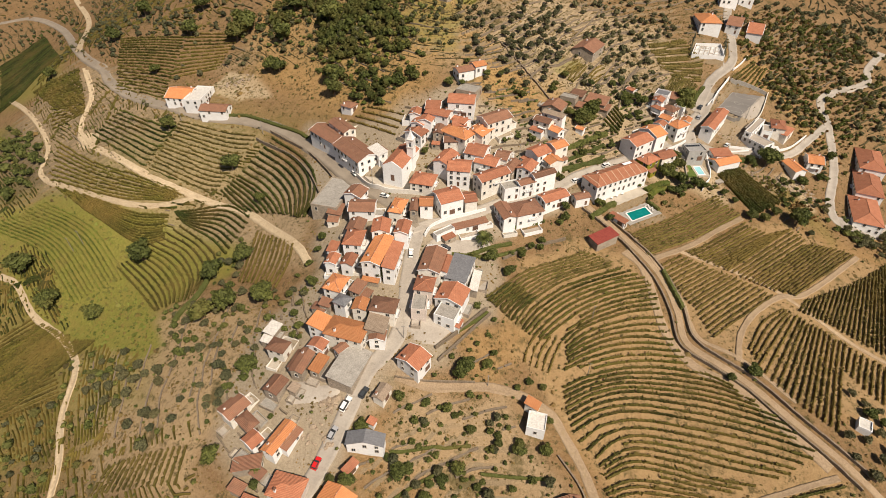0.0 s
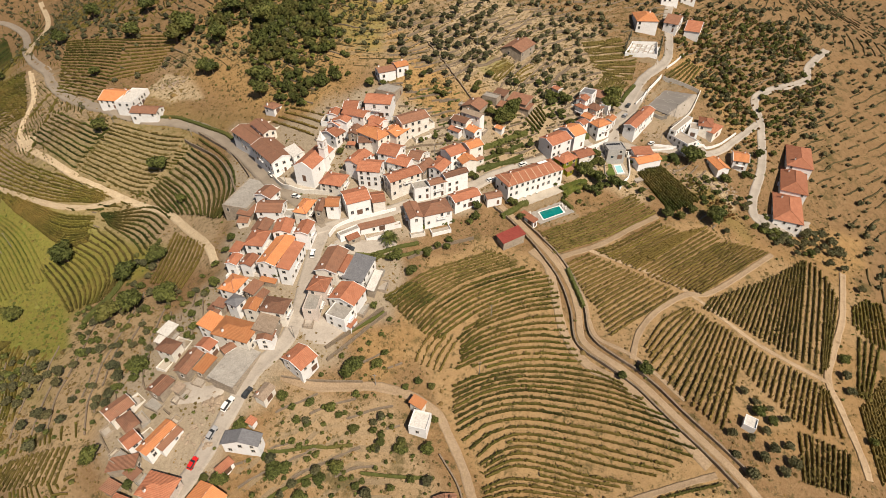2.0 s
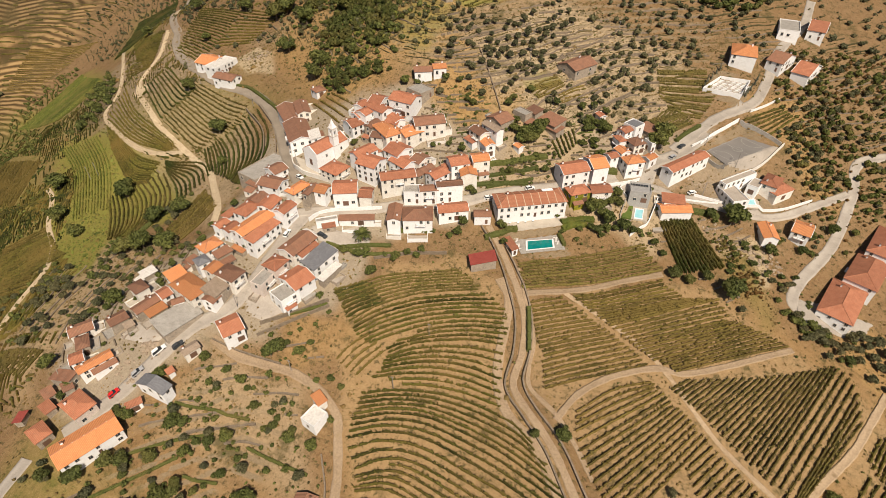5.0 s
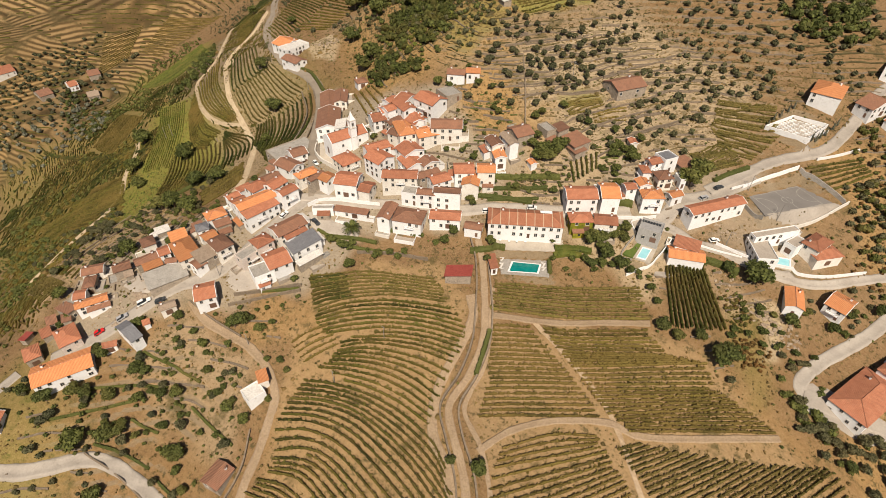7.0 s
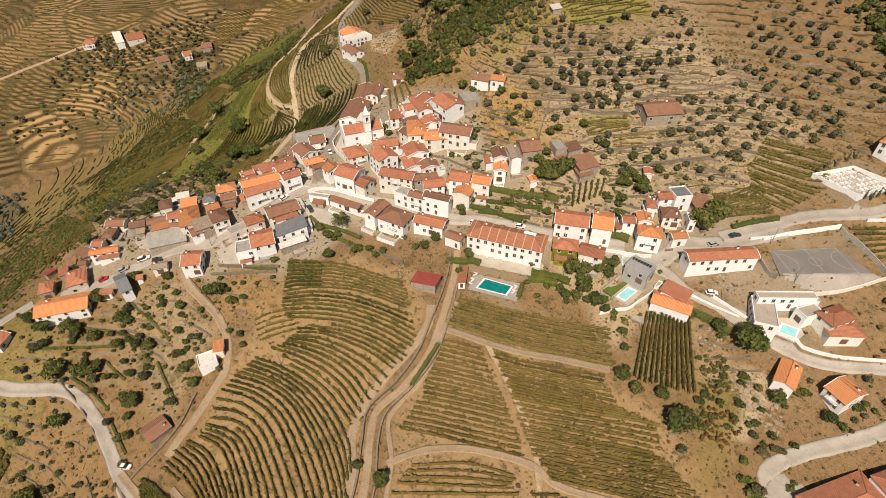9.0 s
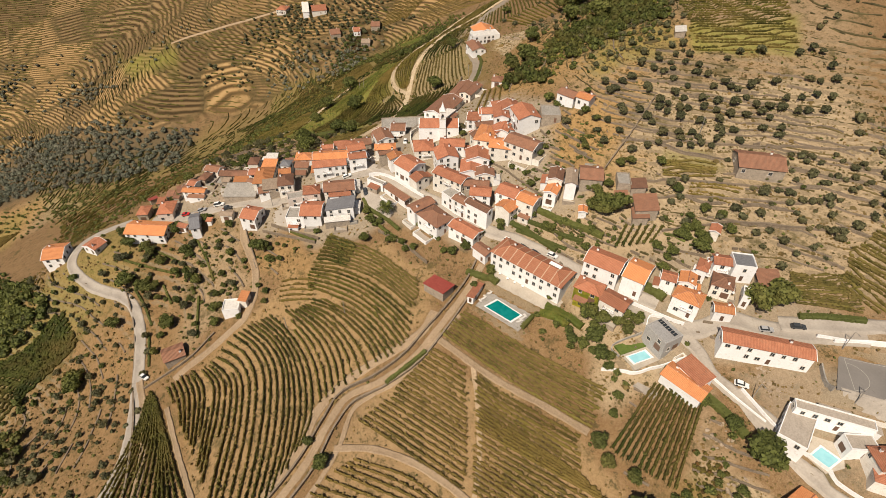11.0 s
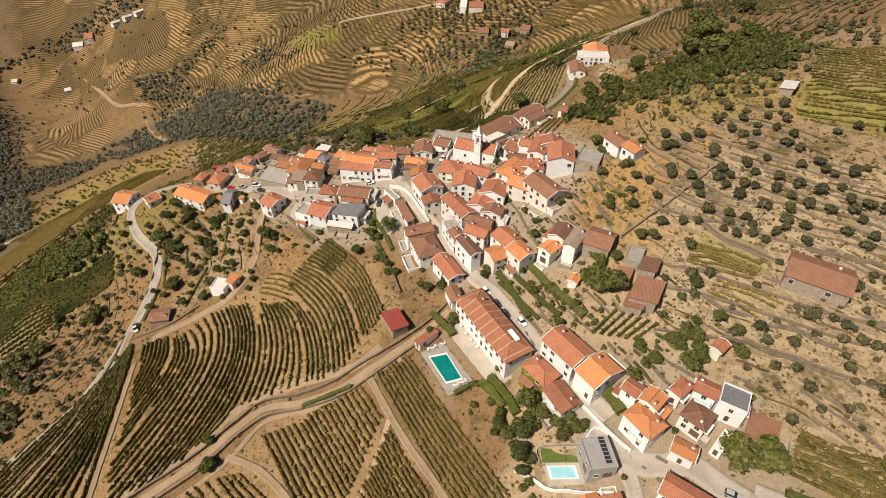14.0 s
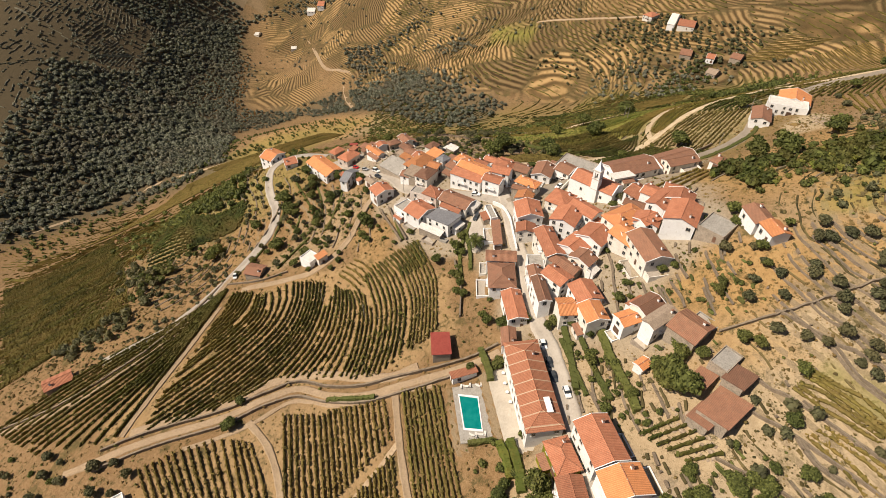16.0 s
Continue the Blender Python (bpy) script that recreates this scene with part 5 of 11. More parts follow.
house(20.2, 204.5, -26.1, 10.8, 9.2, 5.4, "gable", WHITE, RED, 2, 1, "house with a dull red roof in the middle of the village")
house(27.1, 207.7, -23.0, 6.6, 8.5, 5.4, "gable", CREAM, BROWN, 2, 1, "yellow house with a dark brown roof")
house(1.5, 203.7, 63.0, 11.6, 7.4, 6.2, "gable", WHITE, RED, 2, 1, "house with an orange-brown gable roof near the church")
house(7.5, 198.0, -9.1, 10.2, 10.1, 7.6, "gable", WHITE, RED, 3, 1, "white balconied house with a wide orange-red roof")
house(30.1, 202.7, 63.4, 10.9, 5.5, 5.4, "gable", STONE, BROWN, 2, 1, "house with a brown tile roof in the middle lanes")
house(5.0, 215.7, 1.2, 9.3, 6.7, 4.7, "gable", CREAM, BROWN, 2, 1, "house with a low brown roof near the upper lane")
house(10.4, 256.2, 25.0, 9.2, 7.2, 4, "gable", WHITE, BROWN, 1, 1, "white house with a brown roof at the edge of the hill")
house(17.5, 260.0, 29.0, 7.1, 6.8, 4, "gable", WHITE, ORANGE, 1, 1, "white house with an orange roof at the edge of the hill")
house(12.8, 245.9, -26.0, 10.2, 8.6, 3, "flat", STONE, CONCRETE, 1, 1, "unfinished house with a flat concrete roof")
house(62.8, 250.0, -30, 8.0, 5.0, 2.4, "flat", STONE, CONCRETE, 1, 0, "roofless pale stone ruin on a terrace")
house(67.7, 253.1, -32, 7.0, 6.0, 2.6, "shed", STONE, BROWN, 1, 0, "low stone barn with a patched brown tile roof")
house(76.9, 250.0, -32, 11.0, 8.5, 2.7, "shed", STONE, BROWN, 1, 0, "broad low barn with a sagging brown tile roof")
house(69.1, 245.0, -30, 7.0, 5.0, 2.4, "shed", STONE, BROWN, 1, 0, "small stone shed with old brown tiles")
house(79.3, 246.3, -32, 7.0, 6.0, 2.3, "shed", STONE, BROWN, 1, 0, "low shed with weathered brown tiles")
house(65.8, 231.0, -35, 4.5, 3.6, 2.4, "gable", WHITE, ORANGE, 1, 0, "tiny white hut with an orange tile roof")
# buildings up the road and on the hill
house(-46.6, 249.9, 58.4, 6.3, 7.2, 3, "hip", WHITE, BROWN, 1, 1, "small white shed with a hipped brown roof")
house(-148.4, 290.6, -8.2, 15.0, 15.8, 4.7, "gable", WHITE, ORANGE, 2, 1, "white hillside house with an orange tile roof")
house(-137.7, 286.2, 84.0, 18.6, 9.6, 5.1, "flat", WHITE, WHITEMETAL, 2, 1, "white flat-roofed house block on the hillside road")
house(-124.8, 273.6, -5.4, 15.5, 9.6, 4.7, "gable", WHITE, BROWN, 2, 1, "white roadside house with a brown roof")
house(163.0, 341.4, -5.2, 13.1, 17.7, 5.4, "hip", WHITE, ORANGE, 2, 1, "white country house with an orange-red roof")
house(196.3, 344.5, -27.4, 9.4, 19.9, 3.4, "gable", WHITE, RED, 1, 1, "white country house with a red-orange roof")
house(182.6, 344.9, -30.8, 8.9, 17.3, 4.7, "gable", WHITE, BROWN, 2, 1, "country house with a brown roof")
house(204.4, 386.0, -14.4, 9.7, 18.9, 4.7, "gable", WHITE, RED, 2, 1, "white country house with a red roof")
house(188.3, 379.8, 82.8, 20.0, 10.6, 4, "flat", WHITE, CONCRETE, 1, 1, "pale flat-roofed country house")
house(80.5, 296.9, 55.8, 17.0, 13.0, 3.5, "gable", STONE, BROWN, 1, 1, "long ruined barn with old brown tiles on the terraces")
house(97.9, 264.1, -52.6, 5.2, 3.8, 2.5, "gable", CREAM, RED, 1, 0, "small hut with a red tile roof on the terraces")
house(0.7, 320.0, -39.0, 8.4, 5.1, 2.5, "shed", STONE, WHITEMETAL, 1, 0, "small grey hut on the upper terraces")
# the guest house and its neighbours
guest_house = house(77.5, 203.5, 28.1, 30.2, 10.7, 6.5, "hip", WHITE, STRIPED, 2, 1, "long white guest house with a striped orange and cream tile roof")
house(60.4, 192.0, 18.8, 7.6, 5.0, 4, "gable", WHITE, BROWN, 1, 1, "small white house with a brown-red roof beside the lane")
house(66.6, 171.2, -65.5, 6.5, 10.6, 3, "shed", STONE, REDMETAL, 1, 0, "open shed with a flat dark red metal roof")
house(75.2, 182.2, -50.9, 8.7, 3.2, 2.8, "shed", WHITE, RED, 1, 1, "low white pool house with an orange tile roof")
house(95.8, 216.0, 35.6, 9.8, 7.1, 4.7, "hip", IVY, RED, 2, 1, "annex with a red hipped roof and yellow climbing plants")
house(104.6, 220.5, 26.3, 9.4, 7.2, 4.4, "gable", CREAM, RED, 2, 1, "annex with a pinkish tile roof beside the garden")
house(91.5, 224.0, 34.4, 13.1, 9.6, 6.9, "gable", WHITE, RED, 2, 1, "large white house with a red-brown gable roof")
house(100.7, 230.8, 32.7, 8.0, 11.4, 6.9, "gable", WHITE, ORANGE, 2, 1, "white house with an orange roof and wide garage doors")
house(115.8, 239.4, 32.1, 9.3, 7.4, 6.5, "hip", WHITE, ORANGE, 2, 1, "white house with an orange hipped roof and blue-framed windows")
house(110.7, 242.7, -48.1, 6.3, 5.6, 6.2, "gable", WHITE, ORANGE, 2, 1, "back wing of a white house with an orange roof")
house(106.7, 238.7, 43.9, 5.3, 5.2, 5.4, "gable", WHITE, RED, 2, 1, "small white house with a red gable roof in a garden")
house(108.5, 250.7, -53.6, 6.5, 4.0, 4.7, "hip", WHITE, RED, 2, 1, "white house with a hipped red roof on the rise")
house(110.1, 256.3, 55.4, 6.1, 5.6, 5.4, "gable", WHITE, RED, 2, 1, "white house with an orange roof on the rise")
house(113.7, 261.8, -33.0, 6.7, 6.8, 6.2, "flat", WHITE, GREY, 2, 1, "white cubic house with a flat grey terrace roof")
house(115.9, 252.7, -48.0, 7.1, 7.1, 4.7, "hip", CREAM, BROWN, 2, 1, "old house with a dull brown hipped roof")
house(123.2, 247.6, 55.0, 6.4, 4.8, 4, "gable", WHITE, ORANGE, 1, 1, "small white house with an orange roof beside the road")
house(121.0, 266.8, -35.2, 9.3, 7.0, 3, "shed", STONE, BROWN, 1, 1, "open barn with a rusty brown roof")
house(122.3, 257.1, -48.3, 5.5, 2.5, 4, "flat", WHITE, WHITEMETAL, 1, 1, "small white outbuildings with flat roofs")
house(138.9, 249.9, 52.1, 26.3, 6.6, 6.2, "gable", WHITE, RED, 2, 1, "long white school building with a terracotta roof")
house(121.3, 227.1, 5.3, 8.7, 7.4, 4.9, "flat", GREYWALL, PALEGREY, 2, 1, "modern grey house with a flat pale grey roof")
house(136.7, 224.4, 20.0, 13.6, 7.4, 3.5, "gable", WHITE, ORANGE, 1, 1, "white house with a wide orange tile roof")
house(135.6, 228.3, 6.2, 9.8, 6.3, 4, "shed", WHITE, RED, 1, 1, "white house wing with a red tile roof")
house(160.6, 242.9, 28.7, 7.6, 13.0, 4.7, "flat", WHITE, BEIGE, 2, 1, "modern white house with flat beige roof terraces")
house(162.7, 253.1, -43.0, 3.4, 20.2, 4.7, "flat", WHITE, BEIGE, 2, 1, "modern white house wing with a flat beige roof")
house(171.0, 254.7, -25.9, 4.7, 7.7, 4, "flat", WHITE, BEIGE, 1, 1, "modern white garden wing with a flat beige roof")
house(177.8, 258.0, 67.7, 11.2, 7.4, 5.4, "hip", CREAM, RED, 2, 1, "house with a red pagoda-like hipped roof")
house(181.4, 256.8, -45.2, 7.5, 12.2, 4, "hip", CREAM, RED, 1, 1, "lower wing with a red hipped tile roof")
house(176.5, 230.7, -81.0, 11.3, 6.7, 4, "gable", WHITE, ORANGE, 1, 1, "small white house with an orange roof below the lane")
house(191.4, 239.0, -18.4, 7.8, 10.6, 4.7, "gable", WHITE, ORANGE, 2, 1, "white house with a bright orange gable roof in a garden")
house(228.4, 247.9, 65.3, 23.9, 12.5, 4.9, "hip", WHITE, RED, 2, 1, "large white house with a red hipped roof in a row")
house(218.3, 230.4, 64.3, 24.3, 12.5, 4.9, "hip", WHITE, RED, 2, 1, "large white house with a red hipped roof in a row")
house(206.1, 210.1, 65.9, 25.0, 13.0, 4.9, "hip", WHITE, RED, 2, 1, "large white house with a red hipped roof in a row")
# huts among the vines
house(30.1, 101.5, 60.0, 3.8, 5.1, 3.8, "shed", CREAM, ORANGE, 1, 1, "hut with a small orange roof beside the vines")
house(30.9, 96.1, 75.1, 6.4, 6.0, 3.6, "flat", WHITE, WHITEMETAL, 1, 1, "ruined whitewashed hut beside the vines")
house(39.4, 71.5, -81.9, 8.2, 7.4, 3, "gable", STONE, BROWN, 1, 1, "long stone hut with a brown tile roof above the road")
house(140.6, 97.2, 55.4, 4.4, 3.9, 2.5, "flat", WHITE, WHITEMETAL, 1, 0, "small white block hut between the olive trees")
house(109.0, 23.1, -31.7, 10.7, 6.6, 3, "gable", STONE, RED, 1, 1, "long stone barn with a red tile roof on the lower slope")
house(-877.2, -479.5, -71.8, 14.9, 31.2, 5.4, "gable", WHITE, RED, 2, 1, "far farmhouse with a red roof")
house(-874.8, -506.0, -73.0, 18.1, 24.5, 4, "gable", WHITE, WHITEMETAL, 1, 1, "far white farm building")
house(-812.5, -617.0, -81.1, 10.8, 15.8, 4, "gable", CREAM, WHITEMETAL, 1, 1, "far farmhouse with a pale roof")
house(-566.1, 247.1, 83.3, 20.0, 23.7, 4, "gable", CREAM, RED, 1, 1, "far farmhouse with a red roof")
house(-497.7, 251.9, 84.3, 13.0, 19.9, 4, "gable", STONE, BROWN, 1, 1, "far old barn with a brown roof")
house(-489.2, 278.0, 80.7, 9.2, 16.0, 4.7, "gable", WHITE, RED, 2, 1, "far white farmhouse with a red roof")
house(-457.2, 281.7, 66.0, 11.3, 15.9, 4, "gable", STONE, OLDGREY, 1, 1, "far old barn with a pale roof")
house(-864.7, -407.6, -36.5, 24.9, 10.7, 3, "gable", WHITE, WHITEMETAL, 1, 1, "long white shed on the far hillside")
house(-856.5, -377.5, -35.3, 24.6, 10.5, 3, "gable", WHITE, WHITEMETAL, 1, 1, "long white shed on the far hillside")
house(-850.2, -349.3, -32.6, 27.8, 10.0, 3, "gable", WHITE, WHITEMETAL, 1, 1, "long white shed on the far hillside")
house(-577.8, 231.7, 80.0, 9.0, 40.0, 4, "gable", WHITE, WHITEMETAL, 1, 1, "far long white farm building")
house(-491.2, 304.4, 70.0, 12.0, 18.0, 4, "gable", STONE, BROWN, 1, 1, "far old barn with a brown roof")
house(-591.4, 203.2, 60.0, 14.0, 18.0, 5, "hip", CREAM, RED, 2, 1, "far farmhouse with a red hipped roof")
house(-784.4, -505.4, -60.0, 12.0, 16.0, 4, "gable", WHITE, WHITEMETAL, 1, 1, "far white farm building")
# roads and paths
road([(-798.1, -474.2), (-769.8, -447.2), (-647.7, -348.0), (-630.7, -299.7), (-618.8, -267.0), (-580.8, -263.6), (-458.5, -175.1)], 5.0, SAND, 'pale winding road on the far hillside')
road([(-526.4, -445.6), (-535.7, -404.9), (-526.5, -358.7), (-539.9, -320.6), (-514.2, -257.3)], 4.0, SAND, 'pale track on the far hillside')
road([(-625.6, 49.6), (-601.5, 135.5), (-597.0, 202.7)], 4.0, SAND, 'pale track on the far hillside')
road([(-45.6, 65.2), (-40.0, 75.5), (-34.6, 86.6), (-29.8, 97.4), (-25.0, 109.4), (-16.6, 120.2), (-13.8, 132.3), (-12.9, 146.7), (-11.1, 162.5), (-8.7, 172.4)], 5.5, CONCRETE_ROAD, 'pale worn village street')
road([(-8.7, 172.4), (-19.8, 183.9), (-31.8, 195.6), (-45.1, 210.3), (-62.2, 231.9), (-83.9, 253.4), (-108.9, 267.7), (-140.2, 277.1), (-187.8, 306.7), (-214.3, 331.4), (-225.6, 347.5), (-262.9, 386.4), (-351.2, 507.2), (-415.5, 564.4), (-457.7, 571.4)], 6.0, ASPHALT, 'grey asphalt road along the hillside')
road([(-262.9, 386.4), (-318.4, 498.5), (-377.5, 585.1)], 4.5, TRACK, 'pale side road on the hillside')
road([(-25.7, 162.3), (-12.3, 169.5), (8.2, 179.0), (23.2, 186.8), (39.9, 194.2), (51.1, 199.3), (61.4, 205.7), (76.2, 213.1), (88.8, 219.4), (100.7, 226.3), (110.7, 233.0)], 5.0, CONCRETE_ROAD, 'pale concrete street between the houses')
road([(104.6, 224.7), (116.8, 230.9), (123.4, 238.1), (125.5, 249.2), (132.0, 255.7), (138.3, 263.6), (142.5, 270.7), (148.8, 280.2)], 6.0, CONCRETE_ROAD, 'pale road past the school')
road([(121.4, 233.9), (129.9, 235.0), (137.1, 234.2), (146.8, 237.1), (155.2, 240.1), (161.3, 241.8)], 4.0, CONCRETE_ROAD, 'narrow pale lane with white walls')
road([(133.5, 261.6), (141.0, 274.2), (152.0, 291.5), (168.9, 308.8), (175.9, 326.9), (183.2, 358.9), (197.9, 391.7), (205.2, 425.0)], 5.0, CONCRETE_ROAD, 'pale road up to the cemetery')
road([(298.6, 362.7), (272.4, 334.9), (262.0, 318.6), (222.8, 295.8), (216.7, 273.1), (206.2, 241.6), (189.8, 212.9), (188.7, 199.1), (215.3, 205.8)], 4.5, CONCRETE_ROAD, 'pale country road')
road([(214.7, 272.6), (198.2, 258.4), (180.3, 243.7), (160.1, 237.8), (144.4, 237.4)], 3.6, CONCRETE_ROAD, 'pale lane between walls')
road([(63.7, 190.4), (70.9, 181.9), (77.7, 171.9), (83.8, 162.3), (88.5, 152.6), (90.5, 140.8), (90.3, 128.6), (97.5, 120.1), (107.6, 110.5), (118.7, 95.4), (132.6, 77.9), (139.1, 68.5)], 2.6, DIRT, 'dirt track between stone walls')
road([(-15.5, 108.5), (-4.2, 105.9), (13.0, 107.6), (19.7, 107.3), (28.3, 105.2), (36.5, 100.2), (40.4, 93.2), (44.6, 84.1), (47.2, 75.9), (49.5, 70.4)], 3.0, DIRT, 'narrow lane along the vineyard')
road([(-51.2, 55.4), (-49.8, 35.1), (-36.0, 28.0), (-20.5, 35.8), (-3.4, 52.1), (12.8, 56.4), (40.4, 55.4), (70.2, 52.9), (85.8, 45.6), (97.2, 35.9)], 4.5, CONCRETE_ROAD, 'pale road along the slope')
road([(39.6, 56.0), (66.1, 59.2), (93.7, 55.6), (117.7, 41.4), (132.5, 15.1)], 2.6, DIRT, 'dirt road below the vineyard')
road([(-244.4, 358.0), (-224.0, 322.8), (-222.7, 302.2), (-212.4, 283.0), (-178.7, 257.0), (-153.0, 239.0), (-125.1, 225.0), (-96.8, 209.1), (-77.8, 190.8), (-62.0, 174.1), (-54.6, 161.7)], 3.4, TRACK, 'sandy farm track')
road([(-326.9, 380.6), (-274.0, 329.3), (-245.5, 294.4), (-241.1, 273.2), (-205.6, 248.2), (-172.9, 230.0), (-148.5, 222.7), (-125.1, 225.0)], 2.8, TRACK, 'sandy farm track')
road([(-238.8, 209.9), (-221.5, 199.6), (-199.8, 177.7), (-174.7, 160.2), (-156.1, 140.9), (-150.8, 118.0), (-141.6, 99.2), (-139.4, 87.4)], 3.0, TRACK, 'sandy farm track')
road([(85.6, 163.1), (102.3, 172.6), (119.7, 184.0), (135.4, 192.9)], 2.2, DIRT, 'sandy strip between the vine blocks')
road([(99.8, 170.6), (117.4, 164.9), (136.4, 155.0), (153.8, 137.5), (160.6, 131.3)], 1.6, SAND, 'narrow sandy path through the vines')
road([(106.5, 120.0), (111.5, 130.9), (119.0, 139.9), (127.9, 146.9), (137.5, 152.4), (146.6, 153.8), (162.0, 162.8), (184.8, 178.6)], 2.2, DIRT, 'sandy strip between the vine blocks')
road([(80.4, 173.7), (85.8, 162.8), (93.0, 147.7), (94.0, 136.9), (96.0, 129.0), (106.3, 121.9), (114.5, 113.3), (120.9, 104.6)], 1.5, DIRT, 'sandy edge of the vine blocks')
road([(123.5, 80.3), (106.6, 76.6), (81.3, 70.9), (60.3, 67.2)], 1.8, DIRT, 'sandy track through the vines')
road([(121.9, 82.6), (103.6, 108.2), (91.1, 117.7), (83.8, 131.8), (81.2, 157.1), (74.9, 166.5)], 3.4, DIRT, 'broad sandy track below the vines')
road([(-53.5, -344.2), (-105.5, -335.0), (-158.6, -321.9), (-215.3, -297.2), (-244.9, -229.5)], 4.0, SAND, 'pale track along the valley foot')
# paved yards
yard([(-14.3, 130.0), (-4.6, 130.7), (3.5, 126.1), (-2.5, 119.9), (-9.4, 121.7)], CONCRETE_ROAD, "concrete yard beside the street")
yard([(-51.1, 99.8), (-47.6, 107.1), (-33.7, 103.2), (-35.2, 100.5), (-42.5, 99.2)], CONCRETE_ROAD, "old concrete terrace")
yard([(-5.1, 164.7), (17.9, 169.0), (20.0, 165.2), (3.9, 159.1), (-2.8, 159.5)], CONCRETE_ROAD, "concrete yard with a palm")
yard([(188.4, 204.8), (197.7, 208.4), (219.5, 208.6), (212.7, 197.7), (188.4, 193.5)], CONCRETE_ROAD, "concrete yard in front of the row houses")
yard([(-222.0, 294.0), (-203.0, 284.0), (-201.0, 273.0), (-216.0, 281.0)], TRACK, "pale sandy turning place beside the track")
# vineyards
ROWS_TOP = [[(16.6, 140.8), (24.3, 148.2), (34.7, 156.3), (48.0, 162.1), (59.9, 166.5)], [(27.0, 131.3), (33.6, 140.8), (43.9, 149.6), (54.9, 155.1), (69.6, 160.0)]]
ROWS_UPPER = [[(28.2, 130.3), (35.0, 139.3), (45.9, 148.0), (58.0, 153.6), (72.8, 158.4)], [(31.7, 127.6), (39.2, 136.2), (50.7, 144.7), (66.0, 151.0), (80.5, 154.2)], [(38.7, 126.4), (47.8, 133.2), (57.2, 139.7), (70.2, 144.6), (83.4, 147.3)], [(44.9, 125.8), (52.0, 131.9), (61.5, 136.3), (72.2, 139.7), (84.2, 141.5)]]
ROWS_MIDDLE = [[(44.9, 123.8), (52.4, 129.8), (62.1, 134.0), (72.8, 136.9), (84.0, 138.0)], [(44.7, 119.9), (53.2, 124.6), (63.5, 128.6), (74.0, 130.0), (85.5, 129.1)], [(41.6, 111.5), (51.3, 116.1), (63.4, 119.7), (75.5, 120.8), (88.2, 119.6)]]
ROWS_CENTRE = [[(41.8, 109.5), (52.0, 114.2), (64.6, 117.6), (77.4, 118.2), (92.0, 115.4), (101.0, 110.2)], [(42.1, 100.6), (53.4, 106.6), (67.1, 109.4), (86.2, 106.7), (100.5, 102.2), (114.3, 96.6)], [(43.4, 94.9), (53.5, 100.4), (66.9, 102.7), (85.5, 99.4), (102.9, 94.2), (119.0, 88.0)]]
ROWS_FOOT = [[(44.8, 91.8), (54.0, 97.6), (66.8, 99.7), (85.2, 96.4), (102.5, 91.6), (117.8, 85.6)], [(49.5, 87.2), (57.0, 92.6), (66.7, 94.7), (83.0, 91.8), (99.5, 86.6), (112.6, 82.4)], [(51.0, 82.2), (61.7, 86.5), (73.3, 84.9), (84.0, 81.8), (97.4, 78.7)], [(50.3, 75.0), (60.5, 77.4), (71.5, 76.6), (81.5, 75.0)], [(51.0, 67.6), (59.6, 69.8), (67.8, 71.2)]]
vineyard(ROWS_TOP, 1.6, 1.1, 0.55, 0.07, VINE_YELLOW, "upper rows of yellowing vines below the yard")
vineyard(ROWS_UPPER, 2.1, 1.25, 0.58, 0.06, VINE_MID, "terraced rows of vines on the upper slope", ragged=0.2)
vineyard(ROWS_MIDDLE, 2.15, 1.3, 0.6, 0.05, VINE_MID, "curved contour rows of green vines", ragged=0.25)
vineyard(ROWS_CENTRE, 2.3, 1.3, 0.6, 0.05, VINE_MID, "curved contour rows of green vines", ragged=0.2)
vineyard(ROWS_FOOT, 2.35, 1.3, 0.6, 0.05, VINE_MID, "curved contour rows of green vines at the foot of the slope", ragged=0.12)
vineyard([[(17.2, 139.6), (21.0, 143.6), (27.0, 149.6)], [(26.0, 132.8), (29.0, 137.4), (35.5, 143.4)]], 1.6, 1.3, 0.7, 0.04, VINE_GREEN, "greener ends of the upper vine rows")
vineyard([[(28.7, 116.8), (31.1, 123.4), (35.6, 129.7)], [(37.2, 114.2), (40.1, 120.6), (43.4, 126.1)]], 2.5, 1.0, 0.7, 0.15, VINE_DRY, "short rows of dry vines beside the path")
vineyard([[(132.0, 10.0), (97.5, 34.6), (78.5, 47.5), (61.8, 56.2), (47.5, 60.2)], [(136.0, 48.0), (107.5, 61.0), (87.1, 63.8), (68.7, 64.6), (50.8, 62.0)], [(126.0, 78.0), (107.1, 74.6), (85.0, 69.5), (70.0, 66.4), (54.0, 63.2)]], 2.35, 1.3, 0.65, 0.04, VINE_MID, "straight rows of vines beside the dirt road")
vineyard([[(88.6, 160.2), (99.7, 167.7)], [(92.3, 152.0), (110.3, 163.6)], [(97.4, 141.2), (122.6, 158.4)], [(101.0, 130.1), (134.3, 152.9)]], 1.85, 1.2, 0.72, 0.04, VINE_DRY, "rows of dry yellowing vines")
vineyard([[(103.3, 169.8), (135.6, 189.8)], [(112.5, 166.0), (144.8, 184.7)], [(118.7, 163.2), (157.3, 189.3)], [(126.6, 158.7), (161.9, 181.9)], [(135.5, 154.8), (173.1, 181.2)], [(143.8, 153.5), (183.1, 179.5)]], 1.85, 1.2, 0.72, 0.04, VINE_DRY, "rows of dry yellowing vines")
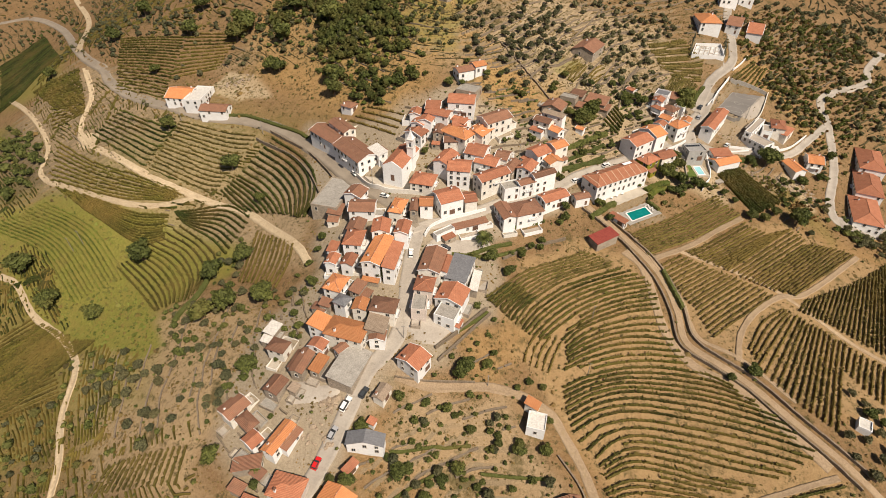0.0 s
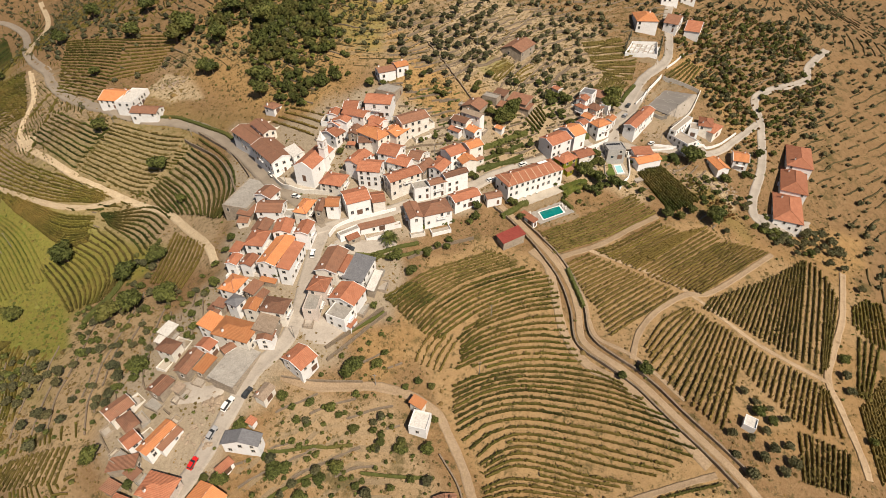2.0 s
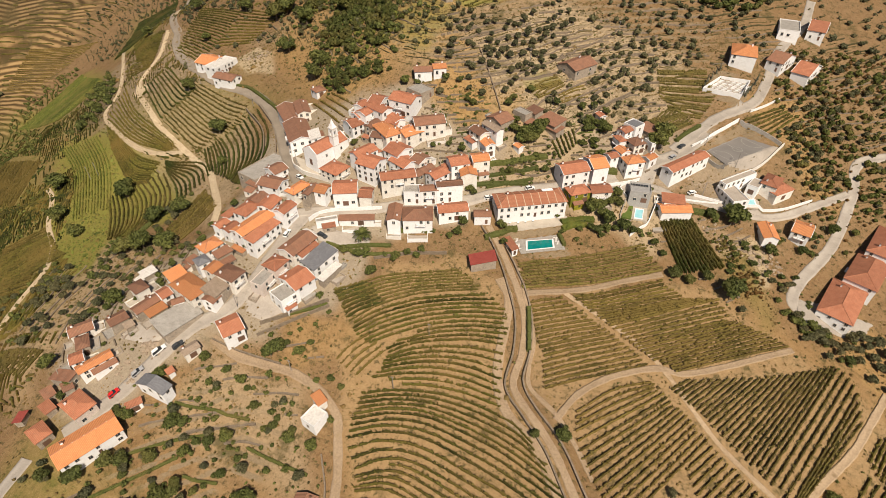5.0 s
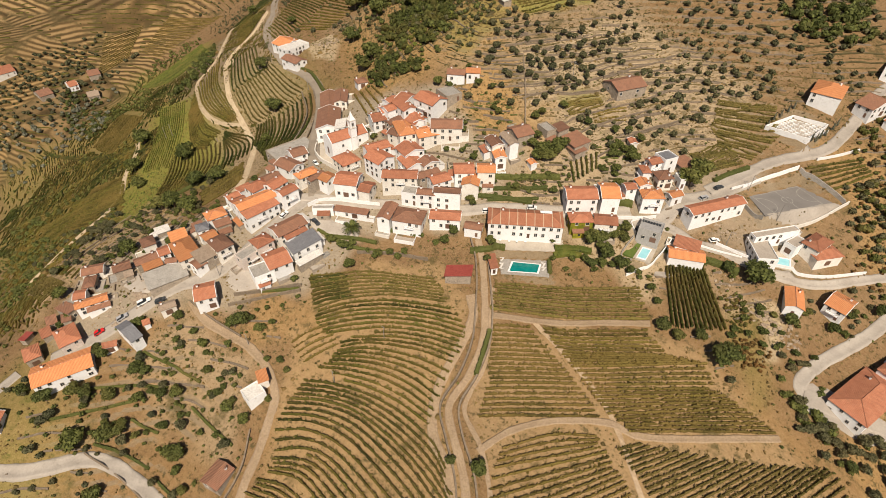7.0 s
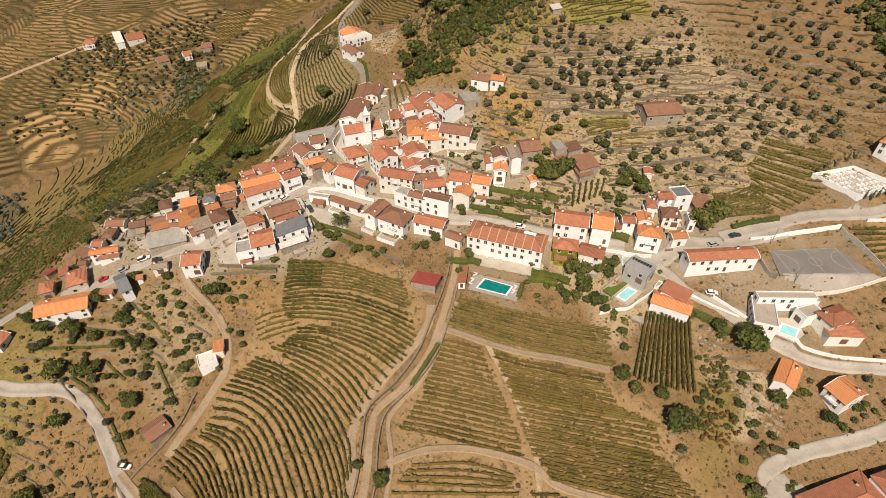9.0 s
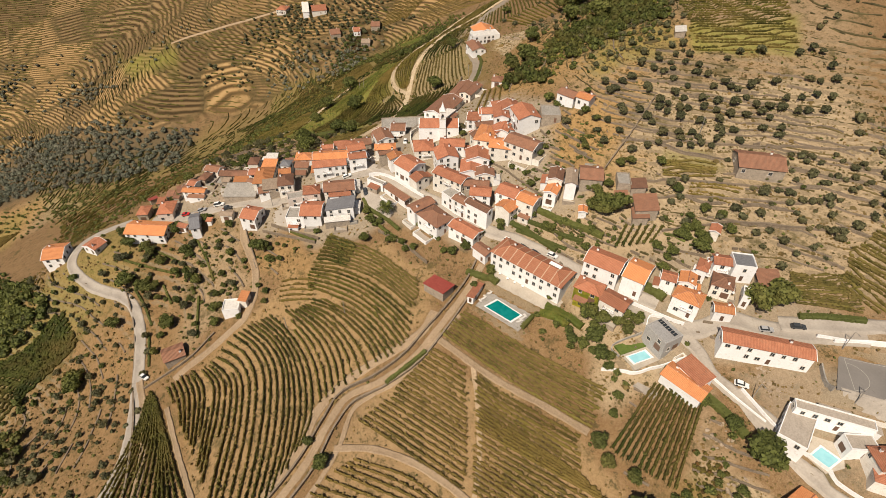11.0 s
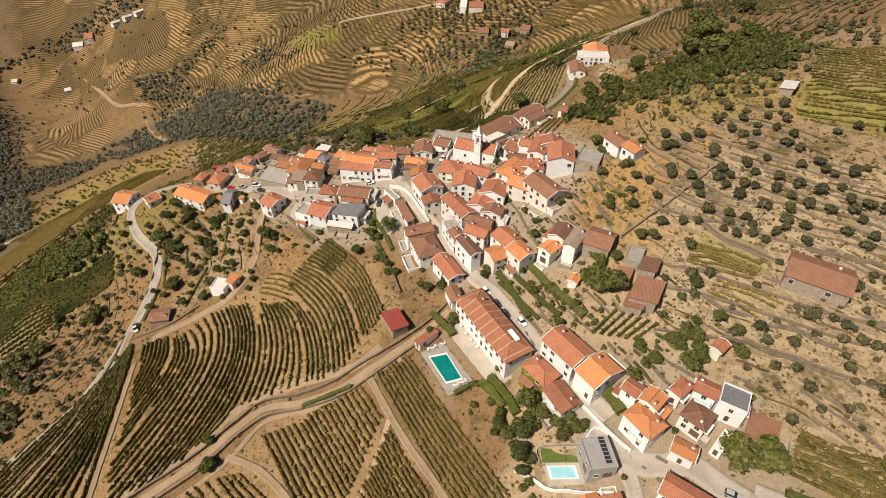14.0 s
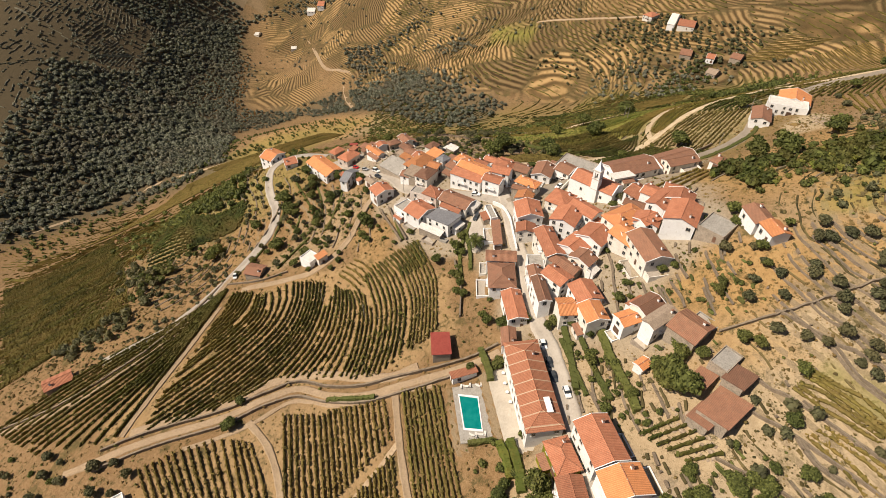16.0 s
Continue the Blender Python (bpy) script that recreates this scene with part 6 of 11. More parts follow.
vineyard([[(112.5, 125.0), (123.5, 138.1), (135.4, 145.9)], [(113.4, 118.5), (127.0, 132.5), (138.2, 144.0)], [(115.5, 112.4), (128.5, 127.5), (141.2, 142.3)], [(122.6, 102.4), (135.5, 120.5), (148.0, 138.4)], [(130.4, 95.1), (142.9, 114.2), (155.0, 132.7)]], 2.05, 1.15, 0.62, 0.04, VINE_DRY, "rows of dry yellowing vines")
vineyard([[(142.6, 146.0), (148.1, 151.6)], [(155.5, 139.0), (172.4, 161.9)], [(164.4, 132.4), (188.4, 171.0)], [(173.2, 127.0), (201.8, 179.6)], [(181.2, 122.2), (208.2, 172.4)], [(185.0, 125.0), (207.0, 159.6)]], 2.1, 1.15, 0.62, 0.03, VINE_DRY, "rows of dry yellowing vines")
vineyard([[(80.1, 175.5), (126.9, 204.0)], [(84.4, 165.1), (134.7, 194.5)]], 1.5, 1.15, 0.85, 0.03, VINE_YELLOW, "rows of yellow-green vines below the pool")
vineyard([[(132.2, 217.6), (142.9, 195.4)], [(143.5, 225.8), (159.4, 205.1)]], 1.55, 1.7, 0.85, 0.0, VINE_GREEN, "dark green trellised vines")
vineyard([[(-88.9, 250.2), (-71.7, 233.5), (-61.1, 216.3), (-58.9, 201.1), (-61.7, 190.2)], [(-96.9, 242.1), (-81.3, 227.3), (-70.1, 209.8), (-66.3, 192.2)], [(-104.5, 233.0), (-92.7, 222.9), (-82.0, 209.8), (-74.7, 197.7)], [(-112.5, 226.5), (-103.0, 216.0), (-94.0, 207.5)]], 2.7, 1.5, 1.1, 0.02, VINE_GREEN, "curved terraces of green vines below the road")
vineyard([[(-206.9, 284.4), (-166.6, 252.1), (-157.8, 247.2)], [(-194.2, 297.8), (-154.7, 269.7), (-145.2, 268.9)]], 2.6, 1.3, 0.85, 0.1, VINE_GREEN, "terraces of green vines")
vineyard([[(-155.7, 246.8), (-126.5, 230.9), (-115.1, 227.4)], [(-145.2, 271.6), (-117.2, 261.0), (-98.4, 254.6)]], 2.4, 1.1, 0.85, 0.15, VINE_DRY, "terraces of dry vines")
vineyard([[(-239.4, 295.6), (-189.8, 256.8), (-133.2, 227.4)], [(-230.0, 265.3), (-173.8, 232.5), (-139.9, 224.3)]], 2.4, 1.3, 0.85, 0.1, VINE_MID, "terraces of vines between farm tracks")
vineyard([[(-221.3, 255.9), (-164.0, 222.7), (-137.7, 216.1)], [(-190.3, 229.8), (-151.7, 203.1), (-136.4, 202.1)]], 2.5, 1.3, 0.85, 0.06, VINE_MID, "rows of vines below the farm track")
vineyard([[(-135.1, 217.4), (-107.7, 216.0), (-90.6, 202.1)], [(-129.0, 211.0), (-110.5, 197.0), (-98.0, 183.0)]], 2.3, 1.3, 0.95, 0.04, VINE_GREEN, "rows of vines below the farm track")
vineyard([[(-157.0, 191.0), (-141.0, 176.0), (-124.0, 158.5)], [(-143.5, 201.0), (-126.0, 189.0), (-113.0, 173.0), (-110.5, 160.0)]], 2.4, 1.3, 0.9, 0.04, VINE_MID, "square block of green vines beside the meadow")
vineyard([[(-141.5, 202.6), (-123.8, 190.7), (-111.6, 173.8), (-109.0, 160.1)], [(-130.2, 209.0), (-113.6, 195.0), (-102.9, 181.2), (-103.9, 168.2)]], 2.6, 1.2, 0.85, 0.07, VINE_DRY, "curved rows of dry vines beside the meadow")
vineyard([[(-85.5, 162.2), (-85.0, 178.1), (-84.6, 191.6)], [(-66.9, 152.0), (-63.9, 164.7), (-64.0, 176.1)]], 2.7, 1.3, 0.9, 0.05, VINE_DRY, "rows of vines behind the village")
vineyard([[(-204.9, 320.3), (-163.8, 296.9)], [(-223.9, 378.2), (-167.4, 354.9)]], 3.2, 1.2, 0.85, 0.15, VINE_MID, "terraced vines above the road")
vineyard([[(-270.2, 356.6), (-229.3, 323.0)], [(-249.8, 308.6), (-223.4, 309.0)]], 2.8, 1.2, 0.85, 0.1, VINE_MID, "terraced vines beside the farm track")
vineyard([[(-236.5, 165.8), (-199.0, 176.1)], [(-205.6, 128.3), (-157.0, 128.9)]], 2.6, 1.2, 0.85, 0.08, VINE_DRY, "rows of vines at the foot of the slope")
vineyard([[(-117.8, 82.4), (-112.7, 90.4)], [(-82.4, 78.2), (-82.2, 89.8)]], 2.4, 1.1, 0.85, 0.1, VINE_DRY, "rows of vines below the village")
vineyard([[(-262.0, 131.0), (-192.2, 164.5)], [(-205.0, 122.0), (-152.0, 152.0)]], 2.6, 1.2, 0.8, 0.06, VINE_MID, "rows of green vines low on the western flank")
vineyard([[(-414.0, 312.0), (-398.0, 384.0)], [(-330.0, 296.0), (-290.0, 322.0)]], 3.0, 1.3, 0.9, 0.05, VINE_LIME, "bright green vine terraces beside the upper road")
vineyard([[(-272.0, 252.0), (-215.0, 216.0), (-176.0, 178.0)], [(-228.0, 250.0), (-180.0, 216.0), (-150.0, 184.0)]], 3.0, 1.1, 0.7, 0.18, VINE_LIME, "bright green vines over the grassy slope")
vineyard([[(120.5, 317.5), (145.0, 325.9)], [(123.0, 300.0), (151.0, 306.0)], [(131.0, 288.0), (144.8, 288.5)]], 1.9, 1.1, 0.8, 0.04, VINE_YELLOW, "plot of yellow-green vines below the cemetery")
vineyard([[(120.4, 276.7), (131.3, 294.0)], [(129.9, 271.0), (141.9, 285.6)]], 1.15, 0.6, 1.15, 0.1, VINE_YELLOW, "plot of yellowing vines above the road")
vineyard([[(165.4, 295.6), (183.8, 312.7)], [(177.2, 290.6), (190.4, 308.6)]], 2.0, 1.1, 0.9, 0.08, VINE_MID, "small plot of vines above the court")
vineyard([[(85.2, 232.9), (79.5, 241.0)], [(90.3, 243.6), (86.8, 250.9)]], 2.2, 1.3, 0.9, 0.03, VINE_GREEN, "small garden plot of vines")
vineyard([[(20.2, -235.0), (-26.9, -216.8), (-79.1, -228.1)], [(73.6, -119.7), (43.4, -90.3), (7.3, -77.1)], [(112.7, -27.9), (96.0, -15.4), (61.3, 6.2)]], 2.8, 1.4, 0.95, 0.12, VINE_MID, "long rows of vines on the lower slope")
vineyard([[(-199.9, -253.4), (-241.3, -208.1), (-277.4, -167.4)], [(-63.4, -250.1), (-146.3, -224.0), (-222.1, -174.4)]], 3.0, 1.4, 1.2, 0.05, VINE_YELLOW, "rows of vines on the ridge flank")
vineyard([[(-244.3, 154.1), (-191.2, 171.3)], [(-203.2, 134.8), (-168.5, 159.2)]], 2.8, 1.3, 0.85, 0.05, VINE_MID, "rows of vines on the western slope")
vineyard([[(-334.3, 373.8), (-315.1, 380.9), (-300.4, 416.4)], [(-399.4, 472.9), (-384.1, 487.6), (-373.0, 510.7)]], 2.6, 1.3, 0.85, 0.05, VINE_GREEN, "rows of green vines on the western slope")
vineyard([[(-292.5, 363.4), (-249.9, 359.8)], [(-252.8, 325.3), (-228.6, 321.3)]], 2.6, 1.3, 0.85, 0.08, VINE_MID, "terraced vines beside the farm track")
vineyard([[(-166.1, 314.4), (-136.9, 318.3)], [(-166.4, 358.3), (-126.8, 346.8)]], 3.2, 1.2, 0.85, 0.1, VINE_MID, "terraced vines above the road")
vineyard([[(-480.8, 359.2), (-450.0, 364.5)], [(-508.2, 421.0), (-436.2, 445.2)]], 3.2, 1.2, 0.85, 0.08, VINE_DRY, "terraced vines on the western hillside")
vineyard([[(-326.2, 211.7), (-351.9, 255.9)], [(-274.1, 201.7), (-289.2, 244.8)]], 2.8, 1.3, 0.85, 0.08, VINE_DRY, "rows of vines on the western slope")
vineyard([[(-488.7, 306.9), (-487.4, 346.8)], [(-539.6, 351.1), (-520.2, 392.7)]], 4.0, 1.2, 1.2, 0.08, VINE_DRY, "terraced vines on the western hillside")
vineyard([[(-42.4, 355.3), (-13.9, 395.7)], [(15.1, 317.0), (34.7, 357.4)]], 3.0, 0.9, 0.8, 0.15, VINE_MID, "terraced yellowing vines high on the hill")
vineyard([[(-45.7, 242.6), (-22.1, 225.8)], [(-37.4, 247.6), (-18.5, 236.4)]], 3.0, 1.2, 0.9, 0.1, VINE_DRY, "dry terraced vines behind the church")
vineyard([[(22.0, -33.0), (16.4, -14.0), (0.9, 27.6)], [(-39.7, -88.6), (-8.1, -8.3), (-18.3, 21.4)]], 2.4, 1.4, 1.2, 0.05, VINE_GREEN, "long rows of vines on the lower slope")
vineyard([[(-234.5, -249.6), (-266.4, -193.6), (-329.4, -140.3)], [(-211.3, -186.3), (-259.3, -150.2), (-324.7, -110.9)]], 3.0, 1.3, 1.2, 0.05, VINE_DRY, "rows of vines on the ridge flank")
vineyard([[(61.4, 269.0), (66.1, 277.1), (73.0, 285.0)], [(66.7, 265.0), (71.8, 272.2), (77.2, 280.9)]], 1.5, 0.9, 1.05, 0.04, VINE_YELLOW, "plot of yellowing vines on the terraces")
vineyard([[(75.9, 270.5), (81.9, 280.6), (86.3, 285.8)], [(78.8, 267.6), (84.3, 273.8), (89.6, 277.7)]], 1.9, 0.8, 0.9, 0.12, VINE_YELLOW, "thin rows of yellow vines on the terraces")
# walls
wall_run([(61.0, 189.0), (67.7, 181.8), (74.4, 171.8), (80.2, 161.3), (85.0, 151.6), (87.4, 140.0), (87.8, 127.0), (95.6, 118.4), (105.4, 108.8), (116.3, 93.6), (129.3, 76.9)], 0.6, 1.3, DRYSTONE, "dry stone wall along the dirt track")
wall_run([(73.4, 182.0), (79.9, 173.0), (86.4, 163.2), (91.0, 153.4), (93.1, 141.4), (93.4, 130.1), (99.7, 121.8), (110.3, 112.2), (121.3, 97.0), (135.5, 79.7)], 0.6, 1.2, DRYSTONE, "dry stone wall along the dirt track")
wall_run([(-7.0, 165.9), (-4.8, 170.7), (0.5, 175.1), (8.8, 179.0), (18.5, 183.3)], 0.4, 1.8, WHITE, "curved white street wall")
wall_run([(41.7, 53.5), (65.0, 54.5), (93.2, 51.6), (117.2, 36.8), (131.3, 12.7)], 0.6, 1.0, DRYSTONE, "dry stone wall beside the dirt road")
wall_run([(16.6, 136.0), (7.6, 127.2), (-2.4, 118.7)], 0.5, 1.5, DRYSTONE, "stone terrace wall")
wall_run([(-42.5, 211.4), (-29.2, 194.6), (-10.4, 189.4)], 0.5, 2.2, CREAM, "retaining wall of the church square")
wall_run([(51.3, 172.3), (36.5, 167.2), (24.3, 160.3)], 0.5, 1.4, DRYSTONE, "garden terrace wall")
wall_run([(136.6, 232.8), (146.6, 235.6), (155.3, 238.5)], 0.4, 1.2, WHITE, "white lane wall")
wall_run([(105.0, 225.5), (115.6, 232.3), (120.4, 236.1)], 0.4, 1.5, WHITE, "white street wall")
wall_run([(141.9, 267.8), (150.9, 278.6)], 0.4, 1.6, WHITE, "white wall of the sports court")
wall_run([(184.8, 288.2), (173.6, 269.6), (163.0, 258.5)], 0.4, 1.6, CREAM, "wall of the sports court")
wall_run([(144.8, 238.7), (161.3, 240.9), (180.1, 247.1), (197.6, 260.9)], 0.4, 1.3, WHITE, "white lane wall")
wall_run([(-90.5, 254.6), (-68.6, 234.9), (-55.8, 217.7), (-50.5, 209.1)], 0.5, 1.6, DRYSTONE, "roadside retaining wall")
wall_run([(45.2, 58.0), (44.1, 75.6), (37.3, 87.5)], 0.5, 1.0, DRYSTONE, "dry stone wall above the vines")
wall_run([(-6.2, 52.2), (11.6, 54.2), (41.5, 53.1)], 0.5, 1.1, DRYSTONE, "stone wall beside the road")
wall_run([(52.7, 248.5), (41.8, 268.1), (30.8, 286.0)], 0.5, 1.0, DRYSTONE, "dry stone wall on the hillside")
wall_run([(44.3, 261.2), (67.2, 297.7), (95.2, 342.9)], 0.5, 0.9, DRYSTONE, "dry stone terrace wall on the hillside")
wall_run([(73.7, 254.6), (87.5, 278.8), (106.1, 310.0)], 0.5, 0.9, DRYSTONE, "dry stone terrace wall on the hillside")
wall_run([(64.8, 255.7), (83.1, 284.9), (98.5, 309.9)], 0.5, 0.9, DRYSTONE, "dry stone terrace wall on the hillside")
wall_run([(88.2, 249.6), (97.4, 273.3), (116.2, 305.0)], 0.5, 0.9, DRYSTONE, "dry stone terrace wall on the hillside")
road([(218.8, 175.8), (208.9, 158.4), (202.2, 146.8), (189.9, 130.6), (182.6, 119.6), (182.1, 108.4), (181.4, 93.4), (180.0, 84.4)], 2.6, SAND, 'sandy track beside the lower vines')
road([(160.6, 131.3), (171.8, 124.4), (182.6, 118.8)], 1.6, SAND, 'narrow sandy path through the vines')
vineyard([[(156.6, 130.8), (148.8, 120.2)], [(161.8, 127.4), (152.0, 113.5)], [(170.6, 122.0), (158.5, 103.5)], [(178.6, 117.0), (166.5, 98.1)], [(180.2, 115.0), (176.8, 97.5)]], 2.1, 1.15, 0.62, 0.04, VINE_DRY, "rows of dry yellowing vines")
vineyard([[(160.0, 97.4), (153.4, 80.5)], [(168.4, 95.8), (159.6, 79.5)], [(176.8, 92.6), (168.4, 78.4)]], 1.85, 1.2, 0.75, 0.04, VINE_DRY, "rows of dry yellowing vines")
vineyard([[(213.1, 156.6), (207.7, 146.4)], [(222.5, 162.2), (212.0, 139.4)], [(230.1, 161.7), (219.3, 136.4)]], 1.8, 1.2, 0.8, 0.05, VINE_MID, "rows of vines beyond the sandy track")
vineyard([[(207.9, 142.0), (193.0, 115.0)], [(215.0, 137.8), (196.7, 113.7)]], 1.8, 1.2, 0.8, 0.05, VINE_MID, "rows of vines beyond the sandy track")
vineyard([[(191.4, 110.6), (184.7, 83.5)], [(210.8, 125.8), (204.2, 90.5)]], 1.9, 1.2, 0.8, 0.06, VINE_DRY, "rows of dry vines below the sandy track")
# walls of the court and along the road
wall_run([(145.6, 270.5), (150.9, 279.1), (162.7, 293.9)], 0.4, 2.0, WHITE, "white wall above the sports court")
wall_run([(163.4, 293.3), (169.9, 291.8), (179.4, 288.9), (183.3, 287.1)], 0.4, 2.0, CONCRETE, "grey concrete wall beside the sports court")
wall_run([(149.4, 262.6), (152.9, 260.5), (156.9, 258.8)], 0.4, 1.8, CONCRETE, "grey concrete wall beside the sports court")
wall_run([(168.3, 302.9), (174.1, 308.4), (182.6, 318.0)], 0.4, 1.2, WHITE, "low white wall along the road")
wall_run([(-98.0, 252.1), (-76.2, 234.7), (-63.5, 217.4), (-56.1, 202.1)], 0.6, 1.8, DRYSTONE, "tall dark stone retaining wall below the road")
wall_run([(17.8, 134.1), (9.6, 125.7), (-1.4, 114.5)], 0.5, 1.3, DRYSTONE, "stone retaining wall beside the path")
wall_run([(-15.5, 107.9), (-4.2, 107.5), (11.1, 108.7)], 0.4, 1.0, DRYSTONE, "low stone wall along the lane")
yard([(157.6, 260.2), (179.8, 284.8), (183.0, 285.6), (171.9, 268.5)], CONCRETE_ROAD, "grey concrete strip below the court")

# ---- annexes and walled patios of the village ----
CELL = 0.5
OCCUPIED = np.zeros((740, 760), np.int16)


def cells(cx, cy, turn, u0, u1, v0, v1):
    """Grid cells under a turned rectangle."""
    u, v = np.meshgrid(np.arange(u0, u1 + 0.01, 0.4), np.arange(v0, v1 + 0.01, 0.4))
    ca, sa = math.cos(radians(turn)), math.sin(radians(turn))
    i = ((cx + u * ca - v * sa + 105) / CELL).astype(int).ravel()
    j = ((cy + u * sa + v * ca - 0) / CELL).astype(int).ravel()
    ok = (i >= 0) & (i < 740) & (j >= 0) & (j < 760)
    return i[ok], j[ok]


def annex(root, m, run, depth, top, wall, tile, rng):
    """A lean-to against a house wall, its roof falling away from it; a door and a small window."""
    bm = bmesh.new()
    box(bm, -run / 2, run / 2, -depth, 0.1, top - 6.0, top)
    a = part("annex", bm_mesh("annex", bm, [wall]), root, "low lean-to annex")
    a.matrix_local = m
    bm = bmesh.new()
    slab(bm, [(-run / 2 - 0.2, -depth - 0.25, top + 0.12), (run / 2 + 0.2, -depth - 0.25, top + 0.12), (run / 2 + 0.2, 0.0, top + 0.12 + 0.24 * depth), (-run / 2 - 0.2, 0.0, top + 0.12 + 0.24 * depth)], 0.14)
    part("annex_roof", bm_mesh("annex_roof", bm, [tile]), a)
    w = part("annex_window", pane_mesh(0.95, 1.0), a)
    w.matrix_local = pose(rng.uniform(-0.25, 0.25) * run, -depth, top - 1.5)


def patio(root, m, run, depth, level, wall, rng):
    """A paved terrace on a retaining wall, with a parapet on its three free sides."""
    bm = bmesh.new()
    box(bm, -run / 2, run / 2, -depth, 0.1, level - 4.0, level)
    a = part("patio", bm_mesh("patio", bm, [rng.choice((PAVING, CONCRETE, BEIGE, CONCRETE_ROAD))]), root, "small paved terrace")
    a.matrix_local = m
    bm = bmesh.new()
    t, hh = 0.22, rng.uniform(0.45, 0.9)
    box(bm, -run / 2 - t, run / 2 + t, -depth - t, -depth, level - 4.0, level + hh)
    for e in (-run / 2 - t, run / 2):
        box(bm, e, e + t, -depth, -0.02, level - 4.0, level + hh)
    part("parapet", bm_mesh("parapet", bm, [wall]), a)


def crowd():
    for k, (root, x, y, turn, length, width, h, wall, tile) in enumerate(BUILT_HOUSES):
        i, j = cells(x, y, turn, -length / 2, length / 2, -width / 2, width / 2)
        OCCUPIED[i, j] = k + 1
    for points, width in ROAD_LINES:
        p = even(points, 0.5)
        n = sideways(p)
        for u in np.arange(-width / 2, width / 2 + 0.1, 0.4):
            q = p + n * u
            i, j = ((q[:, 0] + 105) / CELL).astype(int), (q[:, 1] / CELL).astype(int)
            ok = (i >= 0) & (i < 740) & (j >= 0) & (j < 760)
            OCCUPIED[i[ok], j[ok]] = -1
    for outline in LEVEL:
        q = np.array(outline)
        gx, gy = np.meshgrid(np.arange(q[:, 0].min(), q[:, 0].max(), 0.4), np.arange(q[:, 1].min(), q[:, 1].max(), 0.4))
        w = inside(outline, gx, gy, 0.1) > 0.4
        OCCUPIED[((gx[w] + 105) / CELL).astype(int), (gy[w] / CELL).astype(int)] = -1
    village = [b[0] for b in BUILT]
    for k, (root, x, y, turn, length, width, h, wall, tile) in enumerate(BUILT_HOUSES):
        if max(float(inside(v, np.array([x]), np.array([y]), 2.0)[0]) for v in village) < 0.5 or tile is STRIPED:
            continue
        rng = random.Random(k * 7 + 3)
        base = root.matrix_world.translation.z
        for side, (run, off, rz) in enumerate(((length, width / 2, 0), (length, width / 2, 180), (width, length / 2, 90), (width, length / 2, -90))):
            if rng.random() < 0.25:
                continue
            for attempt in range(4):
                r, depth = run * rng.uniform(0.45, 0.95), rng.uniform(1.8, 4.2)
                r = min(r, 8.0)
                u = rng.uniform(-0.5, 0.5) * (run - r)
                ca, sa = math.cos(radians(turn + rz)), math.sin(radians(turn + rz))
                cx, cy = x + ca * u + sa * (off - 0.4 + depth / 2), y + sa * u - ca * (off - 0.4 + depth / 2)
                i, j = cells(cx, cy, turn + rz, -r / 2 - 0.3, r / 2 + 0.3, -depth / 2 - 0.4, depth / 2)
                seen = OCCUPIED[i, j]
                if ((seen != 0) & (seen != k + 1)).any():
                    continue
                g = ground_h(cx, cy) - base
                m = pose(0, 0, 0, 0, 0, rz) @ pose(u, -off + 0.4, 0)
                if rng.random() < 0.42 and g + 2.9 < h - 0.2 and depth < 3.3 and g > -2.5:
                    annex(root, m, r, depth, g + rng.uniform(2.1, 2.6), wall if rng.random() < 0.6 else rng.choice((STONE, CREAM, WHITE)), rng.choice((tile if tile not in (GREY, CONCRETE) else RED, BROWN, RED, WHITEMETAL)), rng)
                elif -3.0 < g < h - 1.5:
                    patio(root, m, r, depth, g + rng.uniform(0.15, 0.5), rng.choice((wall, STONE, CONCRETE) if wall is STONE else (wall, wall, STONE, CREAM)), rng)
                else:
                    continue
                OCCUPIED[i, j] = k + 1
                HOUSES.append((cx, cy, r, depth, turn + rz))
                break


crowd()

# ---- trees ----
def leaf_cards(rng, lobes, count, size):
    """Small leaf sprays set on the skin and inside of rounded lobes: arrays of quads."""
    vol = np.array([l[3] ** 2 for l in lobes])
    pick = rng.choice(len(lobes), count, p=vol / vol.sum())
    L = np.array(lobes)[pick]
    d = rng.standard_normal((count, 3))
    d /= np.linalg.norm(d, axis=1)[:, None]
    d[:, 2] = np.where(d[:, 2] < -0.3, -d[:, 2], d[:, 2])
    r = L[:, 3:4] * rng.uniform(0.72, 1.08, (count, 1))
    c = L[:, :3] + d * r * np.array([1, 1, 0.85])
    nrm = d + 0.7 * rng.standard_normal((count, 3))
    nrm /= np.linalg.norm(nrm, axis=1)[:, None]
    u = np.cross(nrm, rng.standard_normal((count, 3)))
    u /= np.linalg.norm(u, axis=1)[:, None]
    v = np.cross(nrm, u)
    s = size * rng.uniform(0.6, 1.3, (count, 1))
    return np.stack([c + u * s, c + v * s * 0.7, c - u * s, c - v * s * 0.7], 1)


def lobes_for(rng, radius, height, k):
    out = [(0, 0, height * 0.62, radius * 0.72)]
    for i in range(k):
        a = 2 * math.pi * i / k + rng.uniform(-0.4, 0.4)
        q = radius * rng.uniform(0.4, 0.62)
        out.append((q * math.cos(a), q * math.sin(a), height * rng.uniform(0.45, 0.78), radius * rng.uniform(0.36, 0.52)))
    return out


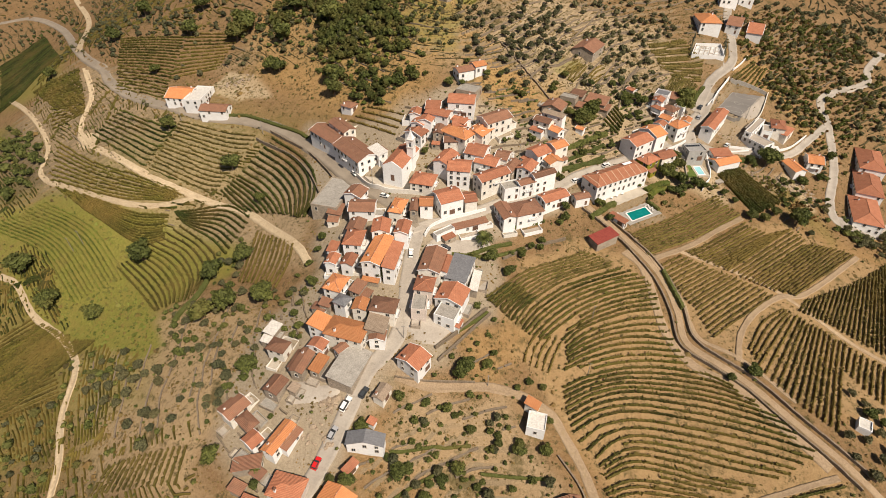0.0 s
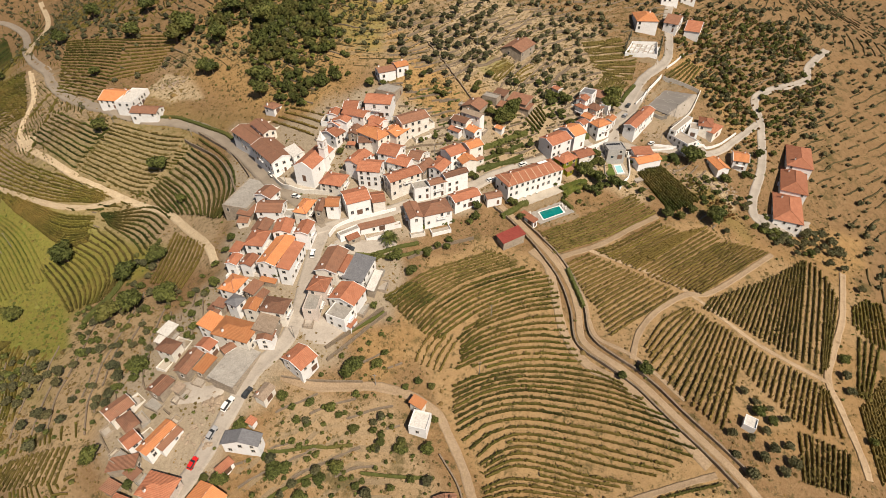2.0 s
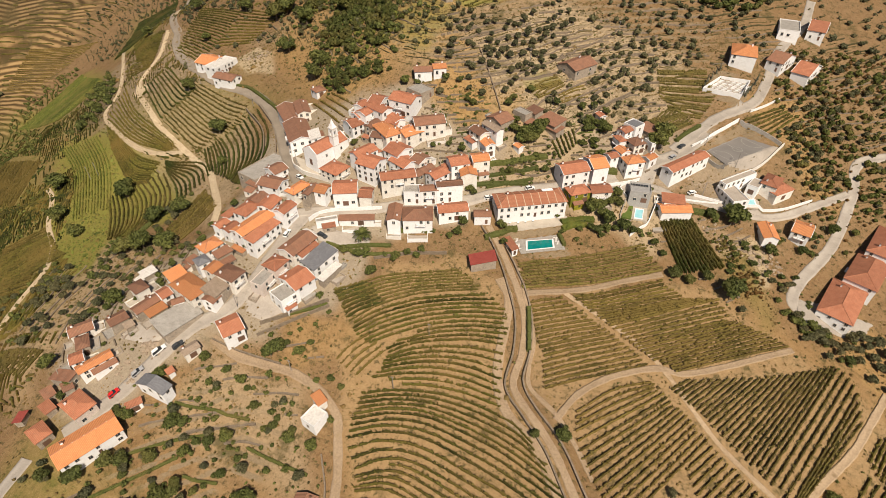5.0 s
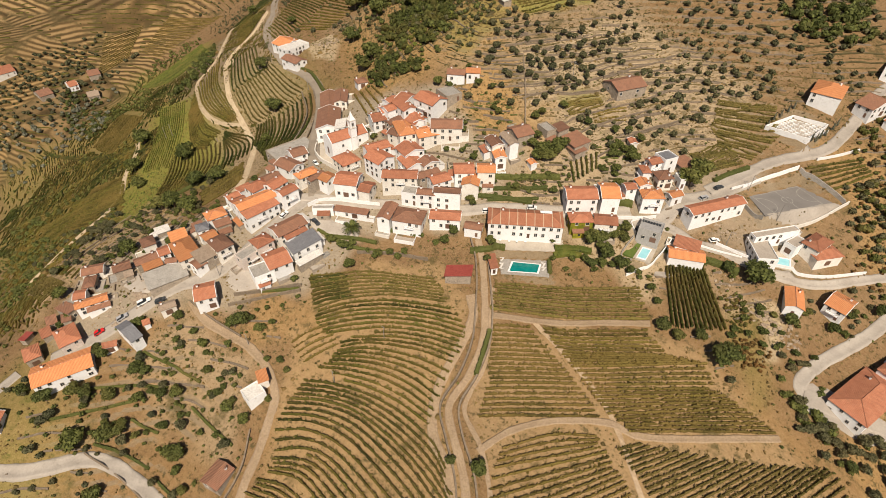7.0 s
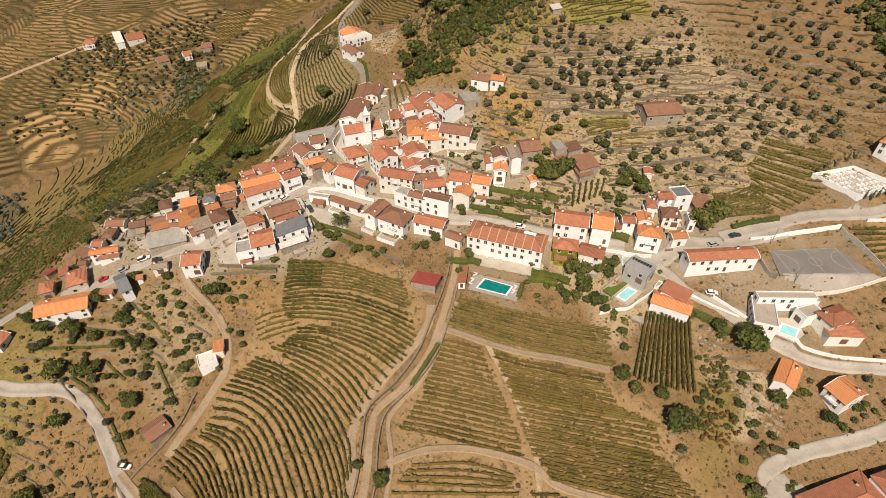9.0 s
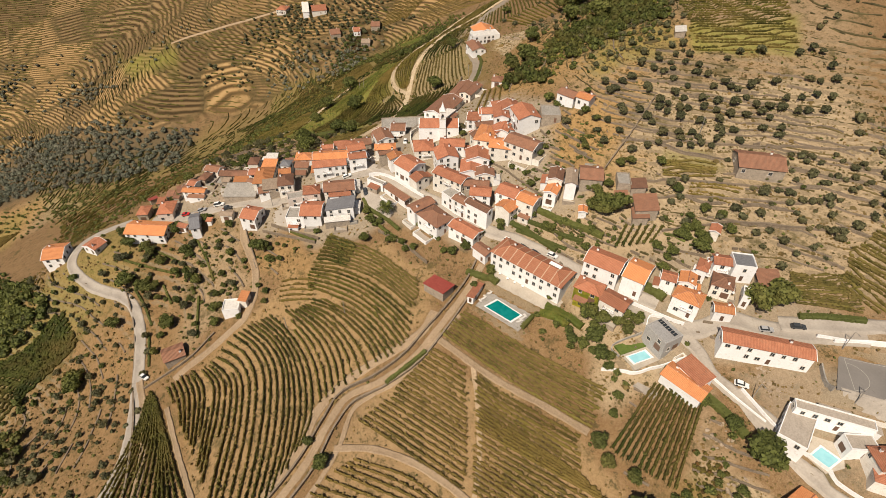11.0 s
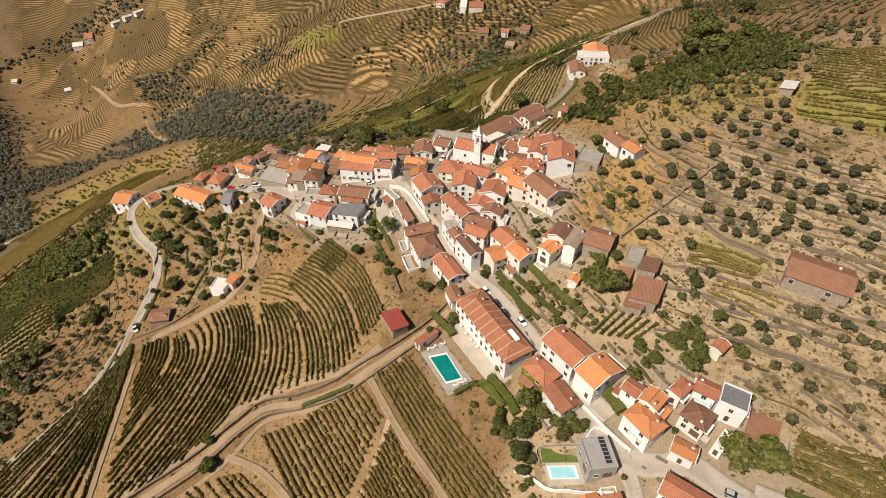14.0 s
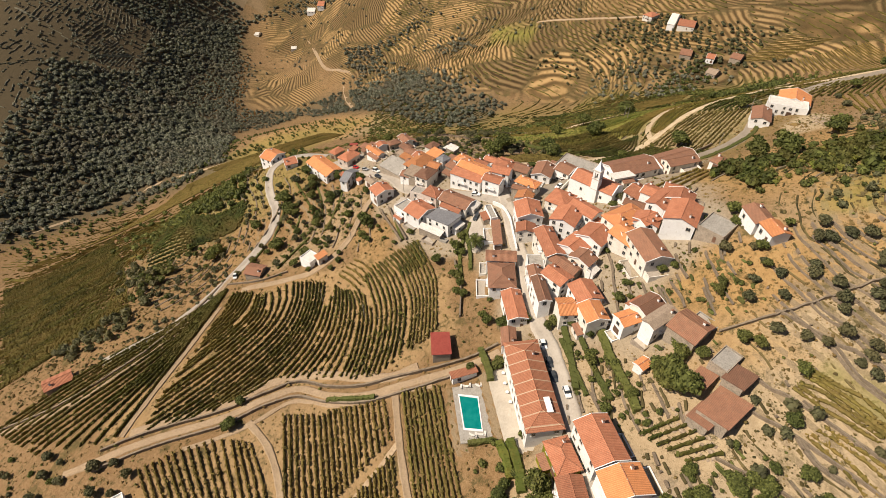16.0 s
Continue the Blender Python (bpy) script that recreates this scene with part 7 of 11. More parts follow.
def lump(bm, c, r, rng, sub=1):
    g = bmesh.ops.create_icosphere(bm, subdivisions=sub, radius=r, matrix=Matrix.Translation(c) @ Matrix.Diagonal((1, 1, 0.85, 1)))
    for v in g["verts"]:
        v.co += Vector(rng.uniform(-0.16, 0.16, 3)) * r


def tree_kind(name, seed, radius, height, k, count, size, leaf, label, category, trunk=True):
    rng = np.random.default_rng(seed)
    root = new(name, None)
    root.empty_display_size = 0.3
    tagged(root, label, category, "trees on the slopes")
    if trunk:
        bm = bmesh.new()
        th = height * 0.55
        for (px, py, lean_x, lean_y, r0, r1, z0, z1) in ((0, 0, 0.1, 0.05, 0.09 * radius + 0.05, 0.05 * radius, -0.6, th), (0.05, 0, 0.35 * radius, 0.1, 0.05 * radius, 0.02, th * 0.5, height * 0.7), (0, 0.05, -0.3 * radius, 0.25 * radius, 0.05 * radius, 0.02, th * 0.45, height * 0.68)):
            lo = [bm.verts.new((px + r0 * math.cos(q), py + r0 * math.sin(q), z0)) for q in np.arange(6) * math.pi / 3]
            hi = [bm.verts.new((px + lean_x + r1 * math.cos(q), py + lean_y + r1 * math.sin(q), z1)) for q in np.arange(6) * math.pi / 3]
            for i in range(6):
                bm.faces.new((lo[i], lo[(i + 1) % 6], hi[(i + 1) % 6], hi[i]))
        part("trunk", bm_mesh("trunk", bm, [BARK]), root)
    lob = lobes_for(rng, radius, height, k)
    bm = bmesh.new()
    for c in lob:
        lump(bm, c[:3], c[3] * 0.8, rng)
    core = bpy.data.meshes.new("core")
    bm.to_mesh(core)
    bm.free()
    cv = np.array([v.co[:] for v in core.vertices])
    cf = [tuple(p.vertices) for p in core.polygons]
    cards = leaf_cards(rng, lob, count, size).reshape(-1, 3)
    faces = cf + [tuple(len(cv) + 4 * i + j for j in range(4)) for i in range(count)]
    part("crown", mesh_from("crown", np.vstack([cv, cards]).tolist(), faces, [leaf]), root)
    return root


OLIVES = [tree_kind("olive_tree", 10 + i, 1.9, 3.4, 5, 380, 0.30, OLIVE_LEAF, "grey-green olive tree with a rounded crown on dry ground", "tree") for i in range(4)]
BROAD = [tree_kind("broadleaf_tree", 30 + i, 3.0, 5.6, 7, 700, 0.36, GREEN_LEAF, "dark green leafy tree with a dense crown", "tree") for i in range(3)]
BUSHES = [tree_kind("bush", 50 + i, 1.2, 1.7, 4, 220, 0.22, GREEN_LEAF, "low green bush on the slope", "bush", False) for i in range(3)]
PLACED = {"olive": 0, "broad": 0, "bush": 0}
KINDS = {"olive": OLIVES, "broad": BROAD, "bush": BUSHES}
FIRST = {}
OVERFLOW, CROWNS = [], {}


def plant(kind, x, y, size=1.0):
    rng = random.Random(int(x * 13.7 + y * 7.1) & 0xFFFF)
    pool = KINDS[kind]
    i = rng.randrange(len(pool))
    m = pose(x, y, ground_h(x, y) - 0.1, 0, 0, rng.uniform(0, 360)) @ Matrix.Diagonal((size * rng.uniform(0.9, 1.1), size * rng.uniform(0.9, 1.1), size * rng.uniform(0.85, 1.15), 1))
    if (kind, i) not in FIRST:
        FIRST[kind, i] = pool[i]
        pool[i].matrix_world = m
        return pool[i]
    if PLACED[kind] > 285:
        OVERFLOW.append((kind, i, m))
        return None
    ob = copy_thing(pool[i], Matrix.Identity(4))
    ob.matrix_basis = m
    PLACED[kind] += 1
    return ob


def plant_rest(kind, leaf, label):
    """The trees past the countable ones, joined."""
    vs, fs, base = [], [], 0
    for k, i, m in OVERFLOW:
        if k != kind:
            continue
        crown = [c for c in KINDS[k][i].children if c.name.startswith("crown")][0].data
        if crown.name not in CROWNS:
            a = np.empty(len(crown.vertices) * 3)
            crown.vertices.foreach_get("co", a)
            CROWNS[crown.name] = (a.reshape(-1, 3), [tuple(p.vertices) for p in crown.polygons])
        v, f = CROWNS[crown.name]
        mm = np.array(m)
        vs.append(v @ mm[:3, :3].T + mm[:3, 3])
        fs += [tuple(q + base for q in p) for p in f]
        base += len(v)
    if vs:
        tagged(new("more_trees", mesh_from("trees", np.vstack(vs).tolist(), fs, [leaf])), label, "trees", kind="stuff")


TAKEN = np.zeros((1500, 1500), bool)


def mark(x, y, r):
    i, j = int(x) + 1000, int(y) + 900
    if 0 <= i < 1500 and 0 <= j < 1500:
        TAKEN[max(0, i - r):i + r + 1, max(0, j - r):j + r + 1] = True


for line in STRIP_LINES:
    for q in even(line, 1.5):
        mark(q[0], q[1], 4 if q[0] < -300 or q[1] < -200 else 1)
for hx, hy, hl, hw, ha in HOUSES:
    ca, sa = math.cos(radians(ha)), math.sin(radians(ha))
    for u in np.arange(-hl / 2 - 1, hl / 2 + 1.1, 1.0):
        for v in np.arange(-hw / 2 - 1, hw / 2 + 1.1, 1.0):
            mark(hx + u * ca - v * sa, hy + u * sa + v * ca, 0)


for outline in LEVEL:
    q = np.array(outline, float)
    gx_, gy_ = np.meshgrid(np.arange(q[:, 0].min(), q[:, 0].max() + 1, 0.7), np.arange(q[:, 1].min(), q[:, 1].max() + 1, 0.7))
    for a_, b_ in zip(gx_[inside(outline, gx_, gy_, 0.1) > 0.4], gy_[inside(outline, gx_, gy_, 0.1) > 0.4]):
        mark(a_, b_, 0)


def free_spot(x, y):
    i, j = int(x) + 1000, int(y) + 900
    return not (0 <= i < 1500 and 0 <= j < 1500 and TAKEN[i, j])


SET_AREAS = []


def scatter(poly, step, jitter, seed, chance=1.0, ragged=0.1):
    """Places on a jittered grid inside an outline, clear of houses and roads."""
    rng = np.random.default_rng(seed)
    p = np.array(poly, float)
    lo, hi = p.min(0), p.max(0)
    gx, gy = np.meshgrid(np.arange(lo[0], hi[0], step), np.arange(lo[1], hi[1], step))
    gx = gx + rng.uniform(-jitter, jitter, gx.shape) * step
    gy = gy + rng.uniform(-jitter, jitter, gx.shape) * step
    clump = 0.5 + 0.5 * np.sin(gx * 0.07 + seed + 2 * np.sin(gy * 0.05)) * np.sin(gy * 0.09 + 1.7 * np.sin(gx * 0.06))
    if chance < 1:
        chance = chance * (0.55 + 0.9 * clump)
    ok = (rng.uniform(0.25, 0.75, gx.shape) < inside(poly, gx, gy, ragged)) & (rng.uniform(size=gx.shape) < chance)
    if step > 4.4:
        for area in SET_AREAS:
            ok &= inside(area, gx, gy, 0.5) < 0.5
    return [(a, b) for a, b in zip(gx[ok], gy[ok]) if free_spot(a, b)]


def grove(poly, kind, step, seed, size=1.0, jitter=0.35, chance=1.0, share=0.0):
    rng = random.Random(seed)
    for a, b in scatter(poly, step, jitter, seed, chance):
        plant("bush" if rng.random() < share else kind, a, b, size * rng.uniform(0.7, 1.25))


def far_wood(poly, step, seed, radius, leaf, label, cards=46, chance=1.0, jitter=0.45):
    """Trees too many to count, in one mesh of small lumpy crowns."""
    rng = np.random.default_rng(seed)
    pts = scatter(poly, step, jitter, seed, chance, step * 2.2)
    if not pts:
        return None
    p = np.array(pts)
    z = land(p[:, 0], p[:, 1])
    kinds = []
    for k in range(5):
        lob = [(0, 0, 0.95, 0.74)] + [(0.42 * math.cos(q), 0.42 * math.sin(q), rng.uniform(0.7, 1.15), rng.uniform(0.40, 0.52)) for q in np.arange(5) * 1.257 + rng.uniform(-0.3, 0.3, 5)]
        bm = bmesh.new()
        for c in lob[:4]:
            lump(bm, c[:3], c[3] * 0.88, rng)
        cv = np.array([v.co[:] for v in bm.verts])
        cf = np.array([[v.index for v in f.verts] for f in bm.faces])
        bm.verts.index_update()
        cf = np.array([[v.index for v in f.verts] for f in bm.faces])
        bm.free()
        kinds.append((cv, cf, leaf_cards(rng, lob, cards, 0.26).reshape(-1, 3)))
    vs, fs, base = [], [], 0
    for (a, b), h in zip(pts, z):
        cv, cf, cards_ = kinds[rng.integers(5)]
        s = radius * rng.uniform(0.6, 1.35)
        q = rng.uniform(0, 6.28)
        rot = np.array([[math.cos(q), -math.sin(q), 0], [math.sin(q), math.cos(q), 0], [0, 0, rng.uniform(0.8, 1.3)]])
        v = np.vstack([cv, cards_]) @ rot.T * s + (a, b, h - 0.25 * s)
        vs.append(v)
        fs += (cf + base).tolist()
        o = base + len(cv)
        fs += [[o + 4 * i, o + 4 * i + 1, o + 4 * i + 2, o + 4 * i + 3] for i in range(len(cards_) // 4)]
        base += len(v)
    me = mesh_from("trees", np.vstack(vs).tolist(), fs, [leaf])
    return tagged(new("distant_trees", me), label, "trees", kind="stuff")


def tufts(poly, count, seed, size, material, label):
    """Dry grass tufts, low scrub and stones too many to count."""
    rng = np.random.default_rng(seed)
    p = np.array(poly, float)
    lo, hi = p.min(0), p.max(0)
    x, y = rng.uniform(lo[0], hi[0], count * 2), rng.uniform(lo[1], hi[1], count * 2)
    dens = 0.5 + 0.5 * np.sin(x * 0.11 + 2 * np.sin(y * 0.07)) * np.sin(y * 0.13 + 1.5 * np.sin(x * 0.05))
    ok = (inside(poly, x, y, 0.1) > 0.5) & (rng.uniform(size=len(x)) < 0.25 + 0.75 * dens)
    ok &= np.array([free_spot(a, b) for a, b in zip(x, y)])
    x, y = x[ok][:count], y[ok][:count]
    z = land(x, y)
    base = np.array([(1, 0, 0), (0, 1, 0), (-1, 0, 0), (0, -1, 0), (0.2, 0.1, 1.0), (0.6, 0.6, 0.45), (-0.6, 0.5, 0.5), (0.1, -0.7, 0.55)])
    tri = np.array([(0, 5, 4), (0, 1, 5), (5, 1, 4), (1, 6, 4), (1, 2, 6), (6, 2, 4), (2, 7, 4), (2, 3, 7), (7, 3, 4), (3, 0, 4)])
    k = len(x)
    s = size * rng.lognormal(0, 0.45, (k, 1, 1))
    q = rng.uniform(0, 6.28, k)
    v = base[None] + rng.uniform(-0.25, 0.25, (k, 8, 3))
    c, d = np.cos(q)[:, None], np.sin(q)[:, None]
    v = np.stack([v[..., 0] * c - v[..., 1] * d, v[..., 0] * d + v[..., 1] * c, v[..., 2] * 0.9], -1) * s
    v += np.stack([x, y, z - 0.05], -1)[:, None]
    f = tri[None] + (np.arange(k) * 8)[:, None, None]
    return tagged(new("scrub", mesh_from("scrub", v.reshape(-1, 3).tolist(), f.reshape(-1, 3).tolist(), [material])), label, "scrub", kind="stuff")


def terrace_walls(poly, rise, height, seed, label, keep=0.85, grid=2.5):
    """Dry stone walls along the contours of a slope, in short leaning pieces with gaps."""
    rng = np.random.default_rng(seed)
    p = np.array(poly, float)
    gx = np.arange(p[:, 0].min(), p[:, 0].max(), grid)
    gy = np.arange(p[:, 1].min(), p[:, 1].max(), grid)
    x, y = np.meshgrid(gx, gy)
    w = inside(poly, x, y, 0.1)
    z = land(x, y)
    zz = (hill(x, y) + 0.35 * ripple(x * 0.6, y * 0.6)) / rise
    vs, fs = [], []
    for j in range(len(gy) - 1):
        for i in range(len(gx) - 1):
            if w[j, i] < 0.5 or not free_spot(gx[i], gy[j]):
                continue
            c = ((j, i), (j, i + 1), (j + 1, i + 1), (j + 1, i))
            v = [zz[q] for q in c]
            level = math.floor(max(v))
            if min(v) >= level or 0.5 + 0.5 * math.sin(gx[i] * 0.15 + level * 1.7 + math.sin(gy[j] * 0.13)) > keep * 0.75:
                continue
            cut = []
            for k in range(4):
                a, b = v[k], v[(k + 1) % 4]
                if (a < level) != (b < level):
                    t = (level - a) / (b - a)
                    qa, qb = c[k], c[(k + 1) % 4]
                    cut.append((x[qa] + t * (x[qb] - x[qa]), y[qa] + t * (y[qb] - y[qa])))
            if len(cut) < 2:
                continue
            (ax, ay), (bx, by) = cut[:2]
            d = math.hypot(bx - ax, by - ay)
            if d < 0.3:
                continue
            nx, ny = -(by - ay) / d * 0.3, (bx - ax) / d * 0.3
            za, zb = ground_fast(ax, ay, x, y, z, gx, gy, grid), ground_fast(bx, by, x, y, z, gx, gy, grid)
            ha, hb = (height * (0.78 + 0.22 * math.sin(px * 1.9 + py * 2.7)) for px, py in ((ax, ay), (bx, by)))
            o = len(vs)
            for px, py, g, h in ((ax, ay, za, ha), (bx, by, zb, hb)):
                vs += [(px + nx, py + ny, g - 0.8), (px - nx, py - ny, g - 0.8), (px - nx * 0.8, py - ny * 0.8, g + h), (px + nx * 0.8, py + ny * 0.8, g + h)]
            fs += [(o + a, o + b, o + 4 + b, o + 4 + a) for a, b in ((0, 1), (1, 2), (2, 3), (3, 0))] + [(o, o + 3, o + 2, o + 1), (o + 4, o + 5, o + 6, o + 7)]
    if vs:
        tagged(new("terrace_walls", mesh_from("terrace_walls", vs, fs, [DRYSTONE])), label, "wall", kind="stuff")


def contour_rows(poly, rise, height, width, seed, material, label, grid, parcel, skew=0.10):
    """Rows of vines along the contours, parcel by parcel, some left bare."""
    rng = np.random.default_rng(seed)
    p = np.array(poly, float)
    gx = np.arange(p[:, 0].min(), p[:, 0].max(), grid)
    gy = np.arange(p[:, 1].min(), p[:, 1].max(), grid)
    x, y = np.meshgrid(gx, gy)
    w = inside(poly, x, y, 0.1)
    z = land(x, y)
    tilt = rng.uniform(-skew, skew, (40, 40, 2))
    keep = rng.choice([0.95, 0.9, 0.8, 0.12], (40, 40))
    wx, wy = x + 0.35 * parcel * np.sin(y / parcel * 1.7), y + 0.35 * parcel * np.sin(x / parcel * 1.3)
    ci, cj = (np.floor(wx / parcel).astype(int) % 40), (np.floor(wy / parcel * 1.4).astype(int) % 40)
    zt = hill(x, y) + 0.35 * ripple(x * 0.6, y * 0.6) + tilt[cj, ci, 0] * (x % 200) + tilt[cj, ci, 1] * (y % 200)
    kp = keep[cj, ci]
    zz = zt / rise
    prof = ((-0.45, 0.0), (-0.5, 0.6), (-0.1, 1.0), (0.3, 0.92), (0.5, 0.5), (0.45, 0.0))
    vs, fs = [], []
    for j in range(len(gy) - 1):
        for i in range(len(gx) - 1):
            if w[j, i] < 0.5 or ci[j, i] != ci[j + 1, i + 1] or cj[j, i] != cj[j + 1, i + 1] or not free_spot(gx[i], gy[j]):
                continue
            c = ((j, i), (j, i + 1), (j + 1, i + 1), (j + 1, i))
            v = [zz[q] for q in c]
            for level in range(math.ceil(min(v)), math.floor(max(v)) + 1):
                cut = []
                for k in range(4):
                    a, b = v[k], v[(k + 1) % 4]
                    if (a < level) != (b < level):
                        t = (level - a) / (b - a)
                        qa, qb = c[k], c[(k + 1) % 4]
                        cut.append((x[qa] + t * (x[qb] - x[qa]), y[qa] + t * (y[qb] - y[qa]), z[qa] + t * (z[qb] - z[qa])))
                run = 0.5 + 0.5 * math.sin(x[j, i] * 0.16 + level * 2.1 + math.sin(y[j, i] * 0.19 + level))
                if len(cut) < 2 or run > kp[j, i]:
                    continue
                (ax, ay, az), (bx, by, bz) = cut[:2]
                d = math.hypot(bx - ax, by - ay)
                if d < 0.4:
                    continue
                nx, ny = -(by - ay) / d * width, (bx - ax) / d * width
                o = len(vs)
                for px, py, pz in ((ax, ay, az), (bx, by, bz)):
                    h, s = height * (0.88 + 0.24 * math.sin(px * 2.7 - py * 1.9)), 0.95 + 0.28 * math.sin(px * 3.1 + py * 2.3)
                    vs += [(px + nx * u * s, py + ny * u * s, pz + h * q - 0.1) for u, q in prof]
                fs += [(o + k, o + k + 1, o + k + 7, o + k + 6) for k in range(5)] + [(o, o + 5, o + 4, o + 3, o + 2, o + 1), tuple(o + 6 + k for k in range(6))]
    if vs:
        tagged(new("vine_rows", mesh_from("vines", vs, fs, [material])), label, "vineyard", kind="stuff")


def ground_fast(px, py, x, y, z, gx, gy, grid):
    i, j = min(len(gx) - 2, int((px - gx[0]) / grid)), min(len(gy) - 2, int((py - gy[0]) / grid))
    u, v = (px - gx[i]) / grid, (py - gy[j]) / grid
    return (1 - v) * ((1 - u) * z[j, i] + u * z[j, i + 1]) + v * ((1 - u) * z[j + 1, i] + u * z[j + 1, i + 1])


# ---- single things ----
def prism(bm, pts, z0, z1):
    solid(bm, pts, z0, z1)


def platform(points, depth, material, label, lift=0.35, name="terrace"):
    """A level paved terrace with retaining sides."""
    p = np.array(points, float)
    if np.sum(p[:, 0] * np.roll(p[:, 1], -1) - p[:, 1] * np.roll(p[:, 0], -1)) < 0:
        p = p[::-1]
    z = ground_h(*p.mean(0)) + lift
    bm = bmesh.new()
    prism(bm, [tuple(q) for q in p], z - depth, z)
    tagged(new(name, bm_mesh(name, bm, [material])), label, "terrace", kind="structure")
    return z


def pool(points, z, water_mat, label):
    """A swimming pool: pale rim, water a little below it."""
    c = np.mean(points, axis=0)
    p = [Vector((*q, 0)) for q in points]
    area_ = sum(p[i].x * p[(i + 1) % 4].y - p[i].y * p[(i + 1) % 4].x for i in range(4))
    if area_ < 0:
        p = p[::-1]
    root = new("swimming_pool", None)
    root.location = (c[0], c[1], z)
    tagged(root, label, "pool")
    mid = Vector((c[0], c[1], 0))
    inner = [q - mid for q in p]
    outer = [q + q.normalized() * 0.75 for q in inner]
    bm = bmesh.new()
    lo_i = [bm.verts.new((q.x, q.y, 0.03)) for q in inner]
    hi_i = [bm.verts.new((q.x, q.y, 0.16)) for q in inner]
    hi_o = [bm.verts.new((q.x, q.y, 0.16)) for q in outer]
    lo_o = [bm.verts.new((q.x, q.y, -0.2)) for q in outer]
    for i in range(4):
        j = (i + 1) % 4
        bm.faces.new((lo_i[j], lo_i[i], hi_i[i], hi_i[j]))
        bm.faces.new((hi_i[j], hi_i[i], hi_o[i], hi_o[j]))
        bm.faces.new((hi_o[j], hi_o[i], lo_o[i], lo_o[j]))
    part("rim", bm_mesh("rim", bm, [WHITE]), root, "pale stone rim")
    bm = bmesh.new()
    bm.faces.new([bm.verts.new((q.x, q.y, 0.06)) for q in inner])
    part("water", bm_mesh("water", bm, [water_mat]), root)
    return root


PAINTS = {}


def paint(name, col):
    if name not in PAINTS:
        PAINTS[name] = glossy("car_paint_" + name, col, 0.25)
    return PAINTS[name]


TYRE = glossy("tyre_rubber", (0.02, 0.02, 0.02), 0.8)
LAMP = glossy("lamp_glass", (0.6, 0.6, 0.55), 0.2)
METALPOLE = plain("grey_pole", (0.22, 0.20, 0.18), (0.30, 0.28, 0.25), 1.0, 5.0)


def wheel_mesh():
    if "w" not in CACHE:
        bm = bmesh.new()
        bmesh.ops.create_cone(bm, cap_ends=True, segments=14, radius1=0.32, radius2=0.32, depth=0.2, matrix=Matrix.Rotation(math.pi / 2, 4, "X"))
        CACHE["w"] = bm_mesh("wheel", bm, [TYRE])
    return CACHE["w"]


def car(x, y, turn, paint_mat, label, length=4.2, high=1.45, z=None):
    """A parked car: body with bonnet and boot, glazed cabin, wheels and lamps."""
    root = new("car", None)
    a, b = ground_h(x + math.cos(radians(turn)), y + math.sin(radians(turn))), ground_h(x - math.cos(radians(turn)), y - math.sin(radians(turn)))
    pitch = -math.degrees(math.atan2(a - b, 2.0))
    root.matrix_world = pose(x, y, (z if z is not None else (a + b) / 2 + 0.38), 0, pitch if z is None else 0, turn)
    tagged(root, label, "car", "parked vehicles")
    h = length / 2
    w = 0.86
    bm = bmesh.new()
    prof = [(-h, 0.28), (-h, 0.75), (-h + 0.15, 0.88), (h * 0.42, 0.90), (h * 0.95, 0.78), (h, 0.6), (h, 0.28)]
    l_ = [bm.verts.new((px, -w, pz)) for px, pz in prof]
    r_ = [bm.verts.new((px, w, pz)) for px, pz in prof]
    bm.faces.new(l_), bm.faces.new(r_[::-1])
    for i in range(len(prof)):
        j = (i + 1) % len(prof)
        bm.faces.new((l_[j], l_[i], r_[i], r_[j]))
    bmesh.ops.bevel(bm, geom=bm.edges[:], offset=0.06, segments=2, affect="EDGES")
    body = part("body", bm_mesh("body", bm, [paint_mat]), root)
    bm = bmesh.new()
    c = [(-h + 0.25, 0.86), (-h + 0.6, high - 0.04), (h * 0.12, high - 0.04), (h * 0.45, 0.86)]
    l_ = [bm.verts.new((px, -w * (0.95 if pz < 1 else 0.8), pz)) for px, pz in c]
    r_ = [bm.verts.new((px, w * (0.95 if pz < 1 else 0.8), pz)) for px, pz in c]
    bm.faces.new(l_), bm.faces.new(r_[::-1])
    for i in range(4):
        j = (i + 1) % 4
        bm.faces.new((l_[j], l_[i], r_[i], r_[j]))
    part("window_glass", bm_mesh("window_glass", bm, [GLASS]), body, "dark tinted glass")
    bm = bmesh.new()
    box(bm, -h + 0.62, h * 0.11, -w * 0.78, w * 0.78, high - 0.05, high)
    part("car_roof", bm_mesh("car_roof", bm, [paint_mat]), body)
    for px in (-h * 0.62, h * 0.62):
        for py in (-w + 0.05, w - 0.05):
            o = part("wheel", wheel_mesh(), root)
            o.location = (px, py, 0.32)
    for py in (-0.6, 0.6):
        bm = bmesh.new()
        box(bm, h - 0.04, h + 0.02, py - 0.16, py + 0.16, 0.58, 0.72)
        part("headlight", bm_mesh("headlight", bm, [LAMP]), root)
    return root


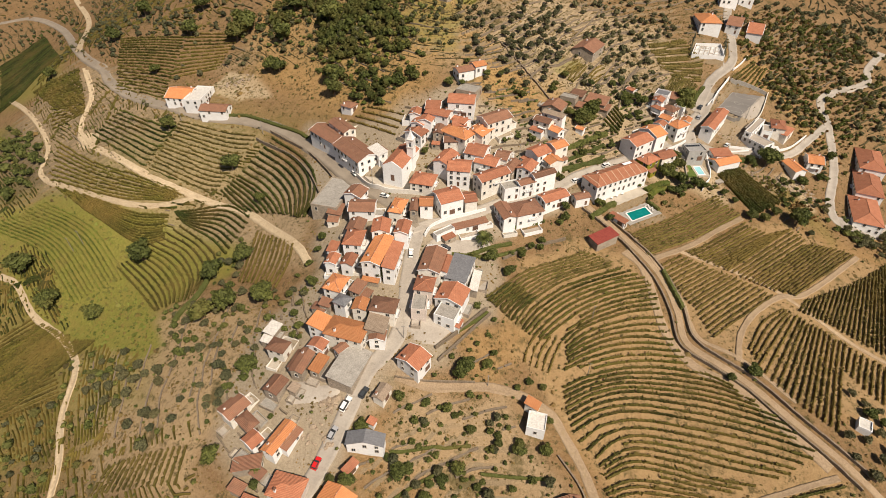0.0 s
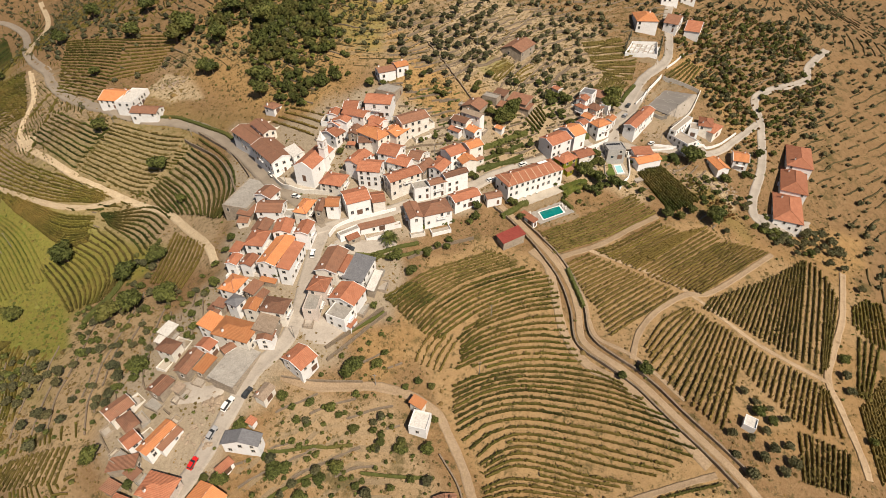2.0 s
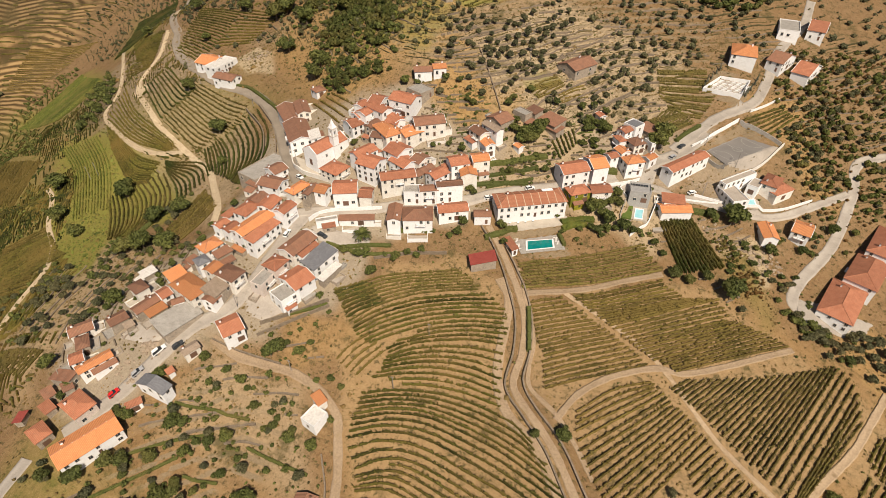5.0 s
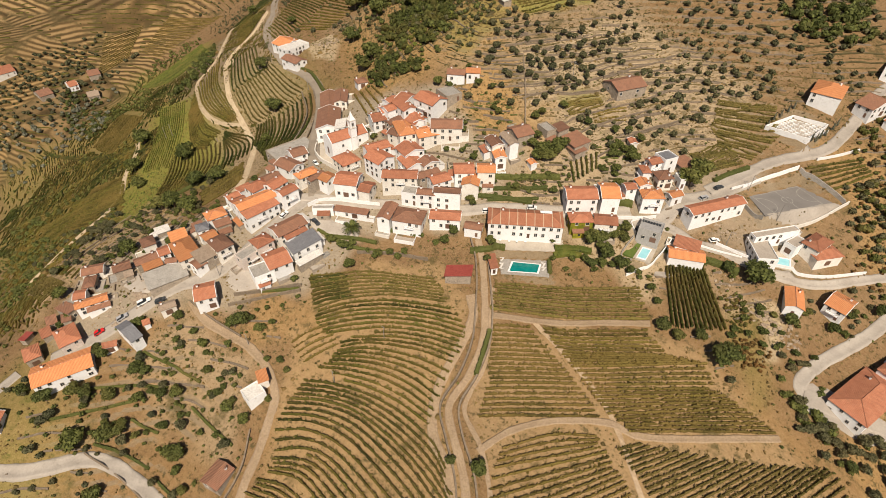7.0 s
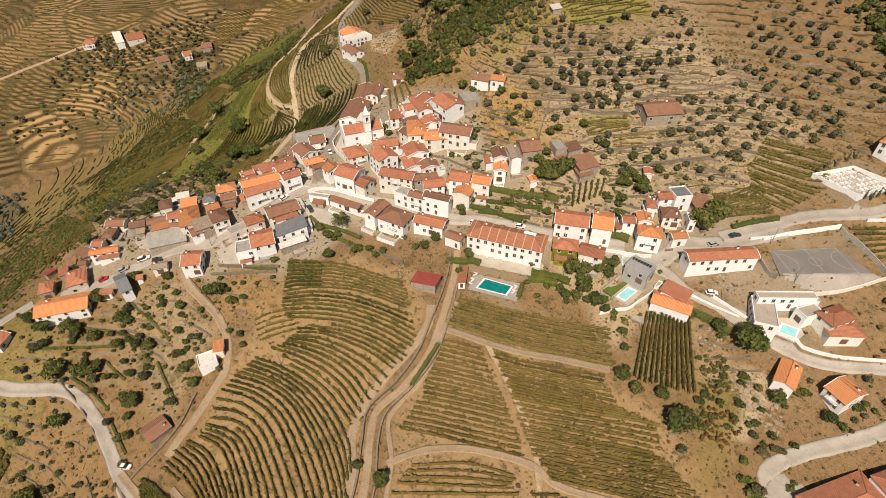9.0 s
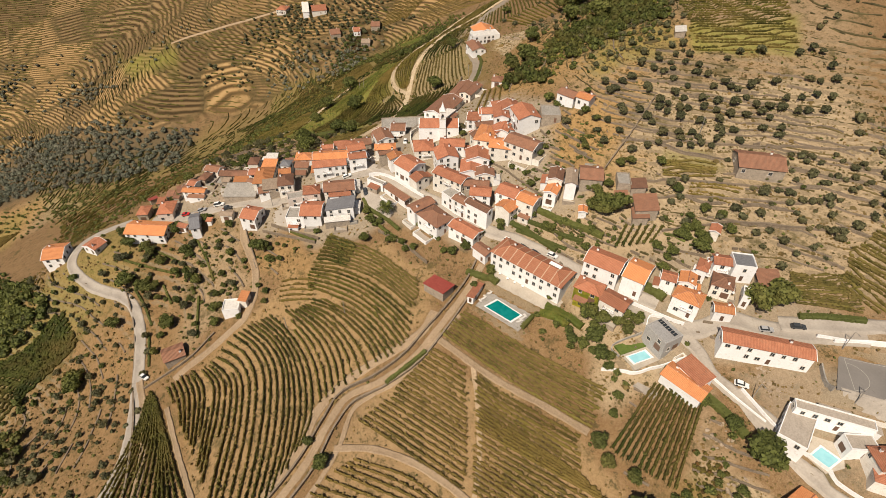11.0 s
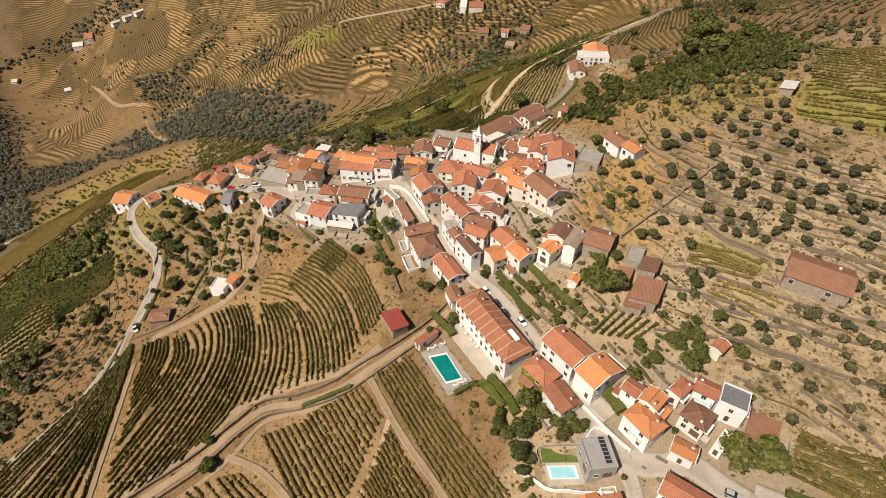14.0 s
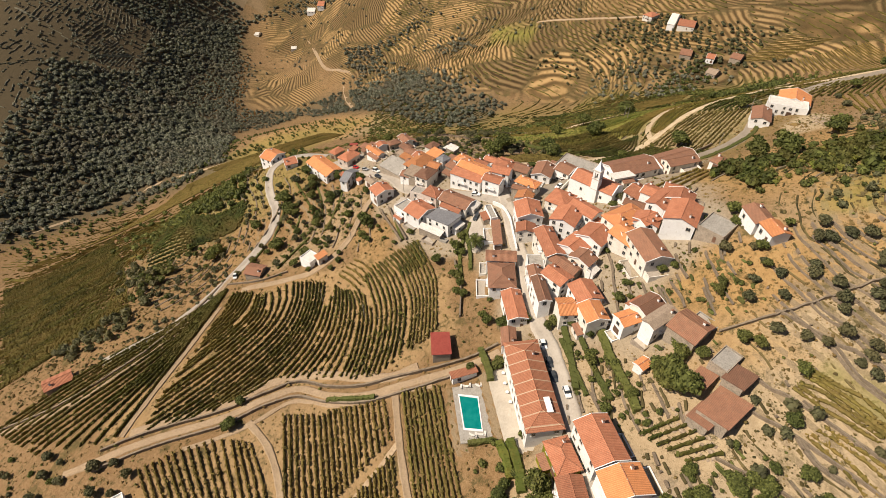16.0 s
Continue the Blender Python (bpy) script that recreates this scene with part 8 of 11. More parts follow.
def palm(x, y):
    root = new("palm_tree", None)
    root.location = (x, y, ground_h(x, y))
    tagged(root, "date palm with a full crown of arching fronds", "tree")
    bm = bmesh.new()
    prev = None
    for k in range(9):
        r = 0.42 - 0.01 * k + (0.05 if k % 2 else 0)
        ring = [bm.verts.new((r * math.cos(q), r * math.sin(q), -0.5 + 0.55 * k)) for q in np.arange(8) * math.pi / 4]
        if prev:
            for i in range(8):
                bm.faces.new((prev[i], prev[(i + 1) % 8], ring[(i + 1) % 8], ring[i]))
        prev = ring
    part("trunk", bm_mesh("trunk", bm, [BARK]), root)
    rng = random.Random(5)
    for k in range(46):
        a, up = rng.uniform(0, 6.28), rng.uniform(0.15, 1.25)
        bm = bmesh.new()
        n = 9
        pts = []
        for i in range(n):
            s = i / (n - 1) * 4.2
            pts.append(Vector((s * math.cos(up * 0.8), 0, s * math.sin(up) - 0.12 * s * s)))
        for i in range(1, n):
            q, o = pts[i], pts[i - 1]
            for side in (-1, 1):
                ln = 1.0 * math.sin(math.pi * (0.15 + 0.8 * i / n))
                tip = q + Vector((0.25, side * ln, -0.22))
                bm.faces.new([bm.verts.new(v) for v in (o, o + (q - o) * 0.95, tip)])
        f = part("frond", bm_mesh("frond", bm, [GREEN_LEAF]), root)
        f.matrix_local = pose(0, 0, 4.0, 0, 0, math.degrees(a))
    return root


def pole(x, y, h=8.0, lamp=False, z=None):
    root = new("street_lamp" if lamp else "utility_pole", None)
    root.location = (x, y, ground_h(x, y) if z is None else z)
    tagged(root, "grey street lamp post beside the road" if lamp else "weathered utility pole with a short crossbar", "pole", "poles")
    bm = bmesh.new()
    bmesh.ops.create_cone(bm, cap_ends=True, segments=8, radius1=0.15, radius2=0.09, depth=h + 1, matrix=Matrix.Translation((0, 0, (h - 1) / 2)))
    part("post", bm_mesh("post", bm, [METALPOLE]), root)
    bm = bmesh.new()
    if lamp:
        box(bm, -0.05, 1.4, -0.04, 0.04, h - 0.1, h)
        box(bm, 1.0, 1.7, -0.12, 0.12, h - 0.18, h - 0.05)
    else:
        box(bm, -0.7, 0.7, -0.06, 0.06, h - 0.6, h - 0.48)
    part("lamp_arm" if lamp else "crossbar", bm_mesh("arm", bm, [METALPOLE]), root)
    return root


LOUNGER = {}


def lounger(x, y, z, turn):
    if not LOUNGER:
        root = new("sun_lounger", None)
        tagged(root, "pale sun lounger with a raised back beside the pool", "lounger", "sun loungers round the pool")
        bm = bmesh.new()
        box(bm, -0.95, 0.35, -0.32, 0.32, 0.28, 0.36)
        part("seat", bm_mesh("seat", bm, [WHITEMETAL]), root)
        bm = bmesh.new()
        slab(bm, [(0.35, -0.32, 0.36), (0.9, -0.32, 0.75), (0.9, 0.32, 0.75), (0.35, 0.32, 0.36)], 0.06)
        part("backrest", bm_mesh("backrest", bm, [WHITEMETAL]), root)
        for px in (-0.8, 0.3):
            for py in (-0.27, 0.27):
                bm = bmesh.new()
                box(bm, px - 0.03, px + 0.03, py - 0.03, py + 0.03, 0, 0.28)
                part("leg", bm_mesh("leg", bm, [WOOD]), root)
        LOUNGER["o"] = root
        root.matrix_world = pose(x, y, z, 0, 0, turn)
        return root
    return copy_thing(LOUNGER["o"], pose(x, y, z, 0, 0, turn))


def garden_set(x, y, z):
    root = new("garden_table", None)
    root.location = (x, y, z)
    tagged(root, "small white garden table with a round top", "table", "garden tables")
    bm = bmesh.new()
    bmesh.ops.create_cone(bm, cap_ends=True, segments=14, radius1=0.5, radius2=0.5, depth=0.05, matrix=Matrix.Translation((0, 0, 0.72)))
    part("tabletop", bm_mesh("tabletop", bm, [WHITE]), root)
    bm = bmesh.new()
    bmesh.ops.create_cone(bm, cap_ends=True, segments=8, radius1=0.22, radius2=0.05, depth=0.7, matrix=Matrix.Translation((0, 0, 0.35)))
    part("stem", bm_mesh("stem", bm, [METALPOLE]), root)


def hedge(points, width, height, label, leaf=None):
    """A clipped or wild hedge along a line, its surface broken by leaf sprays."""
    leaf = leaf or GREEN_LEAF
    p = even(points, 0.6)
    n = sideways(p)
    rng = np.random.default_rng(int(abs(p[0, 0] * 9 + p[0, 1])))
    g = land(p[:, 0], p[:, 1])
    m = len(p)
    ring = []
    for s, t in ((-0.5, -0.2), (-0.52, 0.6), (-0.36, 0.98), (0.36, 1.0), (0.52, 0.6), (0.5, -0.2)):
        q = p + n * (s * width * rng.uniform(0.8, 1.1, m))[:, None] + rng.uniform(-0.08, 0.08, (m, 2))
        ring.append(np.c_[q, g + t * height * rng.uniform(0.88, 1.1, m)])
    v = np.stack(ring, 1).reshape(-1, 3)
    o = (np.arange(m - 1)[:, None] * 6 + np.arange(5)).ravel()
    f = np.stack([o, o + 1, o + 7, o + 6], -1).tolist() + [(0, 5, 4, 3, 2, 1), tuple((m - 1) * 6 + k for k in range(6))]
    k = m * 9
    i = rng.integers(0, m, k)
    c = np.c_[p[i] + n[i] * (rng.uniform(-0.58, 0.58, k) * width)[:, None], g[i] + height * rng.uniform(0.5, 1.08, k)]
    u = rng.standard_normal((k, 3))
    u /= np.linalg.norm(u, axis=1)[:, None]
    w = np.cross(u, rng.standard_normal((k, 3)))
    w /= np.linalg.norm(w, axis=1)[:, None]
    cards = np.stack([c + u * 0.22, c + w * 0.16, c - u * 0.22, c - w * 0.16], 1).reshape(-1, 3)
    f += [tuple(len(v) + 4 * j + q for q in range(4)) for j in range(k)]
    return tagged(new("hedge", mesh_from("hedge", np.vstack([v, cards]).tolist(), f, [leaf])), label, "hedge")


def cypress(x, y, h=6.0):
    if "cyp" not in CACHE:
        root = new("cypress", None)
        tagged(root, "slim dark cypress beside the cemetery", "tree", "cypress row")
        rng = np.random.default_rng(77)
        lob = [(0, 0, 0.6 + 0.42 * k, 0.55 * (1 - 0.075 * k)) for k in range(12)]
        bm = bmesh.new()
        for c in lob:
            lump(bm, c[:3], c[3] * 0.8, rng)
        bm.verts.index_update()
        cv = np.array([v.co[:] for v in bm.verts])
        cf = [tuple(v.index for v in q.verts) for q in bm.faces]
        bm.free()
        cards = leaf_cards(rng, lob, 300, 0.2).reshape(-1, 3)
        cf += [tuple(len(cv) + 4 * j + q for q in range(4)) for j in range(300)]
        part("crown", mesh_from("crown", np.vstack([cv, cards]).tolist(), cf, [HAZY_FOREST_LEAF]), root)
        bm = bmesh.new()
        bmesh.ops.create_cone(bm, cap_ends=True, segments=7, radius1=0.14, radius2=0.08, depth=1.4)
        part("trunk", bm_mesh("trunk", bm, [BARK]), root)
        CACHE["cyp"] = root
        root.matrix_world = pose(x, y, ground_h(x, y)) @ Matrix.Diagonal((1.1, 1.1, h / 5.4, 1))
        return root
    ob = copy_thing(CACHE["cyp"], Matrix.Identity(4))
    ob.matrix_basis = pose(x, y, ground_h(x, y), 0, 0, x * 40) @ Matrix.Diagonal((1.1, 1.1, h / 5.4, 1))
    return ob


def grave(x, y, z, turn, kind):
    """A pale stone grave: slab and headstone."""
    if ("g", kind) not in CACHE:
        root = new("grave", None)
        tagged(root, "pale marble grave with a headstone" if kind else "pale stone grave with a low cross", "grave", "graves in the cemetery")
        bm = bmesh.new()
        box(bm, -1.0, 1.0, -0.45, 0.45, -0.3, 0.4)
        part("slab", bm_mesh("slab", bm, [WHITE if kind else WHITEMETAL]), root)
        bm = bmesh.new()
        if kind:
            box(bm, 0.9, 1.1, -0.45, 0.45, 0, 1.1)
        else:
            box(bm, 0.9, 1.05, -0.08, 0.08, 0, 1.4), box(bm, 0.9, 1.05, -0.35, 0.35, 0.85, 1.02)
        part("headstone", bm_mesh("headstone", bm, [WHITE]), root)
        CACHE["g", kind] = root
        root.matrix_world = pose(x, y, z, 0, 0, turn)
        return root
    return copy_thing(CACHE["g", kind], pose(x, y, z, 0, 0, turn))


def church(x, y, turn, length, width, tx, ty):
    """White village church: nave with a tiled gable roof, bell tower with open belfry and a pointed cap."""
    h = 7.0
    root = new("church", None)
    root.matrix_world = pose(x, y, ground_h(x, y), 0, 0, turn)
    tagged(root, "whitewashed village church with a bell tower and tiled roof", "church")
    HOUSES.append((x, y, length, width, turn))
    a, b = length / 2, width / 2
    la, lb, rise = a - 0.2, b - 0.25, 0.5 * b
    bm = bmesh.new()
    box(bm, -la, la, -lb, lb, -4, h)
    for s in (-1, 1):
        e = s * (la - 0.4)
        vs = [bm.verts.new(p) for p in ((s * la, -lb, h), (s * la, lb, h), (s * la, 0, h + rise + 0.2), (e, -lb, h), (e, lb, h), (e, 0, h + rise + 0.2))]
        for q in ((0, 1, 2), (3, 5, 4), (0, 2, 5, 3), (1, 4, 5, 2), (0, 3, 4, 1)):
            bm.faces.new([vs[k] for k in (q if s > 0 else q[::-1])])
    part("wall", bm_mesh("wall", bm, [WHITE]), root)
    bm = bmesh.new()
    slab(bm, [(-la + 0.3, -b, h), (la - 0.3, -b, h), (la - 0.3, 0, h + rise), (-la + 0.3, 0, h + rise)], 0.16)
    slab(bm, [(la - 0.3, b, h), (-la + 0.3, b, h), (-la + 0.3, 0, h + rise), (la - 0.3, 0, h + rise)], 0.16)
    part("roof", bm_mesh("roof", bm, [RED]), root)
    d = part("door", door_mesh(1.7, 3.0), root)
    d.matrix_local = pose(-la, 0, 0, 0, 0, -90)
    for u in (-0.2, 0.25):
        for s, rz in ((-lb, 0), (lb, 180)):
            f = part("window", frame_mesh(0.9, 1.25), root)
            f.matrix_local = pose(u * length, s, 3.4, 0, 0, rz)
            part("pane", pane_mesh(0.9, 1.25), f)
    inv = Matrix.Rotation(-radians(turn), 3, "Z") @ Vector((tx - x, ty - y, 0))
    tower = part("bell_tower", None, root, "square white bell tower with an open belfry")
    tower.location = (inv.x, inv.y, 2.0)
    w = 1.45
    bm = bmesh.new()
    box(bm, -w, w, -w, w, -6, 9.6)
    part("shaft", bm_mesh("shaft", bm, [WHITE]), tower)
    for out, z0, z1 in ((0.2, 9.6, 9.9), (0.2, 13.3, 13.65), (0.12, 5.0, 5.2)):
        bm = bmesh.new()
        box(bm, -w - out, w + out, -w - out, w + out, z0, z1)
        part("cornice", bm_mesh("cornice", bm, [FRAME]), tower)
    for sx in (-1, 1):
        for sy in (-1, 1):
            bm = bmesh.new()
            box(bm, min(sx * w, sx * 0.65), max(sx * w, sx * 0.65), min(sy * w, sy * 0.65), max(sy * w, sy * 0.65), 9.9, 13.3)
            part("belfry_pier", bm_mesh("belfry_pier", bm, [WHITE]), tower)
    for s in (-1, 1):
        for q in ((-0.65, 0.65, min(s * w, s * 1.1), max(s * w, s * 1.1)), (min(s * w, s * 1.1), max(s * w, s * 1.1), -0.65, 0.65)):
            bm = bmesh.new()
            box(bm, *q, 12.3, 13.3)
            part("lintel", bm_mesh("lintel", bm, [WHITE]), tower)
    bm = bmesh.new()
    bmesh.ops.create_cone(bm, cap_ends=True, segments=16, radius1=0.55, radius2=0.25, depth=0.8, matrix=Matrix.Translation((0, 0, 11.3)))
    part("bell", bm_mesh("bell", bm, [WOOD]), tower, "dark bronze bell")
    bm = bmesh.new()
    base = [bm.verts.new((sx * 1.35, sy * 1.35, 13.65)) for sx, sy in ((-1, -1), (1, -1), (1, 1), (-1, 1))]
    mid = [bm.verts.new((sx * 0.7, sy * 0.7, 15.2)) for sx, sy in ((-1, -1), (1, -1), (1, 1), (-1, 1))]
    top = bm.verts.new((0, 0, 17.8))
    for i in range(4):
        j = (i + 1) % 4
        bm.faces.new((base[i], base[j], mid[j], mid[i])), bm.faces.new((mid[i], mid[j], top))
    part("spire", bm_mesh("spire", bm, [WHITE]), tower)
    bm = bmesh.new()
    box(bm, -0.05, 0.05, -0.05, 0.05, 17.0, 18.4), box(bm, -0.35, 0.35, -0.05, 0.05, 17.8, 17.9)
    part("cross", bm_mesh("cross", bm, [METALPOLE]), tower)
    return root


def court_lines(cx, cy, z, turn, length, width):
    """Painted lines of the sports court, with end arcs and a centre circle."""
    bm = bmesh.new()

    def strip(pts, w=0.09):
        for (x0, y0), (x1, y1) in zip(pts, pts[1:]):
            d = Vector((x1 - x0, y1 - y0)).normalized()
            nx, ny = -d.y * w, d.x * w
            bm.faces.new([bm.verts.new((px, py, 0)) for px, py in ((x0 + nx, y0 + ny), (x0 - nx, y0 - ny), (x1 - nx, y1 - ny), (x1 + nx, y1 + ny))])

    a, b = length / 2, width / 2
    strip([(-a, -b), (a, -b), (a, b), (-a, b), (-a, -b)])
    strip([(0, -b), (0, b)])
    strip([(2.2 * math.cos(q), 2.2 * math.sin(q)) for q in np.linspace(0, 2 * math.pi, 25)])
    for s in (-1, 1):
        strip([(s * (a - 5 * math.cos(q)), 5 * math.sin(q)) for q in np.linspace(-math.pi / 2, math.pi / 2, 17)])
    ob = tagged(new("court_lines", bm_mesh("court_lines", bm, [LINE])), "faded white lines painted on the sports court", "marking", kind="structure")
    ob.matrix_world = pose(cx, cy, z + 0.012, 0, 0, turn)


def rocks(cx, cy, rx, ry, turn, h, seed, label, count=26, material=None):
    """A bare rock outcrop of many broken blocks, sunk in the slope."""
    rng = np.random.default_rng(seed)
    bm = bmesh.new()
    for k in range(count):
        q, r = rng.uniform(0, 6.28), math.sqrt(rng.uniform(0, 1))
        u, v = rx * r * math.cos(q), ry * r * math.sin(q)
        x = cx + u * math.cos(radians(turn)) - v * math.sin(radians(turn))
        y = cy + u * math.sin(radians(turn)) + v * math.cos(radians(turn))
        s = rng.uniform(0.6, 1.5) * h * (1.1 - 0.6 * r)
        g = bmesh.ops.create_icosphere(bm, subdivisions=1, radius=1, matrix=Matrix.Translation((x, y, ground_h(x, y))) @ Matrix.Rotation(rng.uniform(0, 6), 4, "Z") @ Matrix.Diagonal((s * 1.6, s, s * 0.7, 1)))
        for w in g["verts"]:
            w.co += Vector(rng.uniform(-0.28, 0.28, 3)) * s
    tagged(new("rock_outcrop", bm_mesh("rock_outcrop", bm, [material or ROCK])), label, "rock", kind="stuff")


ROCK = plain("bare_rock", (0.24, 0.18, 0.125), (0.40, 0.32, 0.235), 0.5, 2.5, 1.0, (0.15, 0.10, 0.06), relief=0.9)


def solar_panels(x, y, z, turn, tilt, count):
    for k in range(count):
        root = new("solar_panel", None)
        root.matrix_world = pose(x, y, z, 0, 0, turn) @ pose((k - count / 2) * 1.1, 0, 0, tilt)
        tagged(root, "dark blue solar panel lying on a flat roof", "panel", "solar panels")
        bm = bmesh.new()
        box(bm, -0.5, 0.5, -0.8, 0.8, 0, 0.05)
        part("frame", bm_mesh("frame", bm, [METALPOLE]), root)
        bm = bmesh.new()
        box(bm, -0.46, 0.46, -0.76, 0.76, 0.05, 0.056)
        part("cells", bm_mesh("cells", bm, [GLASS]), root)


def balcony(x, y, z, turn, length, depth=1.1):
    """A projecting balcony slab with a railing of bars."""
    root = new("balcony", None)
    root.matrix_world = pose(x, y, z, 0, 0, turn)
    tagged(root, "white balcony slab with a thin iron railing", "balcony", "balconies")
    bm = bmesh.new()
    box(bm, -length / 2, length / 2, -depth, 0.1, 0, 0.16)
    part("floor_slab", bm_mesh("floor_slab", bm, [WHITE]), root)
    bm = bmesh.new()
    box(bm, -length / 2, length / 2, -depth, -depth + 0.05, 1.05, 1.1)
    for u in np.arange(-length / 2, length / 2 + 0.01, 0.3):
        box(bm, u - 0.015, u + 0.015, -depth, -depth + 0.03, 0.16, 1.05)
    part("railing", bm_mesh("railing", bm, [METALPOLE]), root)


def roof_terrace(root, x, y, z):
    """A boxed roof terrace with a dark glazed front that breaks the slope of the roof."""
    bm = bmesh.new()
    box(bm, x - 2.2, x + 2.2, y - 1.6, y + 1.6, z - 0.2, z + 1.5)
    box(bm, x - 2.35, x + 2.35, y - 1.75, y + 1.75, z + 1.5, z + 1.62)
    d = part("dormer", bm_mesh("dormer", bm, [WHITE]), root, "white boxed roof dormer")
    bm = bmesh.new()
    s = 1 if y > 0 else -1
    for k in (-1, 0, 1):
        box(bm, x + k * 1.35 - 0.6, x + k * 1.35 + 0.6, min(y + s * 1.58, y + s * 1.66), max(y + s * 1.58, y + s * 1.66), z + 0.2, z + 1.35)
    part("glazing", bm_mesh("glazing", bm, [GLASS]), d)


# ---- trees and things in their places ----
tufts(MEADOW, 4200, 260, 0.42, VINE_LIME, "lush green weeds of an overgrown meadow")
tufts(MEADOW, 900, 261, 0.4, VINE_YELLOW, "yellowing weeds of an overgrown meadow")
for mx in np.arange(-227, -113, 0.8):
    for my in np.arange(134, 249, 0.8):
        if inside(MEADOW, np.array([mx]), np.array([my]), 0.2)[0] > 0.5:
            mark(mx, my, 0)
# olive and garden trees in their places
plant("olive", 13.0, 272.2, 1.07)
plant("olive", 19.1, 273.7, 1.11)
plant("olive", 19.1, 270.5, 1.13)
plant("olive", 17.3, 278.3, 1.18)
plant("olive", 17.6, 282.6, 1.11)
plant("olive", 24.8, 285.8, 1.17)
plant("olive", 27.7, 284.5, 0.86)
plant("olive", 29.6, 269.9, 1.01)
plant("olive", 31.8, 269.5, 1.18)
plant("olive", 35.4, 274.7, 1.08)
plant("olive", 40.0, 275.6, 1.17)
plant("olive", 28.3, 258.3, 0.89)
plant("olive", 32.2, 261.8, 1.01)
plant("olive", 18.3, 293.3, 0.94)
plant("olive", 14.1, 298.5, 1.04)
plant("olive", 21.3, 296.4, 1.05)
plant("olive", 21.7, 300.5, 0.85)
plant("olive", 20.7, 308.0, 0.93)
plant("olive", 24.8, 312.0, 0.95)
plant("olive", 28.4, 308.4, 1.17)
plant("olive", 31.9, 311.3, 1.12)
plant("olive", 38.5, 309.1, 0.91)
plant("olive", 33.7, 293.5, 1.13)
plant("olive", 37.9, 295.0, 0.90)
plant("olive", 42.0, 300.9, 1.07)
plant("olive", 26.8, 297.7, 0.89)
plant("olive", 33.1, 300.2, 0.85)
plant("olive", 35.3, 284.7, 1.15)
plant("olive", 38.0, 286.9, 0.92)
plant("olive", 41.3, 284.4, 0.93)
plant("olive", 36.9, 283.4, 1.19)
plant("olive", 41.8, 290.0, 1.16)
plant("olive", 43.6, 293.0, 0.95)
plant("olive", 46.9, 286.5, 1.19)
plant("olive", 46.6, 297.9, 1.04)
plant("olive", 46.1, 305.4, 1.09)
plant("olive", 50.6, 301.5, 0.92)
plant("olive", 54.6, 305.0, 1.18)
plant("olive", 55.4, 298.9, 1.09)
plant("olive", 52.1, 292.7, 1.19)
plant("olive", 58.3, 297.3, 1.16)
plant("olive", 61.8, 301.5, 0.95)
plant("olive", 67.3, 299.6, 0.98)
plant("olive", 62.8, 292.2, 0.91)
plant("olive", 61.7, 285.7, 0.90)
plant("olive", 64.4, 288.8, 0.87)
plant("olive", 55.5, 286.1, 0.96)
plant("olive", 53.0, 281.8, 1.06)
plant("olive", 58.2, 278.4, 0.85)
plant("olive", 50.8, 275.6, 1.09)
plant("olive", 53.8, 271.6, 0.97)
plant("olive", 52.6, 267.5, 0.96)
plant("olive", 51.0, 261.3, 1.14)
plant("olive", 41.8, 254.3, 1.02)
plant("olive", 39.7, 262.7, 0.96)
plant("olive", 42.0, 315.1, 1.02)
plant("olive", 39.1, 314.1, 1.10)
plant("olive", 44.8, 316.8, 0.87)
plant("olive", 50.7, 310.1, 1.19)
plant("olive", 50.0, 317.0, 0.86)
plant("olive", 55.5, 316.7, 1.11)
plant("olive", 59.7, 316.3, 1.15)
plant("olive", 63.5, 317.0, 0.86)
plant("olive", 66.7, 311.1, 1.13)
plant("olive", 58.4, 309.7, 0.98)
plant("olive", 48.8, 331.7, 1.05)
plant("olive", 48.4, 334.5, 0.85)
plant("olive", 58.4, 329.3, 0.87)
plant("olive", 60.5, 335.5, 0.91)
plant("olive", 62.0, 324.3, 1.18)
plant("olive", 65.9, 328.5, 0.92)
plant("olive", 67.4, 332.4, 1.11)
plant("olive", 70.3, 338.6, 1.18)
plant("olive", 72.3, 314.4, 1.18)
plant("olive", 69.6, 317.4, 0.97)
plant("olive", 62.6, 340.7, 0.97)
plant("olive", 66.9, 344.6, 1.03)
plant("olive", 60.2, 352.6, 1.12)
plant("olive", 57.0, 348.1, 0.89)
plant("olive", 53.8, 345.7, 1.11)
plant("olive", 58.8, 320.5, 1.13)
plant("olive", 46.1, 322.1, 1.15)
plant("olive", 44.2, 327.1, 0.86)
plant("olive", 30.4, 340.3, 1.18)
plant("olive", 27.0, 325.2, 0.88)
plant("olive", 27.1, 331.7, 0.97)
plant("olive", 39.5, 353.0, 1.06)
plant("olive", 40.5, 358.8, 1.17)
plant("olive", 43.9, 361.2, 0.97)
plant("olive", 53.7, 356.6, 1.17)
plant("olive", 56.0, 280.5, 1.04)
plant("olive", 61.3, 280.9, 0.96)
plant("olive", 43.4, 275.5, 0.96)
plant("olive", 58.3, 287.2, 0.91)
plant("olive", 61.5, 295.7, 0.88)
plant("broad", 71.2, 238.1, 1.22)
plant("broad", 65.9, 235.3, 0.97)
plant("broad", 72.5, 241.0, 1.49)
plant("broad", 41.9, 221.7, 0.66)
plant("broad", 57.3, 240.4, 0.64)
plant("broad", 61.1, 244.8, 0.80)
plant("broad", 54.8, 253.7, 0.72)
plant("broad", 56.3, 257.3, 0.70)
plant("broad", 76.4, 264.6, 0.67)
